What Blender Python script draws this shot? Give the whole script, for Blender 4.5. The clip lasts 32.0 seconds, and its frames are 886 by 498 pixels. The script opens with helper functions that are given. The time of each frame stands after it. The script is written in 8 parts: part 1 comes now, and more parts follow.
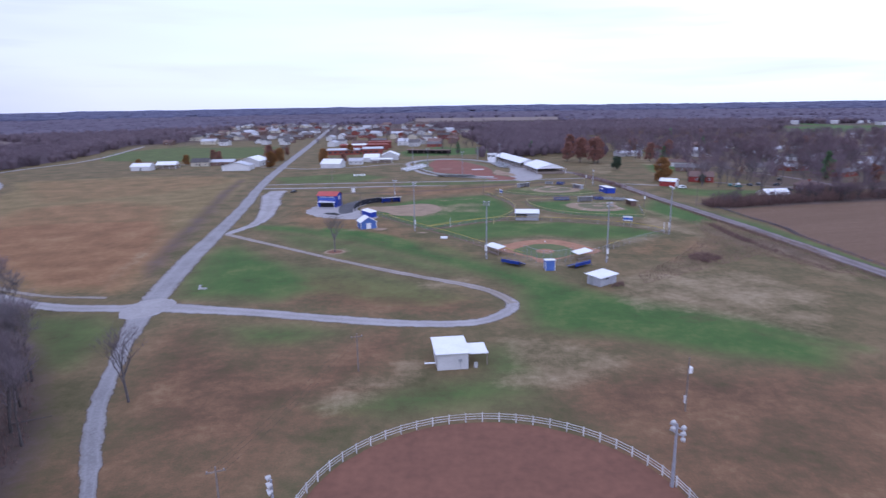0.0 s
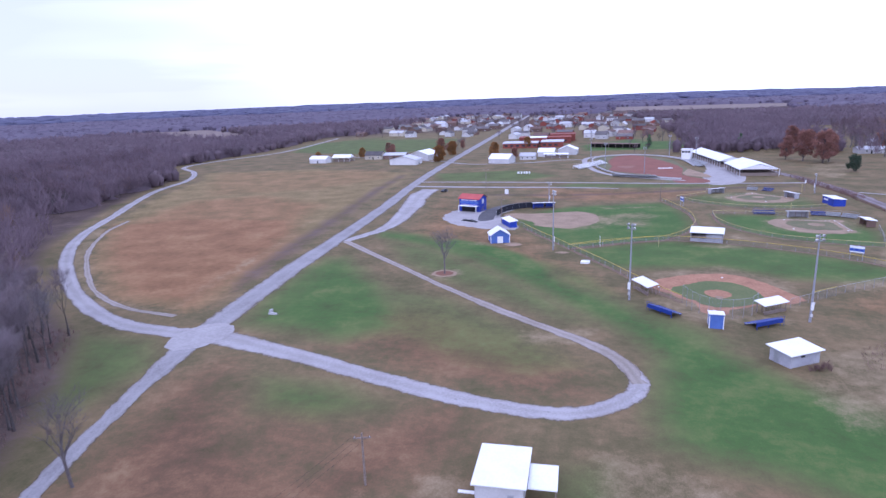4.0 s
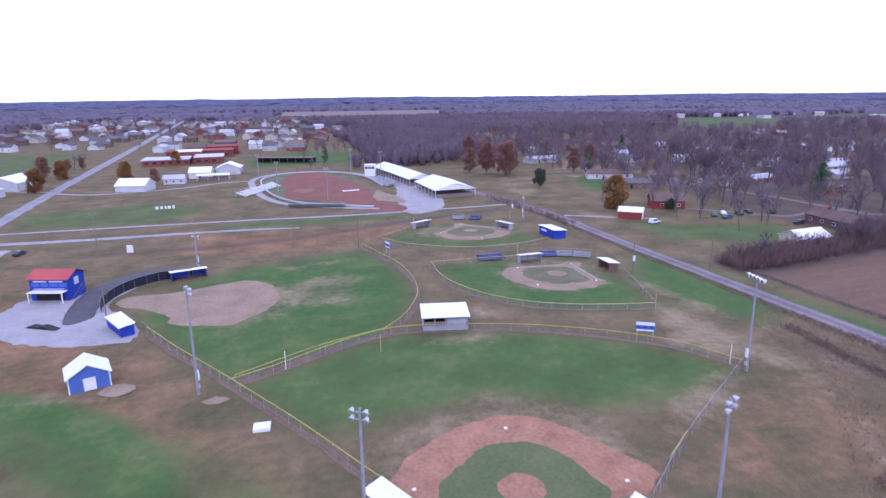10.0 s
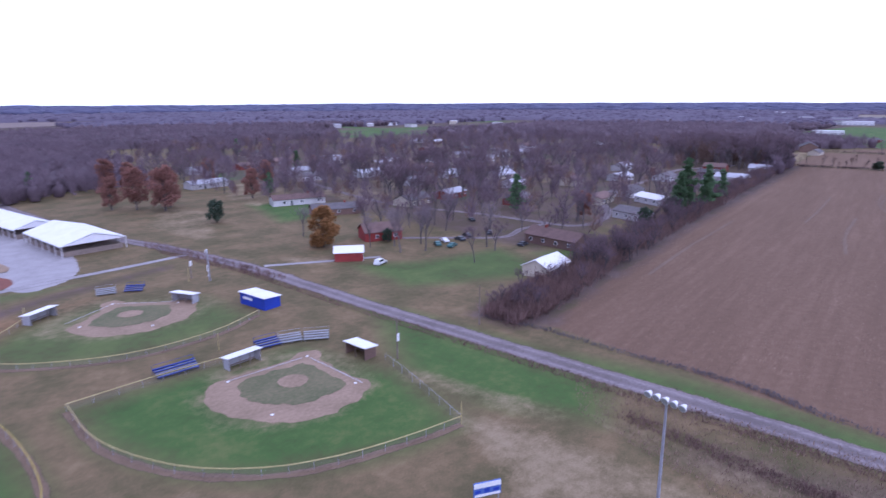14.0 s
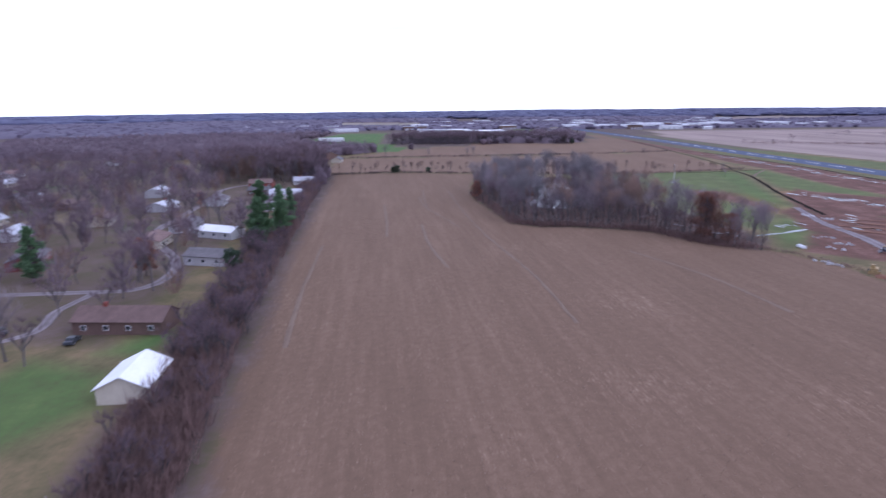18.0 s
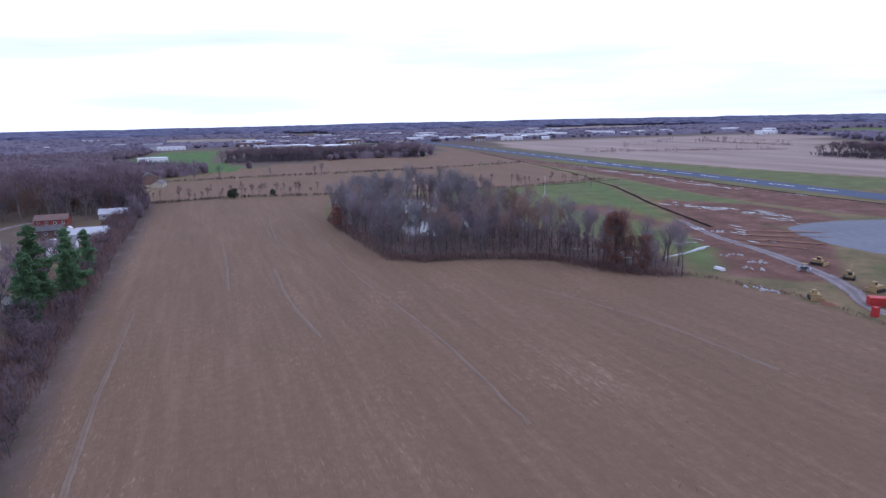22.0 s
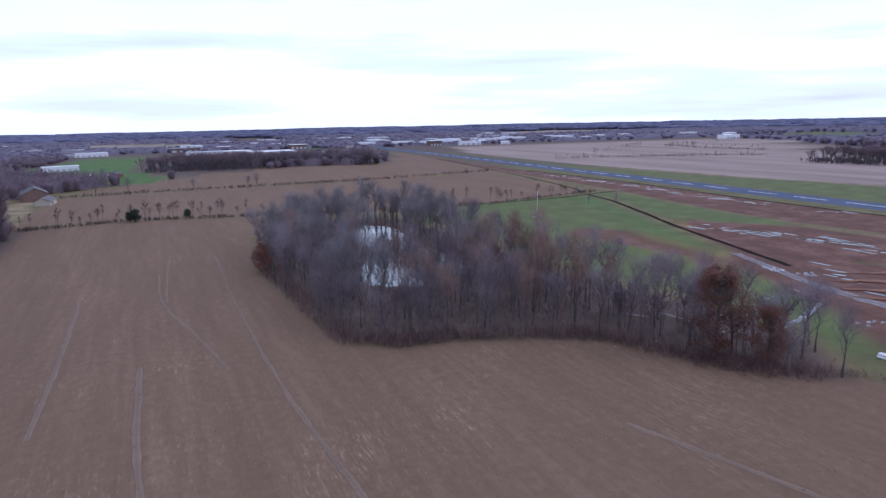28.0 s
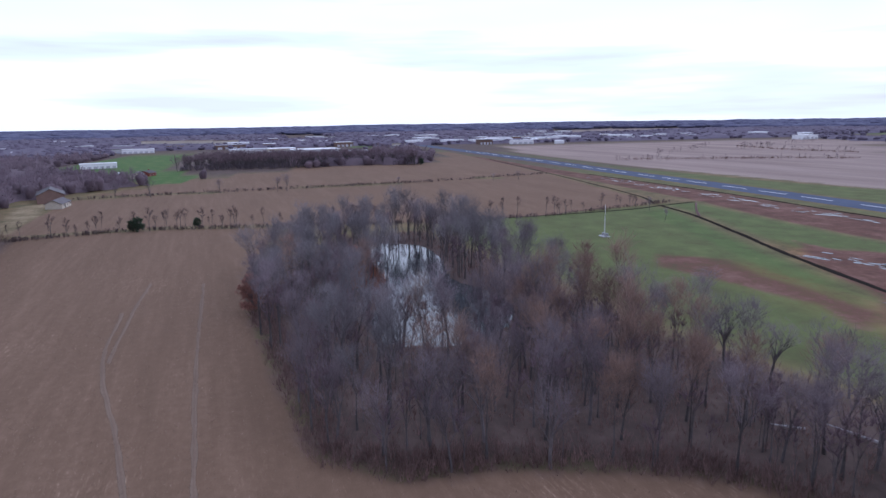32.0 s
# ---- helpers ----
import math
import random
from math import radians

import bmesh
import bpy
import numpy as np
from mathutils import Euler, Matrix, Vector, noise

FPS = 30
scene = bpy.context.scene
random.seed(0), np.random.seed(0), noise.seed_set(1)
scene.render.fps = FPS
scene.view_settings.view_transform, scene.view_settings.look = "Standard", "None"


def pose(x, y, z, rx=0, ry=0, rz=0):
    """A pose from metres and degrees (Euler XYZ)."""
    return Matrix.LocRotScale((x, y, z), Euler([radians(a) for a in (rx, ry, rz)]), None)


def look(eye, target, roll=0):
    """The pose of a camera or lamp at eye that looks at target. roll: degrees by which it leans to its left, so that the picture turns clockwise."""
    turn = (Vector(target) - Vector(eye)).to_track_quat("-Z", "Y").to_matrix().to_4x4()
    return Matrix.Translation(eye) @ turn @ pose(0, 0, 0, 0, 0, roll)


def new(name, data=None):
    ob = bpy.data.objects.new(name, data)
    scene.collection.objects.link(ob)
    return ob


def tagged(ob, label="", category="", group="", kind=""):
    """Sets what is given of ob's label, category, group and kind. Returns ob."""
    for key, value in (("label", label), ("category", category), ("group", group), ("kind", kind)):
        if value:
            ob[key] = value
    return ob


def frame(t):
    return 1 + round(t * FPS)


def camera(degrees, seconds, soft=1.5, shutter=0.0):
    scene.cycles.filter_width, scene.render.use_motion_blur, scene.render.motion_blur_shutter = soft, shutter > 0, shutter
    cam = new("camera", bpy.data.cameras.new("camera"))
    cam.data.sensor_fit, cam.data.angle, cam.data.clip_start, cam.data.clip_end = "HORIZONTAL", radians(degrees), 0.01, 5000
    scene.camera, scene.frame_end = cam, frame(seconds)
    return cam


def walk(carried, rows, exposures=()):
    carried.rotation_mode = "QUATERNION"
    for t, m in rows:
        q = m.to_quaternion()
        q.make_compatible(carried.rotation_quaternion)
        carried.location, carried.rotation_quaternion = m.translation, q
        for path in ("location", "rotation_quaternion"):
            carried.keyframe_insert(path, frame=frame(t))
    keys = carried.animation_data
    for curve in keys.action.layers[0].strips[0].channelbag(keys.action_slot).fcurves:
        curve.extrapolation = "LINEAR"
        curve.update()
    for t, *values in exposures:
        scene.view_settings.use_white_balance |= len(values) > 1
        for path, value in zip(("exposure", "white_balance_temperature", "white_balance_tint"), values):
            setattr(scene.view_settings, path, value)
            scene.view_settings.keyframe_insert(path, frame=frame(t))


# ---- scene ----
cam = camera(71.95, 32.0, soft=1.45, shutter=0.5)
ROWS = [
    (0.0, -0.00, -0.00, 46.68, -0.26, -13.55, -0.84), (0.5, 4.04, 3.76, 46.56, 3.67, -13.58, -0.90),
    (1.0, 7.21, 8.03, 46.44, 3.88, -13.75, -1.01), (1.5, 9.79, 12.86, 46.37, 4.00, -13.87, -1.13),
    (2.0, 12.03, 18.11, 46.33, 9.64, -13.83, -1.26), (2.5, 14.32, 23.83, 46.34, 15.44, -13.86, -1.76),
    (3.0, 15.65, 29.49, 46.37, 17.40, -13.93, -1.95), (3.5, 16.36, 35.60, 46.41, 18.53, -14.02, -2.19),
    (5.5, 15.71, 61.06, 46.62, 17.88, -14.22, -1.14), (6.0, 15.06, 68.22, 46.67, 14.54, -14.33, -1.03),
    (6.5, 14.00, 75.20, 46.72, 11.30, -14.40, -0.98), (7.0, 13.02, 82.45, 46.76, 8.59, -14.46, -0.95),
    (7.5, 12.25, 89.72, 46.76, 4.99, -14.50, -0.89), (8.0, 11.60, 97.33, 46.72, -1.16, -14.57, -0.87),
    (8.5, 11.05, 105.13, 46.69, -7.26, -14.61, -0.84), (9.0, 10.82, 112.62, 46.67, -10.47, -14.55, -0.74),
    (9.5, 11.03, 119.88, 46.67, -11.16, -14.49, -0.72), (10.0, 11.43, 127.17, 46.69, -11.58, -14.40, -0.70),
    (10.5, 12.31, 134.52, 46.73, -11.82, -14.33, -0.70), (11.0, 13.47, 141.91, 46.77, -12.03, -14.25, -0.85),
    (11.5, 15.03, 149.46, 46.81, -13.18, -14.20, -0.92), (12.0, 16.58, 156.80, 46.85, -15.76, -14.18, -0.72),
    (12.5, 18.25, 164.18, 46.89, -20.78, -14.15, -0.62), (13.0, 20.09, 171.11, 46.94, -28.95, -14.09, -0.50),
    (13.5, 21.87, 178.03, 47.03, -37.19, -13.99, -0.28), (14.0, 24.46, 184.12, 47.12, -43.20, -13.81, -0.23),
    (14.5, 27.73, 190.27, 47.23, -48.75, -13.74, -0.29), (15.0, 31.00, 196.37, 47.34, -57.18, -13.63, -0.35),
    (15.5, 34.65, 202.35, 47.44, -65.71, -12.56, 0.98), (17.5, 55.27, 221.12, 47.78, -83.83, -13.29, -0.46),
    (18.0, 60.78, 224.31, 47.81, -87.05, -13.15, -0.67), (18.5, 66.65, 226.49, 47.76, -95.46, -13.09, -0.79),
    (19.0, 72.56, 228.15, 47.65, -98.51, -12.98, -0.97), (19.5, 78.74, 229.46, 47.49, -99.75, -12.85, -1.04),
    (20.0, 85.04, 230.34, 47.32, -100.69, -12.69, -1.19), (20.5, 91.28, 230.76, 47.14, -101.20, -12.53, -1.24),
    (21.0, 97.34, 231.08, 46.97, -101.53, -12.39, -1.27), (21.5, 103.56, 231.24, 46.83, -101.81, -12.28, -1.30),
    (22.0, 110.03, 231.10, 46.71, -101.70, -12.16, -1.30), (22.5, 116.53, 230.66, 46.61, -101.32, -12.08, -1.20),
    (23.0, 123.02, 229.87, 46.51, -101.01, -12.00, -1.23), (23.5, 129.53, 229.48, 46.42, -100.81, -11.94, -1.14),
    (24.0, 135.88, 228.96, 46.32, -100.64, -11.93, -1.02), (24.5, 142.34, 227.99, 46.19, -101.51, -11.89, -1.01),
    (25.0, 148.85, 226.99, 46.02, -103.41, -11.90, -1.15), (25.5, 155.54, 226.31, 45.81, -104.51, -11.87, -1.07),
    (27.5, 182.98, 222.27, 44.73, -106.16, -11.81, -1.15), (28.0, 189.54, 221.10, 44.47, -106.35, -11.83, -1.21),
    (28.5, 195.95, 219.93, 44.23, -106.44, -11.86, -1.18), (29.0, 201.97, 218.46, 44.05, -106.46, -11.88, -1.20),
    (29.5, 207.69, 216.71, 43.94, -106.03, -11.86, -1.25), (30.0, 213.18, 214.70, 43.91, -105.38, -11.81, -1.17),
    (30.5, 218.61, 212.54, 43.95, -105.23, -11.81, -1.17), (31.0, 223.97, 210.46, 44.06, -104.29, -11.88, -1.02),
    (31.5, 229.47, 208.24, 44.21, -102.28, -11.84, -0.88), (32.0, 235.12, 206.44, 44.39, -101.69, -11.97, -0.95),
]
walk(cam, [(t, pose(x, y, z, 90 + pitch, 0, yaw) @ pose(0, 0, 0, 0, 0, roll)) for t, x, y, z, yaw, pitch, roll in ROWS],
     exposures=[(0, 0.24, 5100, 24), (3, 0.58, 5060, 28), (6, 0.69, 5020, 30), (11, 0.6, 5010, 34), (13, 0.52, 4970, 34), (15, 0.46, 5070, 31), (18, 0.5, 5170, 25), (20, 0.36, 5130, 23), (22, 0.28, 5120, 21), (25, 0.2, 5080, 20), (29, 0.16, 5150, 19), (32, 0.15, 5260, 19)])

# ---- world and light: bright overcast, a wide weak sun behind the cloud ----
SUN_UP, SUN_TURN = 38.0, 200.0
world = bpy.data.worlds.new("overcast_sky")
scene.world = world
world.use_nodes = True
wn, wl = world.node_tree.nodes, world.node_tree.links
wn.clear()
w_out, w_bg = wn.new("ShaderNodeOutputWorld"), wn.new("ShaderNodeBackground")
sky = wn.new("ShaderNodeTexSky")
sky.sky_type, sky.sun_disc = "NISHITA", False
sky.sun_elevation, sky.sun_rotation = radians(SUN_UP), radians(SUN_TURN)
sky_gain = wn.new("ShaderNodeVectorMath")
sky_gain.operation = "SCALE"
sky_gain.inputs["Scale"].default_value = 0.11
wl.new(sky.outputs[0], sky_gain.inputs[0])
coord, flat = wn.new("ShaderNodeTexCoord"), wn.new("ShaderNodeMapping")
flat.inputs["Scale"].default_value = (1.0, 1.0, 5.5)
cloud, veil = wn.new("ShaderNodeTexNoise"), wn.new("ShaderNodeValToRGB")
cloud.inputs["Scale"].default_value, cloud.inputs["Detail"].default_value, cloud.inputs["Roughness"].default_value = 1.5, 3.0, 0.5
veil.color_ramp.elements[0].position, veil.color_ramp.elements[1].position = 0.16, 0.74
veil.color_ramp.elements[0].color, veil.color_ramp.elements[1].color = (0.61, 0.6, 0.655, 1), (1.11, 1.11, 1.11, 1)
mid_veil = veil.color_ramp.elements.new(0.33)
mid_veil.color = (0.83, 0.81, 0.875, 1)
high_veil = veil.color_ramp.elements.new(0.60)
high_veil.color = (0.97, 1.02, 1.04, 1)
blend = wn.new("ShaderNodeMix")
blend.data_type = "RGBA"
blend.inputs[0].default_value = 0.86
wl.new(coord.outputs["Generated"], flat.inputs[0])
wl.new(flat.outputs[0], cloud.inputs[0])
split, lean, lift = wn.new("ShaderNodeSeparateXYZ"), wn.new("ShaderNodeMath"), wn.new("ShaderNodeMath")
lean.operation, lean.inputs[1].default_value = "MULTIPLY", 0.31
lift.operation = "ADD"
wl.new(coord.outputs["Generated"], split.inputs[0])
wl.new(split.outputs["X"], lean.inputs[0])
west, west_gain, both = wn.new("ShaderNodeMath"), wn.new("ShaderNodeMath"), wn.new("ShaderNodeMath")
west.operation, west.inputs[1].default_value = "ADD", 0.35
west_gain.operation, west_gain.inputs[1].default_value = "MINIMUM", 0.0
both.operation, both.inputs[1].default_value = "MULTIPLY_ADD", 0.24
wl.new(split.outputs["X"], west.inputs[0])
wl.new(west.outputs[0], west_gain.inputs[0])
wl.new(west_gain.outputs[0], both.inputs[0])
wl.new(lean.outputs[0], both.inputs[2])
wl.new(both.outputs[0], lift.inputs[0])
calm = wn.new("ShaderNodeMath")
calm.operation, calm.inputs[1].default_value, calm.inputs[2].default_value = "MULTIPLY_ADD", 0.6, 0.2
wl.new(cloud.outputs[0], calm.inputs[0])
wl.new(calm.outputs[0], lift.inputs[1])
# thin stretched streaks of greyer cloud low in the sky
thin, streak, fade, gap = wn.new("ShaderNodeMapping"), wn.new("ShaderNodeTexNoise"), wn.new("ShaderNodeMapRange"), wn.new("ShaderNodeMath")
thin.inputs["Scale"].default_value = (1.0, 1.0, 11.0)
streak.inputs["Scale"].default_value, streak.inputs["Detail"].default_value = 1.9, 4.0
fade.inputs["From Min"].default_value, fade.inputs["From Max"].default_value = 0.50, 0.68
fade.inputs["To Min"].default_value, fade.inputs["To Max"].default_value = 0.0, 0.46
gap.operation = "SUBTRACT"
wl.new(coord.outputs["Generated"], thin.inputs[0])
wl.new(thin.outputs[0], streak.inputs[0])
wl.new(streak.outputs[0], fade.inputs[0])
wl.new(lift.outputs[0], gap.inputs[0])
east, streaks = wn.new("ShaderNodeMapRange"), wn.new("ShaderNodeMath")
east.inputs["From Min"].default_value, east.inputs["From Max"].default_value = -0.2, 0.6
east.inputs["To Min"].default_value, east.inputs["To Max"].default_value = 0.25, 1.0
streaks.operation = "MULTIPLY"
wl.new(split.outputs["X"], east.inputs[0])
wl.new(east.outputs[0], streaks.inputs[0])
wl.new(fade.outputs[0], streaks.inputs[1])
wl.new(streaks.outputs[0], gap.inputs[1])
wl.new(gap.outputs[0], veil.inputs[0])
wl.new(sky_gain.outputs[0], blend.inputs[6])
wl.new(veil.outputs[0], blend.inputs[7])
wl.new(blend.outputs[2], w_bg.inputs[0])
w_bg.inputs[1].default_value = 1.0
wl.new(w_bg.outputs[0], w_out.inputs[0])

sun_lamp = bpy.data.lights.new("sun", "SUN")
sun_lamp.energy, sun_lamp.angle, sun_lamp.color = 0.6, radians(24), (1.0, 0.96, 0.9)
sun = new("sun", sun_lamp)
sun.matrix_world = look((0, 0, 200), (200 * math.sin(radians(SUN_TURN)) * -1 * math.cos(radians(SUN_UP)),
                                      200 * math.cos(radians(SUN_TURN)) * -1 * math.cos(radians(SUN_UP)),
                                      200 - 200 * math.sin(radians(SUN_UP))))


# ---- materials ----
def mat(name, a, b=None, scale=1.0, rough=0.8, metal=0.0, bump=0.0, fine=None, per=0.0, stretch=(1, 1, 1), island=0.0, spec=0.3, thin=0.0):
    """Two colours mixed by coarse and fine noise in metres; per: lightness change from object to object; island: from piece to piece."""
    m = bpy.data.materials.new(name)
    m.use_nodes = True
    n, l = m.node_tree.nodes, m.node_tree.links
    p = n["Principled BSDF"]
    p.inputs["Roughness"].default_value, p.inputs["Metallic"].default_value = rough, metal
    p.inputs["Specular IOR Level"].default_value = spec
    b = b or tuple(c * 0.75 for c in a)
    if thin:
        a, b = [tuple(c * 1.28 for c in q) for q in (a, b)]
    geo, mp = n.new("ShaderNodeNewGeometry"), n.new("ShaderNodeMapping")
    mp.inputs["Scale"].default_value = stretch
    l.new(geo.outputs["Position"], mp.inputs[0])
    coarse, small, mix = n.new("ShaderNodeTexNoise"), n.new("ShaderNodeTexNoise"), n.new("ShaderNodeMath")
    coarse.inputs["Scale"].default_value, coarse.inputs["Detail"].default_value = scale, 3
    small.inputs["Scale"].default_value, small.inputs["Detail"].default_value = fine or scale * 9, 4
    l.new(mp.outputs[0], coarse.inputs[0])
    l.new(mp.outputs[0], small.inputs[0])
    mix.operation = "ADD"
    l.new(coarse.outputs[0], mix.inputs[0])
    l.new(small.outputs[0], mix.inputs[1])
    ramp = n.new("ShaderNodeValToRGB")
    ramp.color_ramp.elements[0].position, ramp.color_ramp.elements[1].position = 0.36, 0.64
    ramp.color_ramp.elements[0].color, ramp.color_ramp.elements[1].color = (*b, 1), (*a, 1)
    half = n.new("ShaderNodeMath")
    half.operation, half.inputs[1].default_value = "MULTIPLY", 0.5
    l.new(mix.outputs[0], half.inputs[0])
    l.new(half.outputs[0], ramp.inputs[0])
    col = ramp.outputs[0]
    if per or island:
        hsv, rng = n.new("ShaderNodeHueSaturation"), n.new("ShaderNodeMapRange")
        if per:
            src = n.new("ShaderNodeObjectInfo").outputs["Random"]
        else:
            src = geo.outputs["Random Per Island"]
        k = per or island
        rng.inputs["To Min"].default_value, rng.inputs["To Max"].default_value = 1 - k, 1 + k
        l.new(src, rng.inputs[0])
        l.new(rng.outputs[0], hsv.inputs["Value"])
        l.new(col, hsv.inputs["Color"])
        col = hsv.outputs[0]
    l.new(col, p.inputs["Base Color"])
    if thin:
        glow, both = n.new("ShaderNodeBsdfTranslucent"), n.new("ShaderNodeMixShader")
        both.inputs[0].default_value = thin
        l.new(col, glow.inputs[0])
        l.new(p.outputs[0], both.inputs[1])
        l.new(glow.outputs[0], both.inputs[2])
        l.new(both.outputs[0], n["Material Output"].inputs[0])
    if bump:
        bp = n.new("ShaderNodeBump")
        bp.inputs["Strength"].default_value, bp.inputs["Distance"].default_value = bump, 0.1
        l.new(small.outputs[0], bp.inputs["Height"])
        l.new(bp.outputs[0], p.inputs["Normal"])
    return m


M_GRAVEL = mat("gravel", (0.375, 0.352, 0.358), (0.285, 0.265, 0.268), 0.22, 0.95, fine=1.4)
M_CLAY = mat("infield_clay", (0.4, 0.215, 0.13), (0.25, 0.125, 0.075), 0.3, 0.95, fine=1.6)
M_SAND = mat("infield_sand", (0.33, 0.235, 0.165), (0.22, 0.16, 0.105), 0.2, 0.95, fine=1.5)
M_ARENA = mat("arena_red_dirt", (0.24, 0.095, 0.07), (0.17, 0.07, 0.05), 0.12, 0.95, fine=0.9)
M_RING = mat("riding_ring_dirt", (0.2, 0.095, 0.062), (0.145, 0.07, 0.047), 0.14, 0.95, fine=0.8)
M_PAD = mat("wet_gravel_pad", (0.165, 0.17, 0.198), (0.118, 0.122, 0.145), 0.05, 0.85, fine=0.4)
M_WHITE = mat("white_metal_roof", (0.82, 0.82, 0.84), (0.72, 0.72, 0.75), 0.3, 0.55, fine=3)
M_ROOFGREY = mat("weathered_metal_roof", (0.5, 0.5, 0.54), (0.38, 0.38, 0.42), 0.2, 0.5, fine=3, per=0.12)
M_SIDING = mat("pale_siding", (0.6, 0.59, 0.6), (0.48, 0.47, 0.48), 0.4, 0.7, fine=4, per=0.15)
M_CREAM = mat("cream_siding", (0.55, 0.5, 0.41), (0.45, 0.4, 0.32), 0.4, 0.7, fine=4, per=0.1)
M_BLUE = mat("blue_painted_siding", (0.03, 0.06, 0.42), (0.022, 0.045, 0.30), 0.5, 0.6, fine=5)
M_SLATEBLUE = mat("faded_blue_siding", (0.10, 0.17, 0.46), (0.075, 0.13, 0.38), 0.5, 0.65, fine=5)
M_BLOCK = mat("grey_block", (0.42, 0.42, 0.46), (0.32, 0.32, 0.36), 0.6, 0.85, fine=5)
M_REDROOF = mat("red_metal_roof", (0.46, 0.085, 0.08), (0.36, 0.065, 0.06), 0.4, 0.5, fine=4)
M_BRICK = mat("red_brick", (0.27, 0.075, 0.055), (0.19, 0.055, 0.045), 0.4, 0.85, fine=5, per=0.1)
M_BARN = mat("barn_red_boards", (0.3, 0.05, 0.045), (0.2, 0.035, 0.033), 0.5, 0.8, fine=5)
M_BROWNWALL = mat("brown_brick_wall", (0.2, 0.13, 0.105), (0.14, 0.09, 0.075), 0.4, 0.85, fine=5, per=0.25)
M_SHINGLE = mat("grey_shingle", (0.16, 0.145, 0.15), (0.10, 0.09, 0.095), 0.5, 0.9, fine=5, per=0.35)
M_BROWNSHINGLE = mat("brown_shingle", (0.2, 0.13, 0.115), (0.13, 0.085, 0.075), 0.5, 0.9, fine=5, per=0.25)
# near black: shade of openings as colour, and dark doors, wires, a heap
M_DARK = mat("dark_opening", (0.02, 0.02, 0.023), (0.012, 0.012, 0.014), 1.0, 0.6)
M_GLASS = mat("window_glass", (0.05, 0.055, 0.065), (0.035, 0.04, 0.05), 1.0, 0.12, spec=0.6)
M_STEEL = mat("galvanised_steel", (0.42, 0.43, 0.46), (0.32, 0.33, 0.36), 1.2, 0.5, metal=0.4)
M_BLUESEAT = mat("blue_bleacher_metal", (0.028, 0.055, 0.28), (0.018, 0.035, 0.19), 1.0, 0.5)
M_WOOD = mat("weathered_wood", (0.26, 0.21, 0.18), (0.17, 0.135, 0.115), 1.5, 0.9, fine=12, per=0.15)
M_POLE = mat("grey_pole", (0.33, 0.33, 0.37), (0.24, 0.24, 0.27), 1.0, 0.6)
M_YELLOW = mat("yellow_fence_cap", (0.5, 0.39, 0.08), (0.38, 0.29, 0.06), 0.6, 0.6)
M_PALECAP = mat("faded_yellow_fence_cap", (0.5, 0.43, 0.2), (0.38, 0.31, 0.13), 0.6, 0.7)
M_BLACKMESH = mat("black_windscreen", (0.025, 0.027, 0.04), (0.015, 0.016, 0.024), 0.8, 0.85)
M_CONCRETE = mat("pale_concrete", (0.5, 0.49, 0.5), (0.38, 0.37, 0.38), 0.3, 0.9, fine=3)
M_WHITEPAINT = mat("white_paint", (0.8, 0.8, 0.82), (0.7, 0.7, 0.72), 1.0, 0.6)
M_BARK = mat("grey_bark", (0.16, 0.138, 0.138), (0.09, 0.078, 0.078), 1.2, 0.95, per=0.25)
M_DARKBARK = mat("dark_wet_bark", (0.105, 0.092, 0.09), (0.06, 0.052, 0.052), 1.2, 0.95, per=0.25)
M_GREYTWIG = mat("grey_twigs", (0.195, 0.176, 0.184), (0.126, 0.113, 0.120), 0.25, 0.95, per=0.25, thin=0.5)
M_RUSTTWIG = mat("rusty_twigs", (0.234, 0.156, 0.125), (0.143, 0.097, 0.082), 0.25, 0.95, per=0.3, thin=0.5)
M_STRIPWOOD = mat("dark_strip_wood", (0.135, 0.11, 0.122), (0.095, 0.078, 0.09), 0.02, 0.95, island=0.14, fine=0.2, thin=0.5)
M_SOIL = mat("orange_subsoil", (0.235, 0.115, 0.07), (0.15, 0.074, 0.048), 0.3, 0.95, fine=1.6)
M_DITCH = mat("wet_dark_ditch", (0.035, 0.03, 0.026), (0.022, 0.019, 0.017), 0.3, 1.0, spec=0.0)
# pale blue carries the haze over the horizon
M_RIDGE = mat("haze_tinted_ridge", (0.185, 0.2, 0.31), (0.15, 0.165, 0.26), 0.003, 0.95)
M_REDBRUSH = mat("rust_red_brush", (0.22, 0.095, 0.06), (0.13, 0.06, 0.042), 0.3, 0.95, island=0.35, thin=0.5)
M_TWIG = mat("bare_twigs", (0.217, 0.178, 0.192), (0.135, 0.111, 0.122), 0.25, 0.95, per=0.3, thin=0.5)
M_BROWNLEAF = mat("dry_oak_leaves", (0.285, 0.148, 0.115), (0.19, 0.098, 0.078), 0.4, 0.9, island=0.35, thin=0.5)
M_OAKLEAF = mat("dull_oak_leaves", (0.215, 0.112, 0.086), (0.135, 0.072, 0.058), 0.4, 0.9, island=0.35, thin=0.5)
M_ORANGELEAF = mat("orange_leaves", (0.31, 0.17, 0.065), (0.2, 0.108, 0.043), 0.4, 0.9, island=0.35, thin=0.5)
M_CEDAR = mat("dark_cedar_leaves", (0.07, 0.098, 0.062), (0.042, 0.06, 0.042), 0.5, 0.9, island=0.4, thin=0.5)
M_NEEDLE = mat("pine_needles", (0.15, 0.235, 0.115), (0.08, 0.135, 0.075), 0.5, 0.9, island=0.4, thin=0.5)
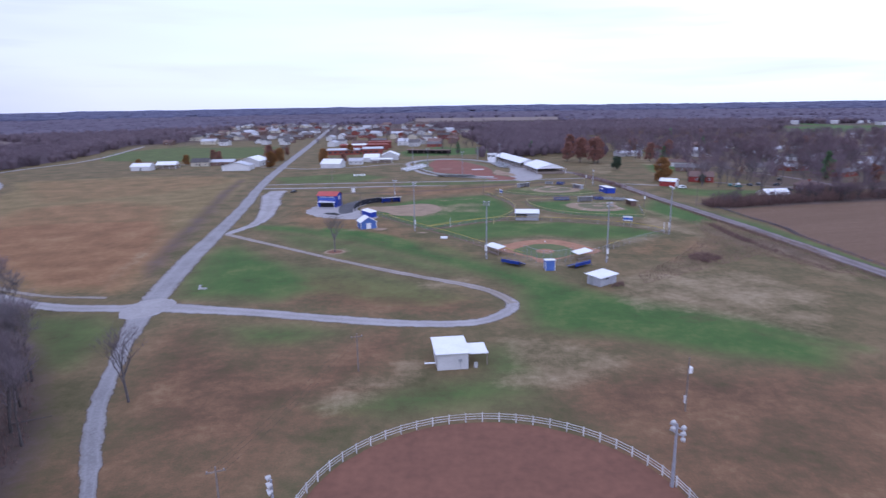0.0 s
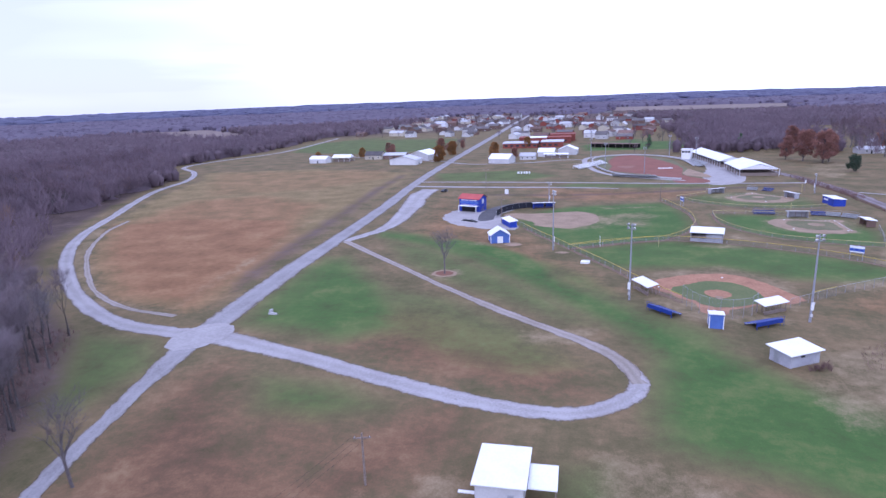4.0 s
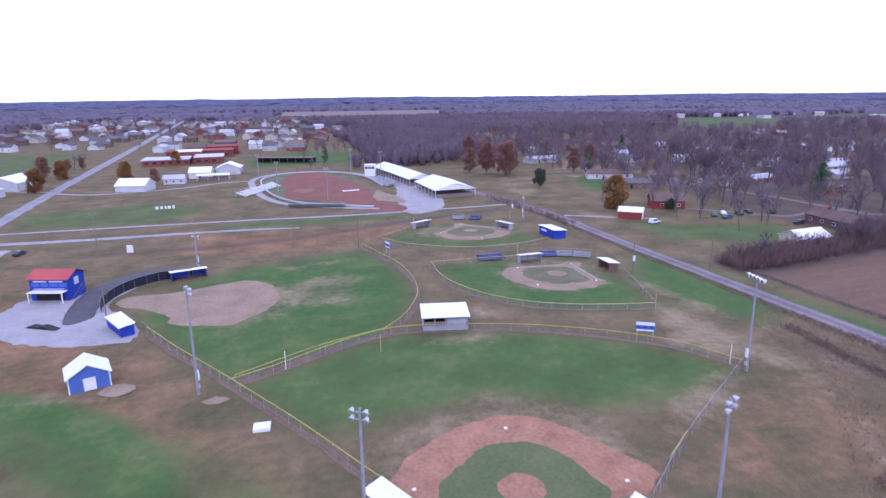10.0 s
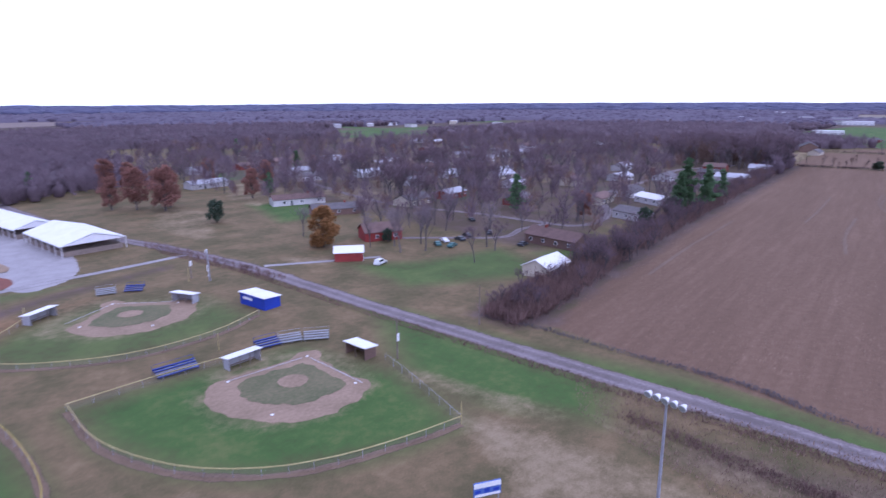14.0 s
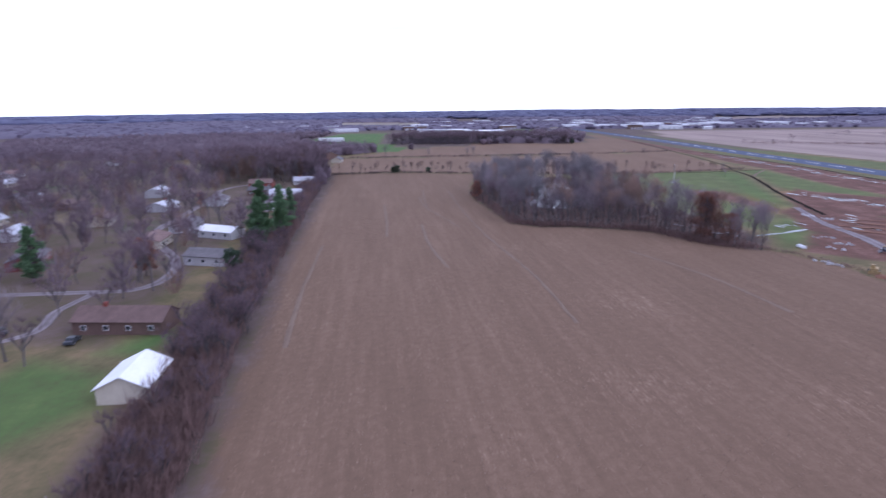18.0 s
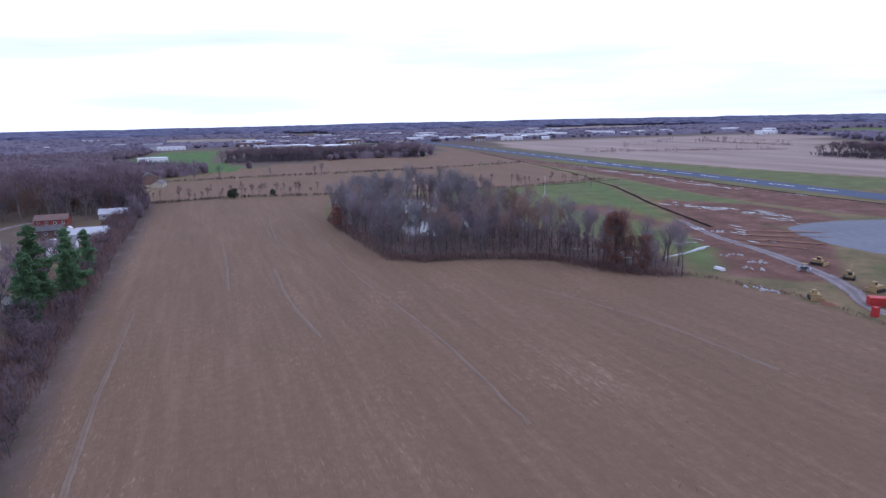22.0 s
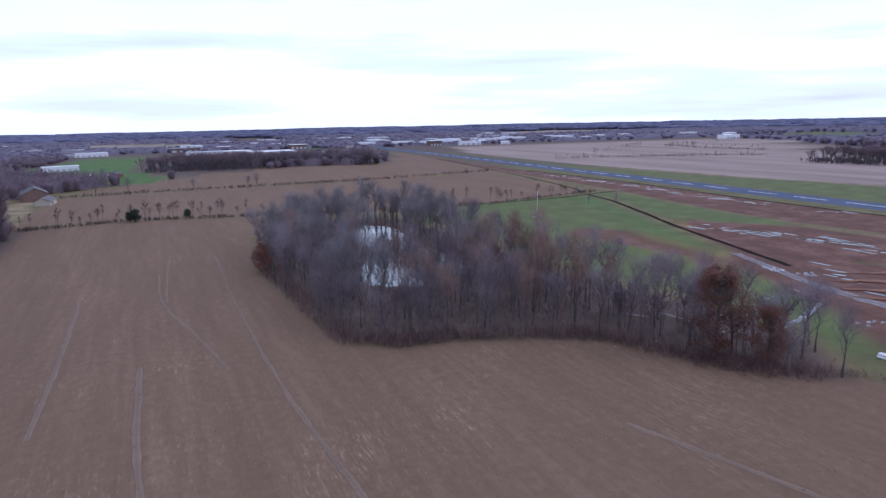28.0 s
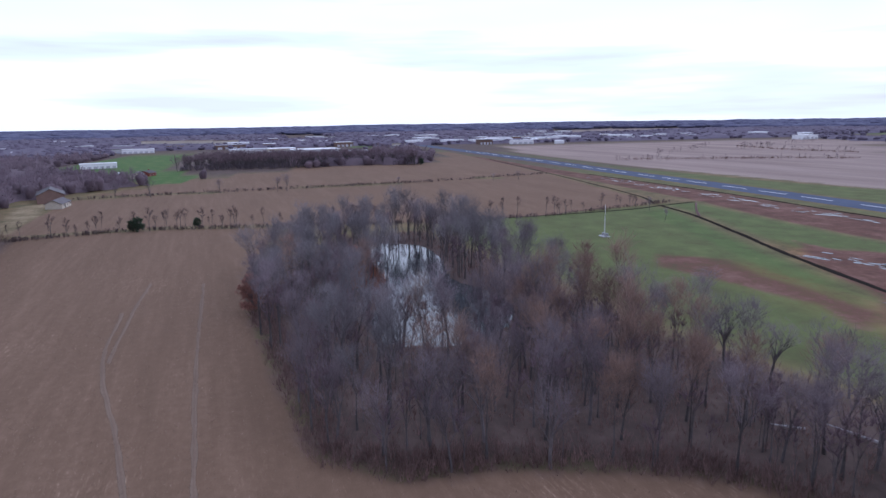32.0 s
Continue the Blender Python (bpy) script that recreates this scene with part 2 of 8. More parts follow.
M_FARTWIG = mat("distant_bare_woods", (0.188, 0.142, 0.16), (0.128, 0.098, 0.116), 0.02, 0.95, island=0.2, fine=0.6, thin=0.5)
# these two wood colours have the blue of distance haze mixed in
M_FARBLUE = mat("haze_tinted_far_woods", (0.112, 0.112, 0.178), (0.082, 0.082, 0.138), 0.003, 0.95, island=0.1, fine=0.02)
M_MIDWOOD = mat("haze_tinted_middle_woods", (0.12, 0.098, 0.136), (0.088, 0.073, 0.105), 0.006, 0.95, island=0.14, fine=0.1)
M_DRYBRUSH = mat("dry_brush", (0.2, 0.13, 0.115), (0.12, 0.078, 0.072), 0.3, 0.95, island=0.35, thin=0.5)
M_STRAW = mat("corn_stubble", (0.32, 0.23, 0.17), (0.2, 0.14, 0.11), 0.2, 0.95, island=0.35)
M_CATYELLOW = mat("machine_yellow", (0.42, 0.3, 0.13), (0.24, 0.17, 0.085), 1.2, 0.55)
M_RUBBER = mat("black_rubber", (0.03, 0.03, 0.032), (0.02, 0.02, 0.021), 1.0, 0.85)
M_REDPAINT = mat("red_painted_steel", (0.45, 0.04, 0.035), (0.33, 0.03, 0.028), 0.8, 0.5)
M_CARWHITE = mat("white_car_paint", (0.75, 0.76, 0.78), (0.68, 0.69, 0.71), 0.5, 0.3)
M_CARDARK = mat("dark_car_paint", (0.06, 0.065, 0.08), (0.045, 0.05, 0.06), 0.5, 0.3, per=0.5)
M_CARGREEN = mat("teal_car_paint", (0.07, 0.16, 0.16), (0.05, 0.12, 0.12), 0.5, 0.35)
M_WATER = mat("still_water", (0.03, 0.035, 0.04), (0.02, 0.024, 0.028), 0.1, 0.06, spec=0.8)
M_NEWASPHALT = mat("dark_asphalt", (0.11, 0.105, 0.115), (0.075, 0.072, 0.08), 0.2, 0.9, fine=0.7)
M_RUNWAY = mat("runway_asphalt", (0.1, 0.118, 0.172), (0.08, 0.094, 0.14), 0.03, 0.95, fine=0.3, spec=0.05)


def ground_material():
    m = bpy.data.materials.new("autumn_ground")
    m.use_nodes = True
    n, l = m.node_tree.nodes, m.node_tree.links
    p = n["Principled BSDF"]
    p.inputs["Roughness"].default_value, p.inputs["Specular IOR Level"].default_value = 0.95, 0.15
    pos = n.new("ShaderNodeNewGeometry").outputs["Position"]

    def noise_of(scale, detail=4, rough=0.55, stretch=None, turn=0.0):
        x = n.new("ShaderNodeTexNoise")
        x.inputs["Scale"].default_value, x.inputs["Detail"].default_value, x.inputs["Roughness"].default_value = scale, detail, rough
        if stretch:
            mp = n.new("ShaderNodeMapping")
            mp.vector_type = "TEXTURE"
            mp.inputs["Rotation"].default_value, mp.inputs["Scale"].default_value = (0, 0, radians(turn)), stretch
            l.new(pos, mp.inputs[0])
            l.new(mp.outputs[0], x.inputs[0])
        else:
            l.new(pos, x.inputs[0])
        return x.outputs[0]

    def math_of(op, a, b, clamp=False):
        x = n.new("ShaderNodeMath")
        x.operation, x.use_clamp = op, clamp
        for i, v in enumerate((a, b)):
            if isinstance(v, (int, float)):
                x.inputs[i].default_value = v
            else:
                l.new(v, x.inputs[i])
        return x.outputs[0]

    def ramp_of(v, stops):
        x = n.new("ShaderNodeValToRGB")
        e = x.color_ramp.elements
        while len(e) < len(stops):
            e.new(0.5)
        for i, (at, c) in enumerate(stops):
            e[i].position, e[i].color = at, (*c, 1)
        l.new(v, x.inputs[0])
        return x.outputs[0]

    big, mid, small, tiny = noise_of(0.018, 4), noise_of(0.09, 5), noise_of(0.55, 5, 0.65), noise_of(3.2, 3, 0.7)
    grain = math_of("ADD", math_of("MULTIPLY", small, 0.6), math_of("MULTIPLY", tiny, 0.4))
    tone = math_of("ADD", math_of("MULTIPLY", mid, 0.5), math_of("MULTIPLY", grain, 0.5))
    edge = math_of("SUBTRACT", math_of("ADD", math_of("MULTIPLY", mid, 0.55), math_of("MULTIPLY", grain, 0.75)), 0.65)

    def masked(base, attr, colour, sharp=2.2):
        a = n.new("ShaderNodeAttribute")
        a.attribute_name = attr
        v = math_of("ADD", a.outputs["Fac"], math_of("MULTIPLY", edge, math_of("MULTIPLY", math_of("MULTIPLY", a.outputs["Fac"], math_of("SUBTRACT", 1.25, a.outputs["Fac"])), 5.0)))
        v = math_of("ADD", math_of("MULTIPLY", math_of("SUBTRACT", v, 0.5), sharp), 0.5, True)
        x = n.new("ShaderNodeMix")
        x.data_type = "RGBA"
        l.new(v, x.inputs[0])
        l.new(base, x.inputs[6])
        l.new(colour, x.inputs[7])
        return x.outputs[2]

    col = ramp_of(tone, [(0.35, (0.08, 0.076, 0.032)), (0.46, (0.126, 0.103, 0.052)), (0.55, (0.174, 0.126, 0.068)), (0.66, (0.235, 0.174, 0.097))])
    col = masked(col, "pale", ramp_of(math_of("ADD", math_of("MULTIPLY", noise_of(0.03, 4, 0.6, (6, 1, 1), 10), 0.6), math_of("MULTIPLY", grain, 0.4)),
                                      [(0.38, (0.21, 0.155, 0.135)), (0.62, (0.32, 0.245, 0.215))]))
    col = masked(col, "tan", ramp_of(tone, [(0.36, (0.128, 0.1, 0.045)), (0.47, (0.185, 0.138, 0.065)), (0.56, (0.235, 0.172, 0.084)), (0.66, (0.285, 0.215, 0.115))]), 2.0)
    col = masked(col, "rust", ramp_of(tone, [(0.36, (0.15, 0.083, 0.041)), (0.5, (0.228, 0.122, 0.061)), (0.63, (0.29, 0.178, 0.092))]), 1.6)
    col = masked(col, "umber", ramp_of(tone, [(0.36, (0.088, 0.056, 0.034)), (0.46, (0.13, 0.077, 0.046)), (0.55, (0.183, 0.106, 0.060)), (0.66, (0.245, 0.16, 0.090))]), 1.6)
    col = masked(col, "lush", ramp_of(tone, [(0.35, (0.042, 0.092, 0.024)), (0.5, (0.068, 0.124, 0.034)), (0.6, (0.116, 0.145, 0.049)), (0.71, (0.178, 0.162, 0.079))]), 1.5)
    rows = noise_of(0.45, 4, 0.65, (16, 1, 1), 9.4)
    rows2 = noise_of(0.06, 3, 0.6, (9, 1, 1), 9.4)
    crop = math_of("ADD", math_of("ADD", math_of("MULTIPLY", rows, 0.3), math_of("MULTIPLY", rows2, 0.2)), math_of("MULTIPLY", grain, 0.5))
    flecks = math_of("MULTIPLY", noise_of(1.9, 4, 0.75, (5, 1, 1), 9.4), math_of("ADD", 0.62, math_of("MULTIPLY", noise_of(0.035, 3), 0.76)))
    crop = math_of("ADD", crop, math_of("MULTIPLY", math_of("MAXIMUM", math_of("SUBTRACT", flecks, 0.57), 0.0), 1.3))
    col = masked(col, "stub", ramp_of(crop, [(0.34, (0.124, 0.079, 0.0515)), (0.5, (0.158, 0.1, 0.066)), (0.66, (0.217, 0.14, 0.096)), (0.8, (0.334, 0.245, 0.176))]), 3.0)
    col = masked(col, "litter", ramp_of(tone, [(0.38, (0.062, 0.045, 0.04)), (0.5, (0.095, 0.068, 0.06)), (0.63, (0.145, 0.106, 0.092))]), 1.6)
    col = masked(col, "mud", ramp_of(tone, [(0.38, (0.078, 0.04, 0.031)), (0.5, (0.125, 0.062, 0.046)), (0.63, (0.195, 0.112, 0.088))]), 2.2)
    col = masked(col, "bare", ramp_of(tone, [(0.38, (0.172, 0.13, 0.076)), (0.5, (0.232, 0.178, 0.106)), (0.63, (0.3, 0.238, 0.151))]), 1.8)
    l.new(col, p.inputs["Base Color"])
    bp = n.new("ShaderNodeBump")
    bp.inputs["Strength"].default_value, bp.inputs["Distance"].default_value = 0.35, 0.2
    l.new(grain, bp.inputs["Height"])
    l.new(bp.outputs[0], p.inputs["Normal"])
    return m


M_GROUND = ground_material()


def road_material(name, a, b, median=0.0, ruts=0.14, strip=(0.15, 0.125, 0.07)):
    """A worn lane: wheel tracks, patched and stained, a weedy middle where it has one, and edges that fray into the grass."""
    m = bpy.data.materials.new(name)
    m.use_nodes = True
    n, l = m.node_tree.nodes, m.node_tree.links
    p = n["Principled BSDF"]
    p.inputs["Roughness"].default_value, p.inputs["Specular IOR Level"].default_value = 0.95, 0.15
    pos = n.new("ShaderNodeNewGeometry").outputs["Position"]
    u = n.new("ShaderNodeAttribute")
    u.attribute_name = "across"
    u = u.outputs["Fac"]

    def noise_of(scale, detail=4):
        x = n.new("ShaderNodeTexNoise")
        x.inputs["Scale"].default_value, x.inputs["Detail"].default_value, x.inputs["Roughness"].default_value = scale, detail, 0.62
        l.new(pos, x.inputs[0])
        return x.outputs[0]

    def calc(op, q, r):
        x = n.new("ShaderNodeMath")
        x.operation = op
        for i, v in enumerate((q, r)):
            if isinstance(v, (int, float)):
                x.inputs[i].default_value = v
            else:
                l.new(v, x.inputs[i])
        return x.outputs[0]

    def span(v, lo, hi, to_lo, to_hi):
        x = n.new("ShaderNodeMapRange")
        x.interpolation_type = "SMOOTHSTEP"
        for i, k in enumerate((lo, hi, to_lo, to_hi)):
            x.inputs[i + 1].default_value = k
        l.new(v, x.inputs[0])
        return x.outputs[0]

    def blend(v, q, r):
        x = n.new("ShaderNodeMix")
        x.data_type = "RGBA"
        l.new(v, x.inputs[0])
        for i, c in ((6, q), (7, r)):
            if isinstance(c, tuple):
                x.inputs[i].default_value = (*c, 1)
            else:
                l.new(c, x.inputs[i])
        return x.outputs[2]

    broad, middle, fine = noise_of(0.11), noise_of(0.7, 5), noise_of(3.0)
    col = blend(span(calc("ADD", calc("MULTIPLY", broad, 0.5), calc("MULTIPLY", fine, 0.5)), 0.38, 0.62, 0, 1), b, a)
    track = span(calc("ABSOLUTE", calc("SUBTRACT", u, 0.42), 0), 0.0, 0.2, 1.0, 0.0)
    col = blend(calc("MULTIPLY", track, span(middle, 0.35, 0.6, 0, ruts * 4)), col, tuple(min(1, c * 1.22) for c in a))
    col = blend(span(middle, 0.60, 0.70, 0, 0.55), col, tuple(c * 0.62 for c in b))
    weeds = calc("MULTIPLY", span(calc("ADD", u, calc("MULTIPLY", calc("SUBTRACT", middle, 0.5), 0.5)), 0.08, 0.26, 1, 0), median)
    col = blend(weeds, col, strip)
    col = blend(span(calc("ADD", u, calc("MULTIPLY", calc("SUBTRACT", middle, 0.5), 0.6)), 0.58, 0.8, 0, 0.5), col, (0.2, 0.155, 0.115))
    l.new(col, p.inputs["Base Color"])
    edge = calc("ADD", calc("ADD", u, calc("MULTIPLY", calc("SUBTRACT", middle, 0.5), 0.5)), calc("MULTIPLY", calc("SUBTRACT", fine, 0.5), 0.45))
    clear, mix = n.new("ShaderNodeBsdfTransparent"), n.new("ShaderNodeMixShader")
    l.new(span(edge, 0.72, 0.9, 0, 1), mix.inputs[0])
    l.new(p.outputs[0], mix.inputs[1])
    l.new(clear.outputs[0], mix.inputs[2])
    l.new(mix.outputs[0], n["Material Output"].inputs[0])
    return m


R_DIRT = road_material("bare_earth_strip", (0.2, 0.14, 0.095), (0.13, 0.09, 0.06), 0.0, 0.05)
R_TRACK = road_material("stubble_track", (0.2, 0.143, 0.107), (0.155, 0.108, 0.08), 0.5, 0.04, (0.15, 0.1, 0.075))
R_GRAVEL = road_material("gravel_lane", (0.37, 0.348, 0.36), (0.27, 0.252, 0.258), 0.12, 0.06)
R_LOOP = road_material("loop_lane", (0.38, 0.36, 0.372), (0.28, 0.26, 0.265), 0.1, 0.05)
R_GRASSY = road_material("grassy_lane", (0.33, 0.29, 0.27), (0.25, 0.215, 0.19), 0.22, 0.06)
R_ASPHALT = road_material("asphalt_lane", (0.3, 0.285, 0.295), (0.22, 0.206, 0.212), 0.0, 0.1)
R_RAILBED = road_material("ballast_lane", (0.235, 0.2, 0.208), (0.145, 0.122, 0.126), 0.35, 0.2, (0.12, 0.098, 0.085))


# ---- builders ----
class Shape:
    """Points and faces gathered for one mesh."""

    def __init__(self):
        self.v, self.f = [], []

    def face(self, *pts):
        k = len(self.v)
        self.v += [tuple(p) for p in pts]
        self.f.append(tuple(range(k, k + len(pts))))
        return self

    def box(self, x0, y0, z0, x1, y1, z1):
        k = len(self.v)
        self.v += [(x, y, z) for z in (z0, z1) for y in (y0, y1) for x in (x0, x1)]
        self.f += [(k + a, k + b, k + c, k + d) for a, b, c, d in ((0, 2, 3, 1), (4, 5, 7, 6), (0, 1, 5, 4), (2, 6, 7, 3), (0, 4, 6, 2), (1, 3, 7, 5))]
        return self

    def rod(self, a, b, r0, r1=None, n=6, ends=True):
        a, b = Vector(a), Vector(b)
        r1 = r0 if r1 is None else r1
        d = (b - a).normalized()
        u = d.orthogonal().normalized()
        w = d.cross(u)
        k = len(self.v)
        for c, r in ((a, r0), (b, r1)):
            self.v += [tuple(c + (u * math.cos(i * math.tau / n) + w * math.sin(i * math.tau / n)) * r) for i in range(n)]
        self.f += [(k + i, k + (i + 1) % n, k + n + (i + 1) % n, k + n + i) for i in range(n)]
        if ends:
            self.f += [tuple(range(k + n - 1, k - 1, -1)), tuple(range(k + n, k + 2 * n))]
        return self

    def tube(self, pts, r, n=5):
        """One bent pipe through all the points."""
        k, m = len(self.v), len(pts)
        for i in range(m):
            a, b = Vector(pts[max(0, i - 1)]), Vector(pts[min(m - 1, i + 1)])
            d = (b - a).normalized()
            u = d.cross(Vector((0, 0, 1))).normalized()
            w = u.cross(d)
            self.v += [tuple(Vector(pts[i]) + (u * math.cos(j * math.tau / n) + w * math.sin(j * math.tau / n)) * r) for j in range(n)]
        self.f += [(k + i * n + j, k + i * n + (j + 1) % n, k + (i + 1) * n + (j + 1) % n, k + (i + 1) * n + j) for i in range(m - 1) for j in range(n)]
        self.f += [tuple(range(k + n - 1, k - 1, -1)), tuple(range(k + (m - 1) * n, k + m * n))]
        return self

    def prism(self, outline, y0, y1):
        """An outline in x and z, drawn out from y0 to y1."""
        k, n = len(self.v), len(outline)
        self.v += [(x, y0, z) for x, z in outline] + [(x, y1, z) for x, z in outline]
        self.f += [tuple(range(k + n - 1, k - 1, -1)), tuple(range(k + n, k + 2 * n))]
        self.f += [(k + i, k + (i + 1) % n, k + n + (i + 1) % n, k + n + i) for i in range(n)]
        return self

    def mesh(self, name, material, smooth=False):
        me = bpy.data.meshes.new(name)
        me.from_pydata(self.v, [], self.f)
        me.materials.append(material)
        if smooth:
            me.shade_smooth()
        return me


def part(name, shape, material, parent, label=""):
    ob = new(name, shape.mesh(name, material))
    ob.parent = parent
    return tagged(ob, label)


def thing(name, x, y, turn, label, category, group="", kind="", z=0.0):
    ob = new(name)
    ob.empty_display_size = 0.5
    ob.matrix_world = pose(x, y, z, 0, 0, turn)
    return tagged(ob, label, category, group, kind)


def solid(name, shape, material, label, category, group="", kind="", smooth=False):
    return tagged(new(name, shape.mesh(name, material, smooth)), label, category, group, kind)


def smooth_line(pts, step=2.0, closed=False):
    """A curve through the points, sampled about every step metres."""
    p = [Vector((*q, 0)) for q in pts]
    n = len(p)
    out = []
    for i in range(n if closed else n - 1):
        a, b = p[i], p[(i + 1) % n]
        c = p[(i - 1) % n] if closed or i else a * 2 - b
        d = p[(i + 2) % n] if closed or i + 2 < n else b * 2 - a
        m = max(1, int((b - a).length / step))
        for j in range(m):
            t = j / m
            out.append(0.5 * ((2 * a) + (b - c) * t + (2 * c - 5 * a + 4 * b - d) * t * t + (3 * a - c - 3 * b + d) * t ** 3))
    if not closed:
        out.append(p[-1])
    return [(v.x, v.y) for v in out]


def ribbon(name, pts, width, material, label, category="road", z=0.03, step=2.5, ragged=0.35, kind="structure", frayed=False):
    """A road with uneven edges, laid on the ground; width: metres, or one value for each given point."""
    line = smooth_line(pts, step)
    widths = [width] * len(pts) if isinstance(width, (int, float)) else width
    s = Shape()
    left, mids, right = [], [], []
    for i, (x, y) in enumerate(line):
        x0, y0 = line[max(0, i - 1)]
        x1, y1 = line[min(len(line) - 1, i + 1)]
        d = Vector((x1 - x0, y1 - y0, 0)).normalized()
        best = None
        for k in range(len(pts) - 1):
            (ax, ay), (bx, by) = pts[k], pts[k + 1]
            u = max(0.0, min(1.0, ((x - ax) * (bx - ax) + (y - ay) * (by - ay)) / ((bx - ax) ** 2 + (by - ay) ** 2)))
            e = (ax + u * (bx - ax) - x) ** 2 + (ay + u * (by - ay) - y) ** 2
            if best is None or e < best[0]:
                best = (e, widths[k] + u * (widths[k + 1] - widths[k]))
        w = best[1] / 2 * (1.2 if frayed else 1)
        nl = noise.noise((x * 0.35, y * 0.35, 1.7)) * ragged + noise.noise((x * 0.07, y * 0.07, 8.1)) * ragged
        nr = noise.noise((x * 0.35, y * 0.35, 5.2)) * ragged + noise.noise((x * 0.07, y * 0.07, 3.1)) * ragged
        left.append((x - d.y * (w + nl), y + d.x * (w + nl), z))
        mids.append((x, y, z + 0.06))
        right.append((x + d.y * (w + nr), y - d.x * (w + nr), z))
    k = len(line)
    s.v = left + mids + right
    s.f = [(k + i, k + i + 1, i + 1, i) for i in range(k - 1)] + [(2 * k + i, 2 * k + i + 1, k + i + 1, k + i) for i in range(k - 1)]
    ob = solid(name, s, material, label, category, kind=kind)
    ob.data.attributes.new("across", "FLOAT", "POINT").data.foreach_set("value", [1.0] * k + [0.0] * k + [1.0] * k)
    return ob


def patch(name, pts, material, label, category, z=0.02, ragged=0.4, step=1.2, kind="structure", curved=True):
    """A flat patch of ground with an uneven outline."""
    from mathutils.geometry import tessellate_polygon
    line = smooth_line(pts, step, True) if curved else pts
    cx, cy = sum(p[0] for p in line) / len(line), sum(p[1] for p in line) / len(line)
    out = []
    for x, y in line:
        d = Vector((x - cx, y - cy)).normalized()
        q = (noise.noise((x * 0.6, y * 0.6, 2.3)) + noise.noise((x * 0.15, y * 0.15, 7.3))) * ragged
        out.append(Vector((x + d.x * q, y + d.y * q, z)))
    s = Shape()
    s.v = [tuple(v) for v in out]
    s.f = [tuple(t) for t in tessellate_polygon([out])]
    ob = solid(name, s, material, label, category, kind=kind)
    up = sum(p.normal.z for p in ob.data.polygons)
    if up < 0:
        ob.data.flip_normals()
    return ob


# ---- the ground: one sheet to the horizon, with its kinds of cover ----
LOOP = [(-66, 138.5), (-43, 133.8), (-22, 128.2), (-7, 125.2), (7, 125), (14, 130.5), (17, 137.5), (13.5, 146), (5.8, 153.5), (-12.6, 166.4), (-30.6, 180.6), (-52, 199), (-79, 222)]
MAIN_ROAD = [(-30, 30), (-37, 50), (-45.5, 70), (-55, 89), (-64, 116), (-69.5, 136), (-74, 160), (-79.5, 193), (-83.5, 225), (-93, 290), (-105.5, 362), (-119, 464), (-150, 728), (-186, 1020), (-230, 1400)]
WEST_ROAD = [(-70, 138.5), (-96, 141), (-133, 162), (-177, 202), (-209, 252), (-244, 312), (-262, 362), (-290, 400), (-322, 428), (-326, 470), (-314, 560), (-350, 736)]
EAST_ROAD = [(48, 625), (62, 555), (76, 445), (92, 386), (101, 341), (105.5, 292), (110, 254), (114, 220), (116.5, 193), (120, 150), (125, 90), (131, 20), (138, -60)]
CROP = [(125, 259), (123.5, 205), (124, 150), (127, 101), (160, 106), (186, 108), (207, 109.5), (240, 114), (261, 124), (274, 140), (292, 153.5), (298, 164), (304, 186), (304, 198), (312, 208.5), (342, 216), (375, 223), (406, 227), (450, 226), (503, 222), (512, 270), (508, 328), (400, 309.5), (310, 295), (240, 284), (196, 274), (160, 267.5)]
CROP2 = [(515, 335), (521, 272), (509, 215), (500, 165), (500, 106), (524, 32), (700, 22), (672, 120), (663, 200), (655, 268), (640, 352)]
CROP3 = [(662, 350), (667, 262), (676, 125), (708, 22), (900, 16), (1080, 22), (960, 60), (850, 92), (862, 180), (838, 240), (735, 312)]
WOODS = [(406, 226), (375, 222), (342, 215), (312, 208), (304, 198), (304, 186), (298, 164), (292, 154), (278, 145), (272, 140), (262, 129), (280, 119), (300, 121), (321, 129), (350, 139), (377, 144), (411, 151), (450, 158), (478, 165), (470, 200)]
PALE = [(400, -170), (540, -120), (760, -75), (1000, -55), (1265, -110), (1275, -580), (1035, -655), (760, -420), (560, -330), (420, -260)]
GREEN_AIR = [(505, 152), (478, 160), (450, 155), (411, 147), (377, 140), (350, 135), (321, 125), (300, 117), (288, 106), (310, 100), (336, 90), (352, 76), (400, 60), (450, 50), (516, 36), (505, 100)]
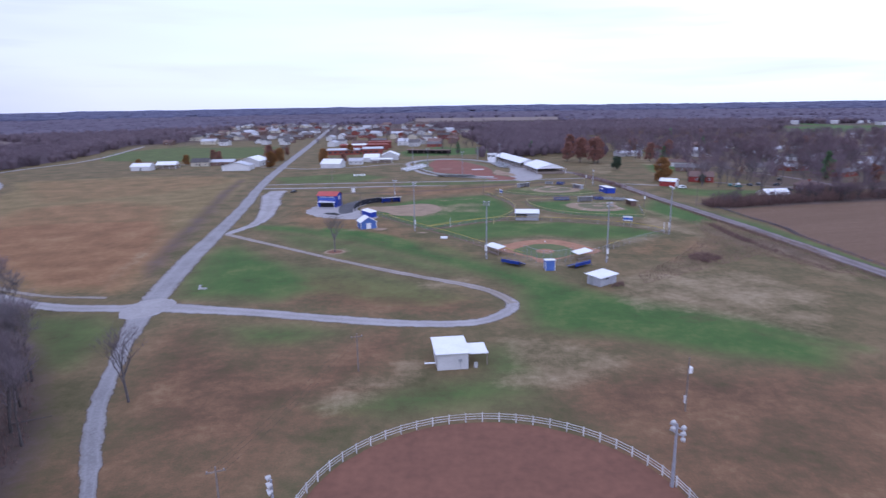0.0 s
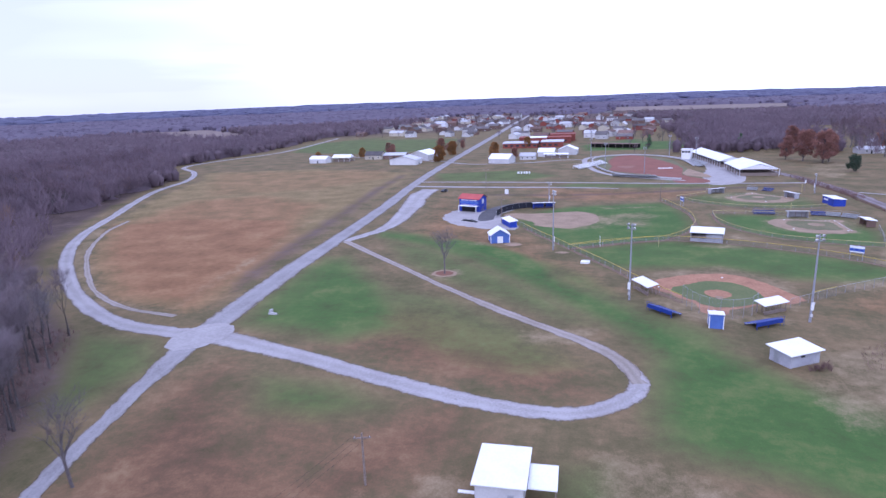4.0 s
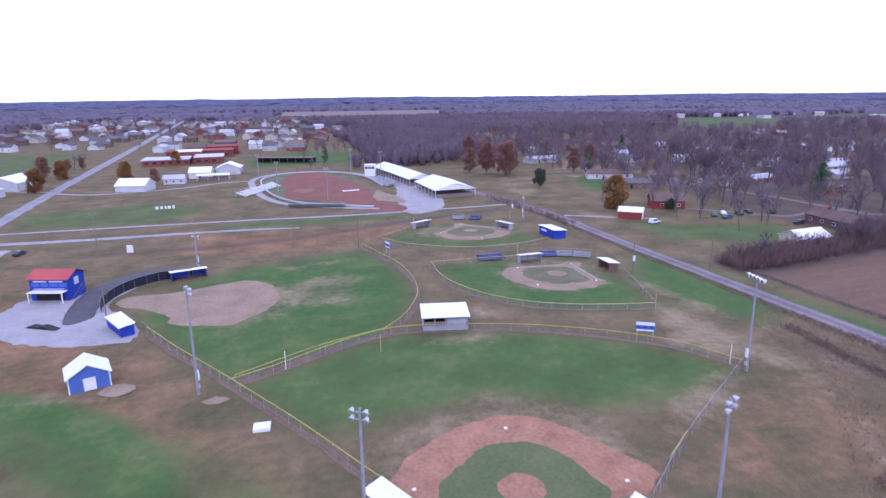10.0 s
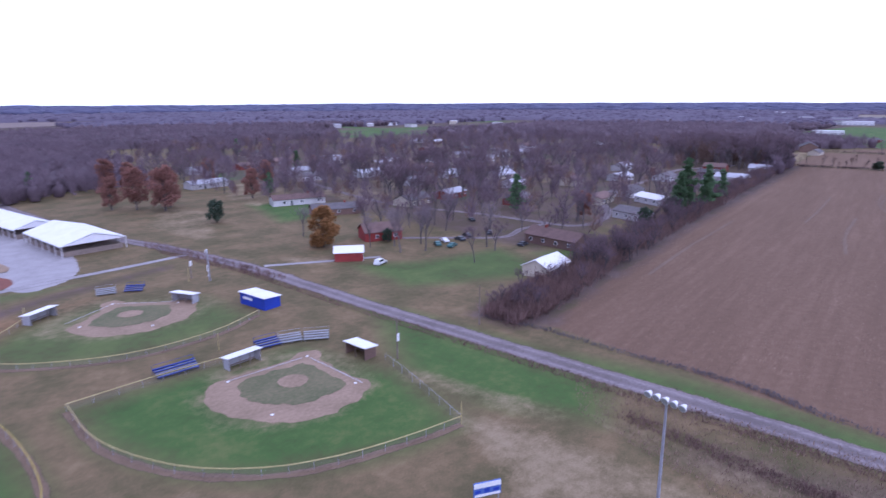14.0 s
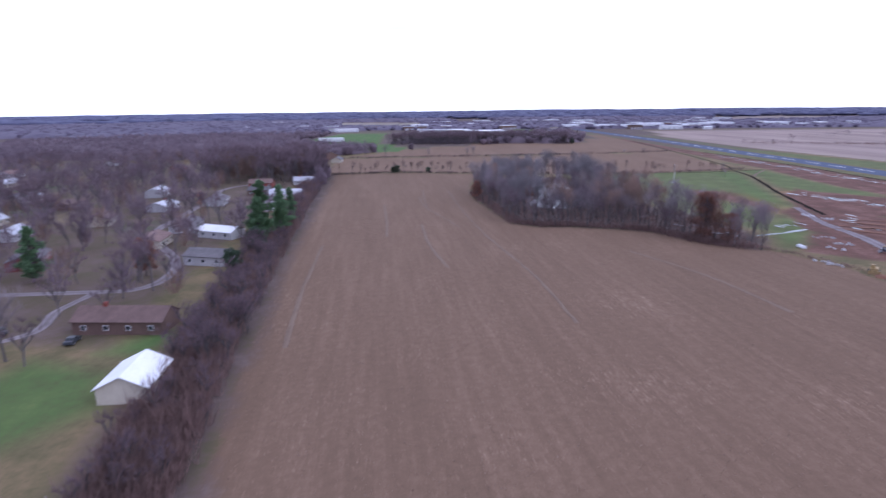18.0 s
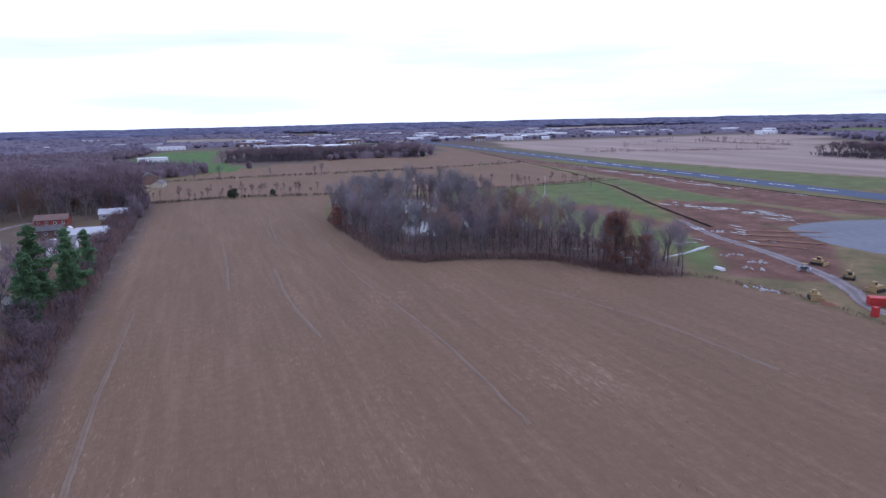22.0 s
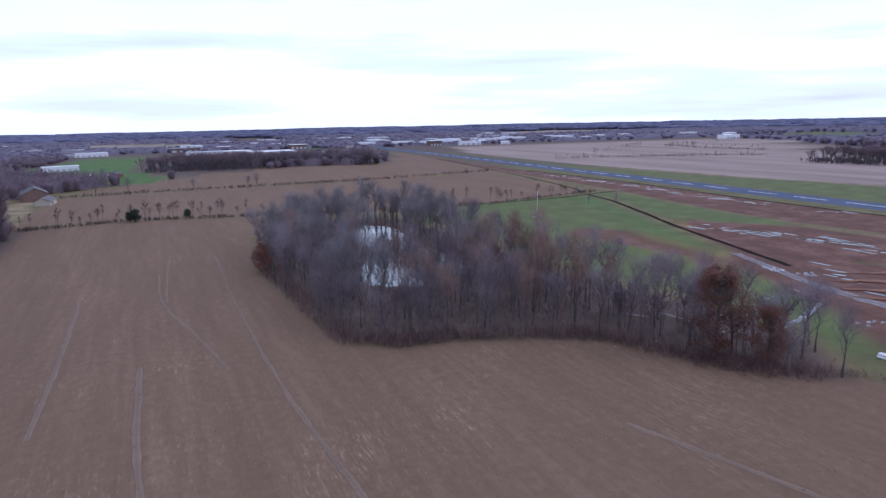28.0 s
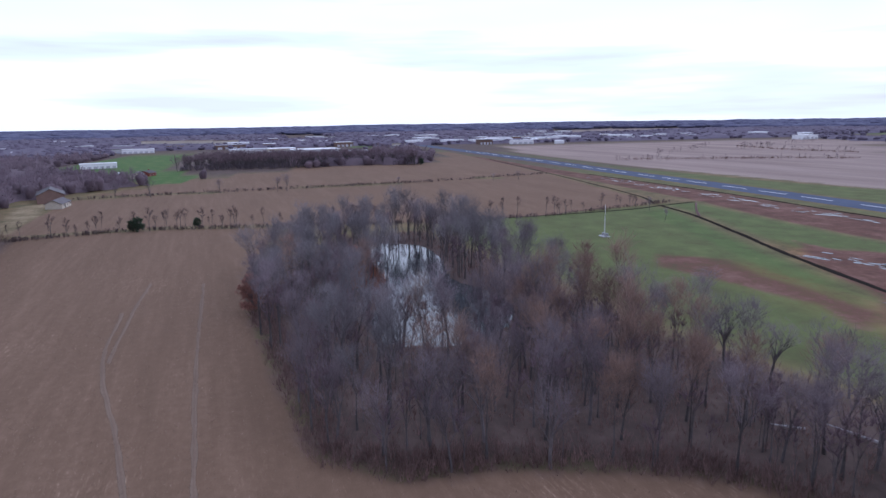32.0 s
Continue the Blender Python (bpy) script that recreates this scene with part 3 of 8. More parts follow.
LUSH = [  # outline, how green
    ([(210, 395), (240, 385), (262, 400), (236, 425)], 0.8), ([(290, 350), (322, 352), (318, 378), (292, 372)], 0.7), ([(180, 540), (214, 530), (220, 575), (186, 585)], 0.8),
    ([(330, 430), (372, 420), (380, 455), (340, 466)], 0.7), ([(250, 500), (290, 492), (300, 530), (262, 540)], 0.7), ([(400, 480), (450, 470), (460, 520), (410, 530)], 0.7),
    ([(518, 34), (521, 12), (465, 14), (421, 14), (392, 10), (382, 18), (400, 34), (408, 52), (440, 46), (480, 36)], 0.58),
    ([(506, 36), (478, 42), (440, 52), (405, 61), (362, 70), (345, 76), (380, 84), (440, 70), (500, 60)], 0.66),
    ([(405, -74), (500, -68), (600, -61), (700, -52), (850, -42), (1110, -20), (1110, -42), (860, -66), (720, -70), (608, -92), (539, -116), (506, -134), (405, -150)], 0.52),
    ([(-44, 232), (-29, 225), (-17, 215), (-8, 202), (-3, 190), (-9, 191), (-20, 205), (-32, 215), (-46, 224)], 1.0),
    ([(20, 120), (40, 116), (56, 124), (68, 112), (80, 108), (70, 122), (56, 134), (40, 144), (30, 156), (14, 174), (-8, 198), (-30, 216), (-58, 236), (-76, 240), (-70, 230), (-52, 222), (-30, 206), (-8, 184), (12, 162), (22, 146), (23, 132)], 0.9),
    ([(14, 166), (26, 152), (34, 158), (30, 164), (14, 178), (4, 196), (-10, 210), (-14, 206), (2, 186)], 0.62),
    ([(-50, 200), (-30, 184), (-10, 170), (2, 162), (8, 162), (-4, 180), (-24, 200), (-48, 220), (-66, 226)], 0.52),
    ([(-5, 224), (2, 228), (14, 236), (24, 241), (34, 240), (48, 237), (61, 231), (71, 225), (77, 219), (81, 211), (66, 204), (50, 204), (36, 212), (18, 207), (8, 206)], 0.8),
    ([(-15, 239), (-5, 225), (22, 239), (28, 249), (33, 265), (32, 284), (24, 310), (6, 304), (-12, 296), (-24, 284), (-28, 262)], 0.92),
    ([(41, 287), (42, 272), (47, 259), (55, 250), (64, 246), (73, 243), (83, 242), (87, 262), (80, 285), (60, 287)], 0.9),
    ([(30, 322), (38, 310), (54, 302), (70, 302), (83, 307), (80, 330), (62, 342), (44, 338)], 0.62),
    ([(-66, 146), (-40, 142), (-30, 152), (-48, 180), (-70, 205), (-76, 190), (-72, 165)], 0.72),
    ([(20, 164), (35, 151), (40, 136), (56, 127), (61, 127), (75, 108), (69, 99), (52, 106), (34, 116), (24, 118), (19, 126)], 0.86),
    ([(-63, 150), (-75, 202), (-49, 181), (-33, 159), (-45, 144)], 0.84),
    ([(-40, 143), (-52, 182), (-26, 173), (-4, 156), (8, 142), (-2, 136), (-14, 139), (-30, 146)], 0.46),
    ([(-47, 125), (-31, 125), (-20, 120), (-29, 114), (-40, 114)], 0.62),
    ([(8, 111), (14, 113), (13, 97), (9, 97)], 0.62),
    ([(0, 89), (13, 91), (18, 87), (5, 86), (-2, 86)], 0.55),
    ([(-98, 134), (-78, 134), (-68, 125), (-68, 104), (-74, 104)], 0.58),
    ([(-96, 368), (-50, 370), (-30, 395), (-60, 420), (-108, 400)], 0.6),
    ([(-30, 350), (20, 352), (60, 362), (40, 366), (-20, 364)], 0.65),
    ([(-300, 545), (-190, 520), (-160, 600), (-180, 700), (-300, 730), (-340, 640)], 0.6),
    ([(-30, 545), (40, 560), (60, 620), (0, 660), (-40, 600)], 0.85),
    ([(140, 400), (175, 398), (172, 440), (150, 450)], 0.85),
    ([(120, 300), (150, 285), (165, 292), (170, 312), (140, 318), (122, 330)], 0.7),
    ([(104, 310), (108, 290), (113, 255), (121, 225), (123, 190), (126, 120), (121, 120), (112, 240), (103, 290)], 0.92),
    ([(88, 262), (104, 292), (107, 262), (110, 235), (98, 228), (90, 244)], 0.85),
    ([(740, 306), (810, 302), (880, 350), (1160, 380), (1260, 430), (1160, 470), (890, 476), (800, 400), (735, 325)], 1.0),
    (GREEN_AIR, 0.55),
    ([(262, 122), (300, 112), (330, 92), (310, 88), (290, 98), (270, 110)], 0.6),
    ([(215, 95), (240, 60), (268, 30), (262, 55), (256, 70), (230, 88)], 0.7),
    ([(405, -49), (500, -40), (600, -33), (700, -24), (850, -13), (1110, 12), (1300, 40), (1080, 44), (860, 14), (690, -7), (550, -26), (460, -31), (383, -40)], 0.42),
    ([(1040, 60), (1300, 90), (1400, 170), (1180, 110)], 0.8),
    ([(470, 860), (560, 790), (748, 988), (641, 1107)], 0.95),
    ([(560, 900), (760, 930), (1030, 1000), (1100, 1100), (700, 1060), (540, 1010)], 0.9),
    ([(1040, -800), (1300, -780), (1400, -1100), (1050, -1050)], 0.8),
    ([(-20, 88), (-2, 96), (10, 98), (16, 92), (6, 88), (-8, 85)], 0.7),
    ([(8, 97), (16, 98), (14, 110), (8, 108)], 0.7),
    ([(170, 290), (186, 284), (186, 296), (172, 300)], 0.8),
]
UMBER = [
    ([(-44, 74), (-55, 97), (-59, 119), (-56, 128), (-42, 114), (-26, 103), (-21, 115), (-9, 126), (-4, 113), (-15, 91), (-23, 85), (-19, 75)], 0.85),
    ([(22, 97), (40, 103), (48, 100), (70, 100), (56, 78), (25, 77), (17, 84)], 0.92),
    ([(-32, 155), (-3, 150), (12, 136), (12, 129), (-1, 126), (-26, 133), (-42, 138)], 0.62),
    ([(32, 116), (44, 116), (53, 108), (39, 105), (28, 105)], 0.50),
    ([(-60, 60), (-40, 120), (-20, 116), (-6, 96), (-22, 60), (-30, 20)], 0.6),
    ([(20, 60), (22, 94), (44, 100), (90, 100), (140, 60), (100, 0), (30, 0)], 0.72),
]
MEADOW = [(-82, 150), (-110, 154), (-154, 188), (-192, 236), (-228, 300), (-250, 362), (-276, 396), (-200, 420), (-124, 404), (-114, 350), (-100, 262), (-90, 200)]
RUST = [
    ([(-84, 152), (-110, 156), (-152, 190), (-188, 232), (-170, 252), (-120, 256), (-104, 232), (-92, 200)], 0.97),
    ([(-188, 232), (-200, 290), (-170, 310), (-124, 290), (-112, 250), (-150, 240)], 0.6),
    ([(-150, 330), (-200, 300), (-240, 350), (-270, 400), (-150, 420), (-125, 385)], 0.4),
    ([(-30, 135), (0, 130), (10, 138), (-4, 152), (-30, 168), (-46, 160)], 0.5),
    ([(-62, 236), (-30, 216), (-8, 226), (-30, 252), (-42, 262), (-66, 300), (-78, 330)], 0.5),
    ([(-60, 350), (0, 322), (30, 318), (60, 345), (10, 340), (-40, 352)], 0.6),
    ([(-42, 318), (-8, 308), (24, 318), (40, 345), (-20, 345)], 0.62),
    ([(52, 176), (66, 176), (78, 186), (84, 204), (74, 204), (58, 192)], 0.45),
    ([(-40, 222), (-14, 204), (-2, 188), (12, 182), (10, 190), (-4, 212), (-14, 226), (-34, 240)], 0.48),
    ([(66, 172), (92, 186), (96, 210), (84, 206), (60, 186)], 0.4),
    ([(352, 70), (398, 58), (420, 46), (400, 46), (350, 62)], 0.9),
    ([(408, 95), (390, 100), (352, 98), (330, 96), (344, 80), (376, 70), (395, 76)], 0.85),
]
BARE = [
    ([(186, 420), (212, 410), (222, 450), (196, 470)], 0.55), ([(230, 440), (262, 430), (272, 470), (240, 480)], 0.55), ([(300, 400), (340, 392), (345, 420), (306, 430)], 0.5),
    ([(196, 500), (232, 492), (240, 520), (204, 530)], 0.6), ([(300, 560), (350, 545), (360, 590), (312, 600)], 0.6), ([(400, 560), (450, 550), (455, 600), (404, 606)], 0.6), ([(350, 480), (390, 470), (396, 510), (356, 518)], 0.55),
    ([(70 + 16 * math.cos(k * 0.7), 272 + 16 * math.sin(k * 0.7)) for k in range(9)], 0.52),
    ([(62.5 + 14 * math.cos(k * 0.7), 326 + 14 * math.sin(k * 0.7)) for k in range(9)], 0.52),
    ([(-8 + 17 * math.cos(k * 0.7), 269 + 18 * math.sin(k * 0.7)) for k in range(9)], 0.48),
    ([(34 + 19 * math.cos(k * 0.7), 192 + 18 * math.sin(k * 0.7)) for k in range(9)], 0.44),
    ([(-24, 90), (-19, 94), (-9, 95), (-9, 90), (-18, 85)], 0.47),
    ([(-10, 104), (-4, 110), (-1, 92), (-7, 95)], 0.43),
    ([(11, 118), (20, 116), (35, 107), (33, 99), (22, 97), (12, 104)], 0.47),
    ([(42, 145), (68, 160), (86, 164), (94, 140), (76, 110), (66, 122), (56, 127), (43, 130)], 0.47),
    ([(40, 101), (45, 102), (42, 95), (38, 95)], 0.43),
    ([(44, 156), (58, 162), (76, 160), (80, 148), (60, 142), (46, 148)], 0.62),
    ([(58, 170), (75, 176), (84, 168), (70, 158)], 0.4),
    ([(1, 158), (8, 160), (4, 152), (-4, 150), (-6, 156)], 0.75),
    ([(74, 224), (84, 214), (92, 202), (92, 218), (89, 234), (84, 246), (80, 234)], 0.66),
    ([(30, 238), (46, 238), (44, 233), (30, 234)], 0.62),
    ([(42, 246), (50, 244), (47, 254), (41, 252)], 0.5),
    ([(0, 296), (22, 302), (20, 298), (2, 292)], 0.66),
    ([(6, 262), (18, 260), (22, 282), (16, 290), (4, 280), (2, 270)], 0.5),
    ([(40, 328), (50, 316), (70, 312), (82, 322), (80, 334), (60, 346), (44, 342)], 0.42),
    ([(-16, 100), (-2, 98), (-4, 94), (-20, 94)], 0.5),
    ([(10, 100), (24, 104), (30, 98), (20, 92), (8, 94)], 0.5),
    ([(110, 340), (126, 330), (122, 342), (112, 350)], 0.55),
    ([(105, 380), (130, 440), (120, 470), (98, 430)], 0.5),
    ([(150, 440), (180, 460), (200, 520), (170, 520), (150, 470)], 0.62),
    ([(620, 372), (640, 360), (520, 332), (512, 340)], 0.65),
    ([(48, 160), (38, 157), (44, 150), (52, 152)], 0.55),
    ([(-38, 226), (-22, 222), (-20, 228), (-26, 232)], 0.5),
    ([(-38, 192), (-36, 188.5), (-32, 188.5), (-30, 192), (-32, 195.5), (-36, 195.5)], 0.95),
    ([(16, 180), (22, 172), (30, 169), (40, 168), (46, 172), (44, 178), (36, 174), (26, 177), (20, 184)], 0.6),
    ([(84.5, 210), (90.8, 209), (86, 195), (81, 184), (72, 173.5), (64, 167), (65.5, 165.5), (74, 172), (82.5, 182), (87, 194), (92, 208)], 0.6),
    ([(56, 194), (66, 196), (78, 206), (82, 211), (76, 212), (62, 203)], 0.5),
    ([(22, 206), (36, 213), (48, 206), (52, 200), (48, 199), (36, 207), (24, 202), (12, 196), (14, 200)], 0.5),
    ([(45, 152), (56, 157), (74, 152), (86, 146), (78, 134), (60, 139), (49, 146)], 0.66),
    ([(86, 260), (90, 246), (94, 232), (97, 234), (93, 248), (89, 264)], 0.7),
    ([(98, 232), (106, 216), (110, 190), (112, 150), (104, 150), (100, 190), (94, 214)], 0.42),
    ([(-88, 150), (-112, 153), (-154, 186), (-196, 236), (-198, 232), (-156, 182), (-114, 149), (-88, 147)], 0.55),
    ([(-88, 152), (-97, 205), (-108, 250), (-111, 250), (-100, 205), (-91, 152)], 0.5),
]
MUD = [
    ([(398, 58), (374, 66), (352, 74), (338, 88), (300, 92), (286, 102), (262, 116), (250, 104), (268, 84), (300, 60), (330, 50), (366, 44), (384, 36), (396, 44)], 0.8),
    ([(690, -5), (550, -24), (460, -29), (383, -38), (300, -56), (290, -30), (343, -3), (392, 8), (421, 12), (465, 12), (523, 8), (605, 12), (760, 18), (980, 22), (980, 15), (840, 6)], 1.0),
    ([(406, 50), (398, 32), (379, 15), (345, 6), (328, 10), (322, 44), (334, 66), (362, 62)], 0.95),
    ([(414, 98), (400, 80), (379, 84), (366, 82), (342, 83), (334, 98), (352, 92), (372, 98), (398, 108)], 0.7),
    ([(370, 48), (400, 38), (420, 40), (398, 54), (374, 58)], 0.7),
    ([(196, 100), (226, 106), (250, 94), (240, 84), (216, 92)], 0.55),
    ([(310, 96), (332, 78), (324, 46), (288, 54), (266, 72), (246, 88), (250, 106), (276, 98)], 0.85),
    ([(870, 470), (940, 440), (900, 420), (850, 440)], 0.6),
]
LITTER = [
    (WOODS, 0.95),
    ([(-82, 166), (-89, 205), (-101, 270), (-115, 338), (-124, 394), (-128, 394), (-120, 335), (-107, 270), (-96, 212), (-88, 176)], 0.8),
    ([(-58, 322), (-23, 323), (5, 330), (27, 340), (53, 352), (84, 362), (84, 365.5), (52, 356), (26, 344), (4, 334), (-24, 327), (-58, 325)], 0.85),
    ([(-43, 300), (-28, 309), (-11, 322), (-8, 320), (-26, 307), (-40, 298)], 0.7),
    ([(118, 262), (126, 258), (160, 266), (196, 272), (240, 282), (310, 293), (400, 307), (506, 325), (500, 345), (285, 306), (184, 290), (126, 278), (118, 274)], 0.9),
    ([(175, 300), (500, 345), (600, 420), (620, 700), (300, 760), (200, 640), (182, 520), (178, 420)], 0.62),
    ([(-250, 130), (-130, 150), (-98, 132), (-80, 113), (-60, 85), (-45, 42), (-44, 20), (-300, 0)], 0.97),
    ([(-106, 132), (-139, 154), (-184, 197), (-218, 250), (-254, 313), (-272, 361), (-300, 394), (-345, 430), (-430, 470), (-430, 60), (-160, 80)], 0.95),
    ([(96, 220), (104, 214), (112, 190), (112, 160), (100, 190)], 0.7),
]


def axis_of(lo, hi, step, far):
    inner = list(np.arange(lo, hi + 0.1, step))
    g, out, d = [], step, 0.0
    while True:
        out *= 1.32
        d += out
        if d > far:
            break
        g.append(d)
    g.append(far)
    return np.array([lo - v for v in reversed(g)] + inner + [hi + v for v in g])


def cover(px, py, pts, soft):
    """How far inside an outline points lie, 0 to 1, over a soft edge."""
    inside = np.zeros(px.shape, bool)
    best = np.full(px.shape, 1e9)
    for (x0, y0), (x1, y1) in zip(pts, pts[1:] + pts[:1]):
        crosses = ((y0 > py) != (y1 > py)) & (px < (x1 - x0) * (py - y0) / ((y1 - y0) or 1e-9) + x0)
        inside ^= crosses
        dx, dy = x1 - x0, y1 - y0
        t = np.clip(((px - x0) * dx + (py - y0) * dy) / (dx * dx + dy * dy), 0, 1)
        best = np.minimum(best, (px - x0 - t * dx) ** 2 + (py - y0 - t * dy) ** 2)
    s = np.sqrt(best) * np.where(inside, 1, -1)
    return np.clip(0.5 + s / (2 * soft), 0, 1)


def inside(x, y, pts):
    c = False
    for (x0, y0), (x1, y1) in zip(pts, pts[1:] + pts[:1]):
        if (y0 > y) != (y1 > y) and x < (x1 - x0) * (y - y0) / ((y1 - y0) or 1e-9) + x0:
            c = not c
    return c


def ground_sheet():
    gx, gy = axis_of(-380, 620, 2.0, 4300), axis_of(-90, 560, 2.0, 4350)
    X, Y = np.meshgrid(gx, gy)
    nx, ny = len(gx), len(gy)
    px, py = X.ravel(), Y.ravel()
    me = bpy.data.meshes.new("ground")
    idx = np.arange(nx * ny).reshape(ny, nx)
    quads = np.stack([idx[:-1, :-1], idx[:-1, 1:], idx[1:, 1:], idx[1:, :-1]], -1).reshape(-1, 4)
    me.vertices.add(nx * ny)
    me.vertices.foreach_set("co", np.stack([px, py, 0 * px], -1).astype(np.float32).ravel())
    me.loops.add(quads.size)
    me.loops.foreach_set("vertex_index", quads.astype(np.int32).ravel())
    me.polygons.add(len(quads))
    me.polygons.foreach_set("loop_start", np.arange(0, quads.size, 4, dtype=np.int32))
    me.update(calc_edges=True)
    far = np.hypot(px - 100, py - 250)
    covers = {}
    for name, zones, soft in (("lush", LUSH, 5), ("rust", RUST, 9), ("umber", UMBER, 9), ("tan", [(MEADOW, 1.0)], 4), ("bare", BARE, 3), ("mud", MUD, 3), ("litter", LITTER, 4),
                              ("stub", [(CROP, 1.0), (CROP2, 1.0), (CROP3, 1.0)], 1.6), ("pale", [(PALE, 1.0)], 10)):
        v = np.zeros(px.shape)
        for pts, k in zones:
            v = np.maximum(v, k * cover(px, py, pts, soft if name != "lush" or k < 0.93 else 3))
        covers[name] = v
    clear = np.maximum.reduce([covers[k] for k in ("stub", "pale", "lush", "mud")])
    covers["litter"] = np.maximum(covers["litter"], np.clip((far - 620) / 120, 0, 0.95) * (1 - clear))
    for name, v in covers.items():
        me.attributes.new(name, "FLOAT", "POINT").data.foreach_set("value", v.astype(np.float32))
    me.materials.append(M_GROUND)
    return tagged(new("ground", me), "wide flat ground of dormant grass, fields and bare soil", "ground", kind="structure")


ground_sheet()

# roads and tracks
ribbon("road", MAIN_ROAD, [2.2, 2.2, 2.4, 2.8, 3.4, 6.0, 7.2, 7.0, 6.6, 6.0, 6.2, 6.8, 7.5, 7.5, 7.5], R_ASPHALT, "pale worn asphalt lane running up to the town", z=0.05, ragged=0.6, frayed=True)
ribbon("road", LOOP[:8], [6.5, 4.8, 4.5, 4.2, 4.0, 3.7, 3.4, 3.2], R_LOOP, "grey gravel loop drive through the grass", z=0.03, ragged=0.42, step=1.8, frayed=True)
ribbon("road", LOOP[6:], [2.6, 3.0, 3.0, 2.6, 2.2, 2.1, 3.0], R_GRASSY, "worn narrow arm of the loop drive with a weedy middle", z=0.045, ragged=0.4, step=1.8, frayed=True)
ribbon("road", WEST_ROAD, [6, 4.6, 4.4, 4.4, 4.4, 4.4, 4.4, 4.2, 4, 4, 4, 4], R_GRAVEL, "grey gravel lane curving round the brown meadow", z=0.035, ragged=0.65, frayed=True)
ribbon("road", EAST_ROAD, 5.6, R_RAILBED, "worn grey-lilac gravel lane beside the ball fields", z=0.04, ragged=0.7, frayed=True)
ribbon("road", [(-104, 347), (-72, 346.5), (-38, 348.5), (-13, 349.3), (4, 348)], [4.5, 4, 4, 3.4, 1.6], R_GRAVEL, "short gravel drive fading into the grass", z=0.03, ragged=0.6, frayed=True)
ribbon("road", [(-106, 363), (-63, 365.5), (-13, 367), (24, 367), (60, 370), (92, 374)], 2.8, R_GRAVEL, "narrow gravel track to the arena", z=0.045, ragged=0.4, frayed=True)
ribbon("road", [(-118, 462), (-95, 452), (-60, 462), (-40, 478), (-26, 480)], 3.2, R_GRAVEL, "narrow drive past the white barns", z=0.03, frayed=True)
ribbon("road", [(-119, 466), (-150, 478), (-200, 498), (-240, 500)], 3.2, R_GRAVEL, "drive into the yard of white sheds", z=0.03, frayed=True)
ribbon("road", [(236, 600), (214, 505), (201, 440), (199, 400), (209, 360), (213, 333), (216, 317), (228, 314), (250, 322), (290, 350), (330, 358), (378, 366), (426, 376), (456, 364), (480, 361)], 3.8, R_RAILBED, "worn grey residential street between bare trees", z=0.04, frayed=True)
ribbon("road", [(213, 326), (198, 326), (183, 322), (170, 333), (150, 352)], 2.8, R_RAILBED, "gravel driveway to a yard of parked cars", z=0.035, frayed=True)
ribbon("road", [(104, 345), (118, 338), (135, 330)], 2.2, R_GRAVEL, "thin worn track to the red shed", z=0.03, frayed=True)
ribbon("road", [(150, 92), (197, 98.5), (211, 101.5), (226, 103), (246, 92), (281, 84.5), (313, 82.5), (350, 74)], [3.6, 3.6, 3.6, 4, 5, 4.5, 4, 3], R_RAILBED, "muddy haul track across the building site", z=0.05, ragged=0.8, frayed=True)
ribbon("runway", [(250, -80), (405, -62), (500, -54), (600, -47), (700, -38), (850, -28), (1110, -4), (1500, 34)], 23, M_RUNWAY, "long blue-grey asphalt runway with white centre dashes", "runway", z=0.06, ragged=0.0, step=20)
ribbon("track", [(-84, 147), (-100, 149), (-118, 157), (-140, 174), (-163, 196), (-182, 222), (-190, 240)], 1.6, R_GRASSY, "faint wheel track beside the curving lane", "track", z=0.03, ragged=0.5, frayed=True)
patch("junction", [(-69.5 + 5.6 * math.cos(k), 138 + 7.5 * math.sin(k)) for k in np.linspace(0, math.tau, 15)[:-1]], M_GRAVEL, "pale gravel spread where three lanes meet", "road", z=0.116, ragged=0.8, step=0.8)
ribbon("parking_lot", [(-79, 222), (-76.5, 232), (-74, 245), (-76, 265), (-81, 290), (-87, 315), (-89, 337)], [3, 4, 5, 8, 10, 11, 10], R_LOOP, "long pale gravel parking strip beside the lane", "parking lot", z=0.04, ragged=0.9, frayed=True)
patch("gravel_lot", [(-57, 262), (-47, 252), (-28, 248), (-26.5, 255), (-33, 266), (-38, 275), (-34, 289), (-40, 294), (-46, 285), (-58, 282), (-60, 272)], M_GRAVEL, "pale gravel lot round the blue press building", "gravel lot", z=0.03, ragged=1.2)
patch("apron", [(-43, 262), (-46, 276), (-44.5, 290), (-37, 300.5), (-22.5, 301.5), (-22.5, 294), (-31, 292), (-37.5, 284), (-39.2, 272), (-38.4, 265)], M_NEWASPHALT, "dark grey paved apron behind the backstop", "pavement", z=0.05, ragged=0.3)
patch("gravel_lot", [(46, 366), (60, 370), (66, 400), (58, 470), (50, 478), (50, 430), (46, 400)], M_GRAVEL, "grey gravel yard between arena and white sheds", "gravel lot", z=0.03, ragged=1.0)
patch("gravel_pad", [(318, 46), (325, 6), (311, -15), (262, -12), (255, 30), (273, 53)], M_PAD, "large flat pad of wet grey gravel", "gravel pad", z=0.05, ragged=0.8, step=4)
patch("ring_floor", [(5.9 + 23.7 * math.cos(a), 58.9 + 23.7 * math.sin(a)) for a in np.linspace(0, math.tau, 25)[:-1]], M_RING, "red-brown dirt floor of the riding ring", "riding ring", z=0.03, ragged=0.15)


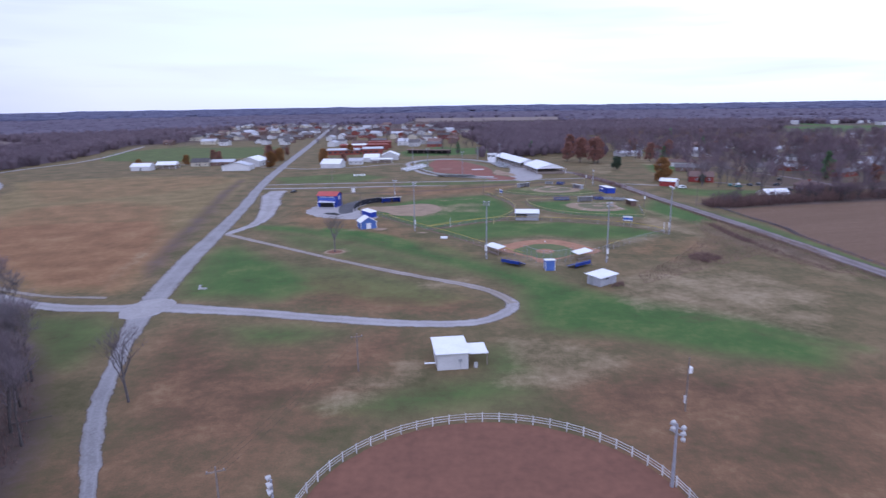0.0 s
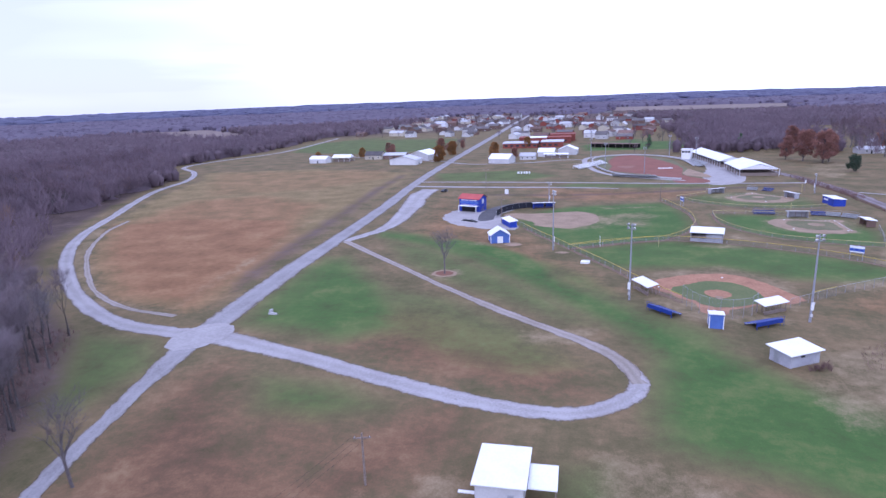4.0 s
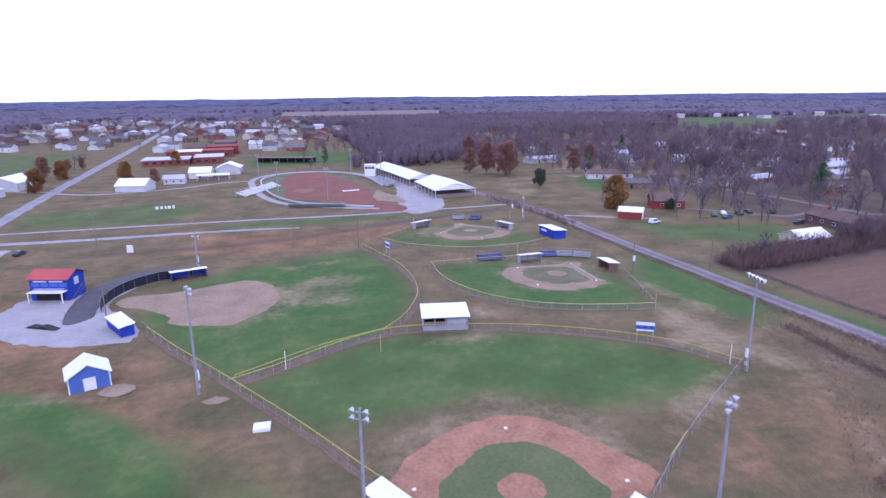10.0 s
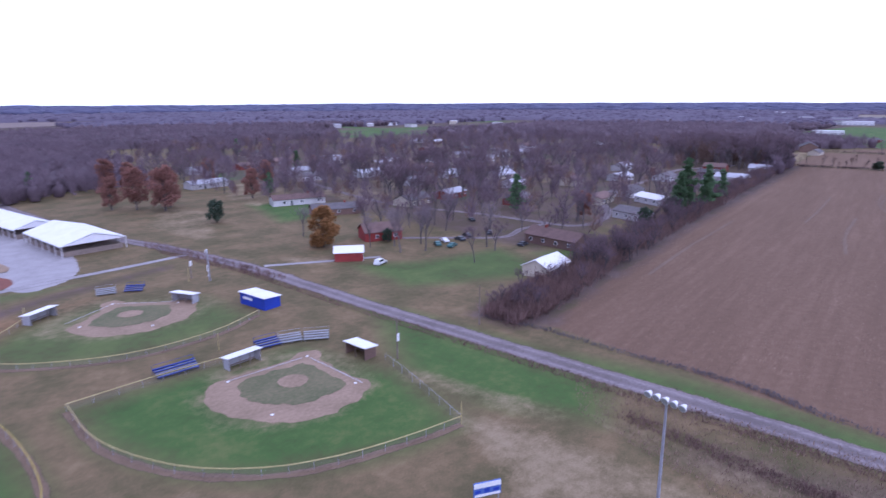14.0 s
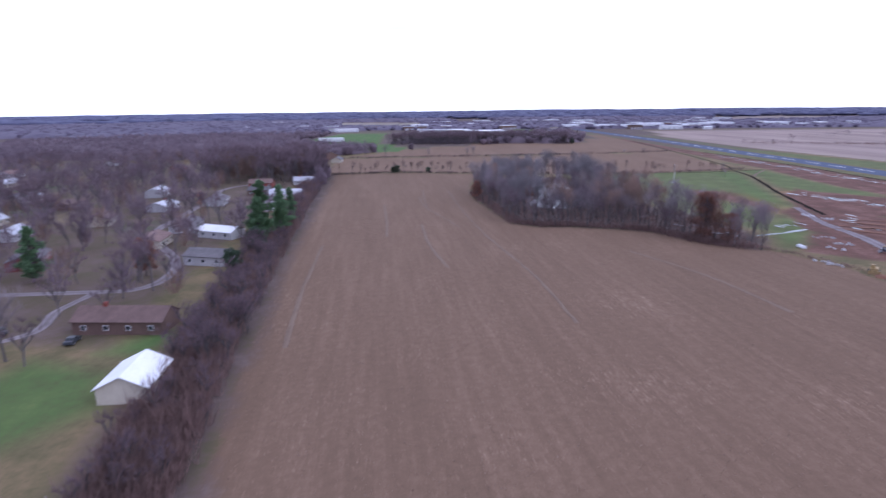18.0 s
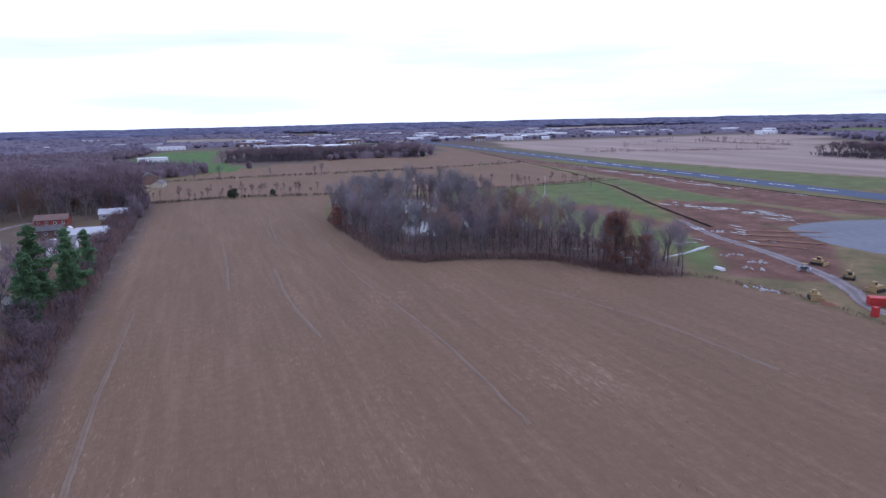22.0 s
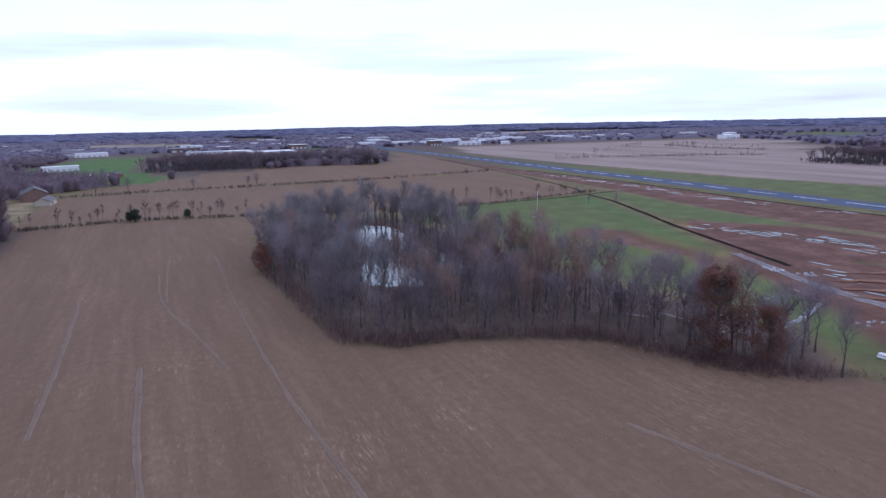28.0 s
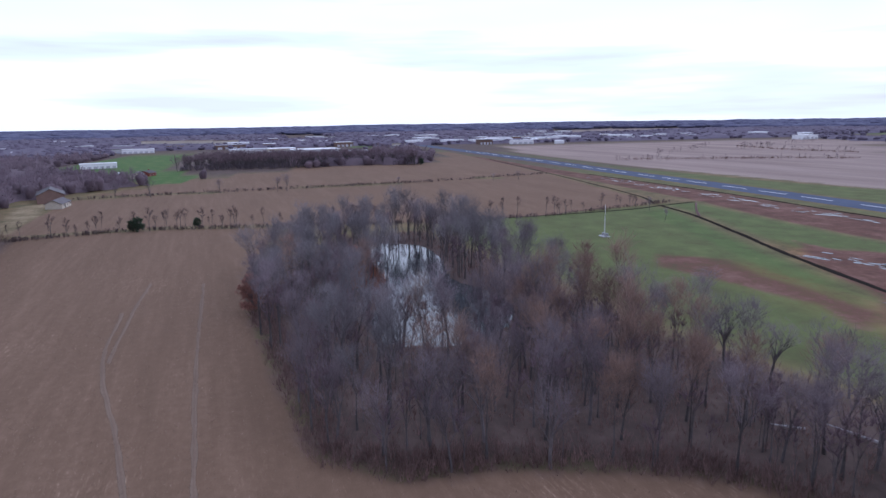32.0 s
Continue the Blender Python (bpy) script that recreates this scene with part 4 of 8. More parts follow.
# ---- the ball park ----
def gable_house(name, x, y, w, d, h, rise, turn, wall_m, roof_m, label, category="house", over=0.4, windows=2, door=True, group="", chimney=False):
    """A gabled building, w along its ridge, d across it; walls with thickness, two roof slopes, doors and windows."""
    t = thing(name, x, y, turn, label, category, group)
    s = Shape()
    a, b = w / 2, d / 2
    s.box(-a, -b, 0, a, -b + 0.2, h).box(-a, b - 0.2, 0, a, b, h)
    for sx in (-1, 1):
        x0, x1 = sorted((sx * a, sx * (a - 0.2)))
        k = len(s.v)
        out = [(-b + 0.2, 0), (b - 0.2, 0), (b - 0.2, h), (0, h + rise - 0.05), (-b + 0.2, h)]
        s.v += [(x0, q, z) for q, z in out] + [(x1, q, z) for q, z in out]
        s.f += [tuple(range(k + 4, k - 1, -1)), tuple(range(k + 5, k + 10))] + [(k + i, k + (i + 1) % 5, k + 5 + (i + 1) % 5, k + 5 + i) for i in range(5)]
    part("wall", s, wall_m, t)
    slope = rise / b
    for sy in (-1, 1):
        r = Shape()
        e = b + over
        pts = [(0, h + rise), (sy * e, h - over * slope), (sy * e, h - over * slope + 0.16), (0, h + rise + 0.16)]
        k = len(r.v)
        r.v += [(-a - over, q, z) for q, z in pts] + [(a + over, q, z) for q, z in pts]
        r.f += [(k + 3, k + 2, k + 1, k), (k + 4, k + 5, k + 6, k + 7)] + [(k + i, k + (i + 1) % 4, k + 4 + (i + 1) % 4, k + 4 + i) for i in range(4)]
        part("roof_slope", r, roof_m, t)
    for sy in (-1, 1):
        for i in range(windows):
            wx = -a + w * (i + 0.5) / windows + (0.9 if door and sy < 0 else 0)
            if abs(wx) > a - 0.8:
                continue
            win = part("window", Shape().box(wx - 0.62, sy * (b + 0.03) - 0.05, 1.0, wx + 0.62, sy * (b + 0.03) + 0.05, min(2.2, h - 0.25)), M_WHITEPAINT, t)
            part("pane", Shape().box(wx - 0.5, sy * (b + 0.06) - 0.05, 1.12, wx + 0.5, sy * (b + 0.06) + 0.05, min(2.08, h - 0.37)), M_GLASS, win)
    if door:
        part("door", Shape().box(-0.5 + (0 if windows % 2 == 0 else -a * 0.3), -b - 0.07, 0.02, 0.45 + (0 if windows % 2 == 0 else -a * 0.3), -b + 0.02, min(2.1, h - 0.15)), M_DARK, t)
    if chimney:
        part("chimney", Shape().box(a * 0.4, -0.4, h + rise * 0.5, a * 0.4 + 0.8, 0.4, h + rise + 0.9), M_BRICK, t)
    return t


def shed(name, x, y, w, d, h0, h1, turn, wall_m, roof_m, label, over=0.35, open_front=False, category="shed", group="", posts=0, airy=False):
    """A lean-to: w wide, d deep, h0 high in front (-y), h1 behind."""
    t = thing(name, x, y, turn, label, category, group)
    a, b = w / 2, d / 2
    back = Shape().box(-a, b - 0.15, 0, a, b, 0.5 if airy else h1)
    part("back_wall", back, wall_m, t)
    for i in range(posts if airy else 0):
        px = -a + 0.1 + (w - 0.2) * i / max(1, posts - 1)
        part("post", Shape().box(px - 0.06, b - 0.14, 0.5, px + 0.06, b - 0.02, h1), M_WOOD, t)
    for sx in (-1, 1) if not airy else ():
        s = Shape()
        x0, x1 = sorted((sx * a, sx * (a - 0.15)))
        k = 0
        out = [(-b, 0), (b - 0.15, 0), (b - 0.15, h1), (-b, h0)]
        s.v += [(x0, q, z) for q, z in out] + [(x1, q, z) for q, z in out]
        s.f += [(3, 2, 1, 0), (4, 5, 6, 7)] + [(i, (i + 1) % 4, 4 + (i + 1) % 4, 4 + i) for i in range(4)]
        part("side_wall", s, wall_m, t)
    if open_front:
        for i in range(posts):
            px = -a + 0.1 + (w - 0.2) * i / max(1, posts - 1)
            part("post", Shape().box(px - 0.06, -b, 0, px + 0.06, -b + 0.12, h0), M_WOOD, t)
        part("bench", Shape().box(-a + 0.4, b - 0.75, 0.4, a - 0.4, b - 0.35, 0.46), M_WOOD, t)
    else:
        part("front_wall", Shape().box(-a + 0.15, -b, 0, a - 0.15, -b + 0.15, h0), wall_m, t)
    r = Shape()
    g = (h1 - h0) / d
    out = [(-b - over, h0 - over * g), (b + over, h1 + over * g), (b + over, h1 + over * g + 0.14), (-b - over, h0 - over * g + 0.14)]
    r.v = [(-a - over, q, z) for q, z in out] + [(a + over, q, z) for q, z in out]
    r.f = [(3, 2, 1, 0), (4, 5, 6, 7)] + [(i, (i + 1) % 4, 4 + (i + 1) % 4, 4 + i) for i in range(4)]
    part("roof", r, roof_m, t, "bright white sheet roof" if roof_m is M_WHITE else "")
    return t


def bleachers(x, y, w, rows, turn, seat_m, label, group="bleachers by the ball fields"):
    """Open stepped seating, w long; the rows climb towards +y."""
    t = thing("bleachers", x, y, turn, label, "bleachers", group)
    for i in range(rows):
        z = 0.45 + 0.27 * i
        part("seat_plank", Shape().box(-w / 2, i * 0.7, z, w / 2, i * 0.7 + 0.42, z + 0.06), seat_m, t)
        part("riser", Shape().box(-w / 2, i * 0.7 + 0.36, z - 0.2, w / 2, i * 0.7 + 0.4, z - 0.02), seat_m, t)
        if i:
            part("foot_plank", Shape().box(-w / 2, i * 0.7 - 0.3, z - 0.24, w / 2, i * 0.7 - 0.01, z - 0.19), M_STEEL if seat_m is M_BLUESEAT else seat_m, t, "pale aluminium foot plank")
    for i in range(max(3, int(w / 2.2))):
        px = -w / 2 + 0.3 + (w - 0.6) * i / (max(3, int(w / 2.2)) - 1)
        top = 0.45 + 0.27 * (rows - 1)
        s = Shape().rod((px, 0.15, 0), (px, 0.15, 0.45), 0.05, n=4).rod((px, (rows - 1) * 0.7 + 0.15, 0), (px, (rows - 1) * 0.7 + 0.15, top), 0.05, n=4)
        s.rod((px, 0.1, 0.1), (px, (rows - 1) * 0.7 + 0.15, top), 0.05, n=4)
        part("frame", s, seat_m, t)
    if seat_m is M_BLUESEAT:
        part("back_panel", Shape().box(-w / 2, rows * 0.7 - 0.24, 0.75, w / 2, rows * 0.7 - 0.2, 0.45 + 0.27 * (rows - 1)), seat_m, t)
    part("guard_rail", Shape().rod((-w / 2, rows * 0.7, 0.5 + 0.27 * rows + 0.3), (w / 2, rows * 0.7, 0.5 + 0.27 * rows + 0.3), 0.035, n=4)
         .rod((-w / 2, rows * 0.7, 0.2), (-w / 2, rows * 0.7, 0.5 + 0.27 * rows + 0.3), 0.035, n=4)
         .rod((w / 2, rows * 0.7, 0.2), (w / 2, rows * 0.7, 0.5 + 0.27 * rows + 0.3), 0.035, n=4), seat_m, t)
    return t


def flood_pole(x, y, h, turn, label="tall grey floodlight pole with a cluster of lamps", lamps=6, group="floodlight poles", box=True):
    t = thing("floodlight_pole", x, y, turn, label, "floodlight", group)
    part("pole", Shape().rod((0, 0, 0), (0, 0, h), 0.24, 0.13, 8), M_POLE, t)
    cols = 2 if lamps < 6 else 3
    part("crossarm", Shape().box(-1.0, -0.06, h - 0.5, 1.0, 0.06, h - 0.38), M_STEEL, t)
    if lamps > 3:
        part("crossarm", Shape().box(-1.0, -0.06, h - 1.3, 1.0, 0.06, h - 1.18), M_STEEL, t)
    for i in range(lamps):
        lx, lz = 0.75 * (2 * (i % cols) / (cols - 1) - 1), h - 0.1 - 0.8 * (i // cols)
        s = Shape().rod((lx, 0.05, lz), (lx, -0.4, lz - 0.2), 0.15, 0.32, 8)
        lamp = part("lamp", s, M_SIDING, t)
        part("lens", Shape().rod((lx, -0.4, lz - 0.2), (lx, -0.43, lz - 0.212), 0.28, 0.28, 8), M_STEEL, lamp)
    if box:
        part("control_box", Shape().box(-0.28, -0.4, 2.6, 0.28, -0.15, 4.2), M_WHITEPAINT, t)
        part("control_box", Shape().box(-0.22, -0.35, 1.2, 0.22, -0.15, 1.8), M_SIDING, t)
    return t


def utility_pole(x, y, h, turn, label="weathered wooden utility pole with a crossarm", arm=True):
    t = thing("utility_pole", x, y, turn, label, "utility pole", "utility poles")
    part("pole", Shape().rod((0, 0, 0), (0, 0, h), 0.16, 0.11, 7), M_WOOD, t)
    if arm:
        part("crossarm", Shape().box(-1.1, -0.06, h - 0.7, 1.1, 0.06, h - 0.56), M_WOOD, t)
        for i in (-1, 0, 1):
            part("insulator", Shape().rod((i * 0.9, 0, h - 0.56), (i * 0.9, 0, h - 0.38), 0.06, n=6), M_STEEL, t)
    return t


M_MESH = bpy.data.materials.new("chain_link")
M_MESH.use_nodes = True
_n, _l = M_MESH.node_tree.nodes, M_MESH.node_tree.links
_clear, _mixs = _n.new("ShaderNodeBsdfTransparent"), _n.new("ShaderNodeMixShader")
_n["Principled BSDF"].inputs["Base Color"].default_value = (0.25, 0.25, 0.27, 1)
_n["Principled BSDF"].inputs["Roughness"].default_value = 0.6
_mixs.inputs[0].default_value = 0.1
_l.new(_clear.outputs[0], _mixs.inputs[1])
_l.new(_n["Principled BSDF"].outputs[0], _mixs.inputs[2])
_l.new(_mixs.outputs[0], _n["Material Output"].inputs[0])


def fence(name, pts, h, label, cap=None, screen=None, spacing=3.0, closed=False, curved=True, mesh=True, post_m=None):
    """Posts, wire, a top rail and where it has one a coloured cap, along a line."""
    t = thing(name, 0, 0, 0, label, "fence", "fences round the ball fields")
    line = smooth_line(pts, spacing, closed) if curved else pts
    if closed:
        line = line + line[:1]
    for x, y in line[:-1] if closed else line:
        part("post", Shape().rod((x, y, 0), (x, y, h), 0.034, n=5), post_m or M_POLE, t)
    if cap and len(pts) > 3:
        ribbon("worn_strip", pts, 1.5, R_DIRT, "worn brown strip of bare earth under a fence", "ground", z=0.012, ragged=0.4, step=1.5, frayed=True)
    s, c, w = Shape(), Shape(), Shape()
    s.tube([(x, y, h) for x, y in line], 0.03, 4)
    c.tube([(x, y, h + 0.06) for x, y in line], 0.078, 6)
    k = len(line)
    w.v = [(x, y, 0.05) for x, y in line] + [(x, y, h) for x, y in line]
    w.f = [(i, i + 1, k + i + 1, k + i) for i in range(k - 1)]
    part("top_rail", s, post_m or M_STEEL, t)
    if cap:
        part("cap", c, cap, t, "yellow plastic fence cap")
    if mesh:
        part("wire_mesh", w, screen or M_MESH, t)
    return t


def diamond(home, second, name, clay, grass_out, label, ring=True, mound=True, rad=0.62, arc=1.0):
    """A clay diamond from home to second base, with a grass infield, mound, bases and lines."""
    h, s = Vector((*home, 0)), Vector((*second, 0))
    u = (s - h).normalized()
    p = Vector((u.y, -u.x, 0))
    D = (s - h).length
    c = (h + s) / 2

    def at(a, b):
        v = h + u * a * D + p * b * D
        return (v.x, v.y)
    out = [at(-0.10, -0.07), at(-0.12, 0), at(-0.10, 0.07), at(0.0, 0.12), at(0.08, 0.13), at(0.3, 0.36), at(0.46, 0.58), at(0.62, 0.63), at(0.86, 0.52), at(1.04, 0.3), at(1.12, 0), at(1.04, -0.3), at(0.86, -0.52), at(0.62, -0.63), at(0.46, -0.58), at(0.3, -0.36), at(0.08, -0.13), at(0.0, -0.12)]
    patch("infield", out, clay, label, "infield", z=0.02, ragged=0.9, step=0.8)
    if ring:
        g = [at(0.15, 0.0), at(0.19, 0.08), at(0.33, 0.24), at(0.48, 0.40), at(0.56, 0.40), at(0.72, 0.32), at(0.83, 0.18), at(0.87, 0.0), at(0.83, -0.18), at(0.72, -0.32), at(0.56, -0.40), at(0.48, -0.40), at(0.33, -0.24), at(0.19, -0.08)]
        patch("infield_grass", g, grass_out, "green grass square inside the base paths", "grass", z=0.055, ragged=0.85, step=0.7)
        patch("mound", [(at(0.47, 0)[0] + 2.6 * math.cos(k), at(0.47, 0)[1] + 2.6 * math.sin(k)) for k in np.linspace(0, math.tau, 13)[:-1]], clay, "round clay pitcher's mound", "mound", z=0.09, ragged=0.4)
    for nm, (a, b) in (("home_plate", (0, 0)), ("base", (0.5, 0.5)), ("base", (1, 0)), ("base", (0.5, -0.5))):
        x, y = at(a, b)
        tagged(new(nm, Shape().box(x - 0.21, y - 0.21, 0.02, x + 0.21, y + 0.21, 0.14).mesh(nm, M_WHITEPAINT)), "white rubber base plate on the clay", "base", "bases of a diamond")
    return at


M_LAWN = mat("infield_lawn", (0.14, 0.15, 0.062), (0.078, 0.112, 0.04), 0.12, 0.95, fine=1.8)
M_DULLLAWN = mat("worn_lawn", (0.175, 0.152, 0.085), (0.095, 0.107, 0.05), 0.15, 0.95, fine=1.5)

# the nearest field: a clay ring with worn base paths round the grass
CLAY_RING = [(18.0, 191.0), (18.6, 194.4), (21.1, 198.1), (25.6, 201.7), (30.2, 204.1), (35.8, 205.4), (41.2, 203.8), (44.7, 199.8), (47.7, 194.4), (51.2, 188.4), (50.0, 186.4), (47.1, 184.5), (44.3, 184.3), (40.6, 181.9), (37.0, 179.1), (34.8, 177.5), (34.2, 174.7), (32.4, 173.6), (30.7, 173.7), (28.9, 175.2), (28.7, 177.1), (27.6, 180.7), (25.7, 183.2), (23.7, 185.8), (21.8, 187.4), (20.2, 188.1)]
patch("infield", CLAY_RING, M_CLAY, "orange-red clay infield of the nearest ball field", "infield", z=0.02, ragged=0.5, step=0.6)
patch("infield_grass", [(23.4, 189.1), (24.6, 191.8), (27.2, 194.8), (30.8, 198.0), (34.5, 198.6), (39.0, 197.0), (41.4, 193.8), (42.8, 188.4), (43.2, 184.9), (40.0, 182.3), (36.5, 180.2), (33.6, 178.8), (30.6, 179.3), (28.0, 182.4), (25.4, 185.9)], M_LAWN, "green grass square inside the base paths", "grass", z=0.055, ragged=0.55, step=0.5)
patch("mound", [(33.4 + 2.9 * math.cos(k), 188.5 + 3.0 * math.sin(k)) for k in np.linspace(0, math.tau, 13)[:-1]], M_CLAY, "round clay pitcher's mound", "mound", z=0.09, ragged=0.4)
patch("mound_landing", [(32.6, 186.4), (34.2, 186.2), (33.9, 184.4), (33.1, 184.3)], M_SAND, "scuffed pale clay in front of the mound", "mound", z=0.13, ragged=0.15, step=0.5)
for nm, x, y in (("base", 35.6, 202.0), ("base", 20.6, 191.1), ("base", 46.5, 187.0), ("home_plate", 31.6, 176.3)):
    tagged(new(nm, Shape().box(x - 0.24, y - 0.24, 0.02, x + 0.24, y + 0.24, 0.14).mesh(nm, M_WHITEPAINT)), "white rubber base plate on the clay", "base", "bases of a diamond")
diamond((79, 279.8), (63.5, 264.2), "infield", M_SAND, M_DULLLAWN, "pale sandy infield with faded white lines")
diamond((61.5, 338.5), (63.5, 317), "infield", M_SAND, M_DULLLAWN, "pale sandy infield of the small far field")
patch("infield", [(-36, 275), (-33, 279), (-26, 279), (-16, 283), (-7.7, 286), (-2, 281), (1, 272), (-1.5, 262), (-6, 256), (-9.8, 253.5), (-20.7, 257), (-22, 262), (-28, 268), (-34, 271)], M_SAND, "wide skinned sandy infield with a few wet stains", "infield", z=0.02, ragged=0.6)
for home, first in (((79, 279.8), (63, 280)), ((79, 279.8), (80, 263.5)), ((61.5, 338.5), (50, 331)), ((61.5, 338.5), (73.5, 330))):
    d = Vector((first[0] - home[0], first[1] - home[1], 0)).normalized()
    q = Vector((-d.y, d.x, 0)) * 0.1
    s = Shape().face(Vector((*home, 0.1)) + q + d, Vector((*home, 0.1)) - q + d, Vector((*first, 0.1)) - q, Vector((*first, 0.1)) + q)
    solid("foul_line", s, M_CONCRETE, "chalked white foul line on sand", "line", kind="structure")

# fences
fence("fence", [(25.3, 180.3), (20.6, 186.3), (14.8, 195), (6.9, 207.5), (-4.8, 224.4), (-16, 240), (-24, 252)], 1.7, "chain-link foul fence with a yellow cap", M_YELLOW)
fence("fence", [(-5, 224), (2, 227.8), (13.9, 236), (23.9, 240.6), (34, 240), (47.6, 237), (61, 231.4), (71, 225), (76.6, 219.4), (81, 211.5)], 1.5, "curved chain-link outfield fence with a yellow cap", M_YELLOW)
fence("fence", [(-4, 225.5), (10, 235), (20, 239.5), (22.5, 240.5), (28.5, 249.3), (33.3, 264.7), (32.6, 284), (28, 300), (23.6, 313)], 1.5, "curved chain-link fence with a yellow cap", M_YELLOW)
fence("fence", [(47, 182), (58, 192.5), (70, 202.5), (81, 211.5)], 2.0, "plain chain-link foul fence", None)
fence("fence", [(52.5, 187.6), (58, 192.5)], 2.05, "short chain-link stretch with a yellow cap", M_YELLOW, curved=False)
fence("fence", [(25.3, 180.3), (27, 176), (30, 172.4), (34.5, 172), (38.5, 174.5), (40, 178)], 4.2, "tall chain-link backstop behind home plate", None, spacing=2.2)
fence("fence", [(40.8, 287.2), (41.4, 272.6), (46.9, 259), (54.8, 250.6), (63.5, 246.1), (73.2, 243.6), (82.6, 242.2)], 1.3, "curved chain-link outfield fence with a faded yellow cap", M_PALECAP)
fence("fence", [(40.8, 287.2), (55.6, 287.9), (66, 287.6)], 1.3, "straight chain-link fence with a faded yellow cap", M_PALECAP)
fence("fence", [(82.6, 242.2), (86.5, 258), (88.5, 268)], 1.5, "plain chain-link fence beside a worn path", None)
fence("fence", [(29.6, 322), (38, 310.5), (53.8, 301.8), (70.6, 301.9), (83.2, 307.3)], 1.2, "low curved fence with a faded yellow cap", M_PALECAP)
fence("fence", [(29.6, 322), (38, 330), (44, 338)], 1.2, "low chain-link fence beside the far field", M_PALECAP)
fence("fence", [(-37.5, 268), (-38.5, 272), (-36.8, 283), (-30.5, 291), (-22.5, 293)], 2.4, "fence hung with dark windscreen cloth", None, M_BLACKMESH)
fence("fence", [(-16, 240), (-26, 256)], 1.6, "plain grey chain-link fence with steel posts", None, curved=False)

# sheds, dugouts, seating
block_shed = shed("equipment_shed", 42.1, 153.0, 6.5, 4.3, 2.35, 2.6, 37, M_BLOCK, M_WHITE, "grey block shed under a flat white roof", over=0.5)
shed("dugout", 17.3, 187.1, 6.4, 2.2, 2.5, 2.1, 121, M_WOOD, M_WHITE, "open dugout with posts and a white roof", open_front=True, posts=5, airy=True, category="dugout", group="dugouts of the ball fields")
shed("dugout", 42.7, 178.4, 6.2, 2.1, 2.5, 2.1, 219.5, M_WOOD, M_WHITE, "open dugout with posts and a white roof", open_front=True, posts=5, airy=True, category="dugout", group="dugouts of the ball fields")
booth = shed("announcer_booth", 30.9, 167.1, 2.6, 2.8, 2.9, 2.6, 0, M_SLATEBLUE, M_WHITE, "small blue booth with a white roof behind home plate", over=0.2, category="booth")
shed("dugout", 68.6, 284.9, 6.4, 2.0, 2.4, 2.1, 6, M_BLOCK, M_WHITE, "long open dugout with a white roof", open_front=True, posts=4, category="dugout", group="dugouts of the ball fields")
shed("dugout", 86.9, 273.5, 5.4, 2.8, 2.4, 2.1, -84, M_BROWNWALL, M_WHITE, "brown dugout with a white roof", open_front=True, posts=3, category="dugout", group="dugouts of the ball fields")
shed("dugout", 46.7, 337.8, 6.8, 2.2, 2.3, 2.0, 32, M_BLOCK, M_WHITE, "low open dugout with a white roof", open_front=True, posts=4, category="dugout", group="dugouts of the ball fields")
shed("dugout", 75, 328.6, 6.0, 2.2, 2.3, 2.0, -62, M_BLOCK, M_WHITE, "low open dugout with a white roof", open_front=True, posts=4, category="dugout", group="dugouts of the ball fields")
shed("dugout", -30, 255.8, 8.6, 2.6, 2.4, 2.1, 122, M_BLUE, M_WHITE, "blue dugout with a white roof", open_front=True, posts=3, category="dugout", group="dugouts of the ball fields")
shed("dugout", -23.3, 291.7, 8.6, 2.6, 2.4, 2.1, 18.6, M_BLUE, M_WHITE, "blue dugout with a white roof", open_front=True, posts=3, category="dugout", group="dugouts of the ball fields")
for sx in (-1, 1):
    for sy in (-1, 1):
        part("corner_trim", Shape().box(sx * 1.3 - 0.08, sy * 1.4 - 0.08, 0, sx * 1.3 + 0.08, sy * 1.4 + 0.08, 2.56), M_WHITEPAINT, booth, "white corner board")
part("door", Shape().box(-3.32, 0.2, 0.02, -3.25, 1.2, 2.05), M_STEEL, block_shed, "grey steel door")
part("vent", Shape().box(-1.0, -2.2, 1.6, -0.2, -2.15, 2.0), M_DARK, block_shed)
blue_stand = shed("concession_stand", 86.9, 313.8, 9.2, 4.4, 2.9, 2.6, -80, M_BLUE, M_WHITE, "blue concession stand with a white roof", category="building")
part("sign_bar", Shape().box(-3.4, -2.28, 1.5, 0.0, -2.22, 2.1), M_WHITEPAINT, blue_stand, "white writing on the blue wall")
bleachers(22.5, 174.0, 6.4, 5, 139, M_BLUESEAT, "dark blue aluminium bleachers behind the fence")
bleachers(38.9, 170.9, 6.5, 5, 216, M_BLUESEAT, "dark blue aluminium bleachers with pale plank edges")
bleachers(58.6, 288.6, 7.2, 4, 0, M_BLUESEAT, "dark blue bleachers behind the outfield line")
bleachers(76, 288.2, 4.6, 4, -5, M_BLUESEAT, "dark blue bleachers near home plate")
bleachers(80.2, 287.4, 4.4, 4, -18, M_STEEL, "bare aluminium bleachers near home plate")
bleachers(84.4, 285.2, 5.0, 4, -32, M_STEEL, "bare aluminium bleachers near home plate")
bleachers(62.5, 346.8, 4.4, 4, -12, M_STEEL, "bare aluminium bleachers by the far field")
bleachers(68, 345, 4.4, 4, -35, M_BLUESEAT, "dark blue bleachers by the far field")

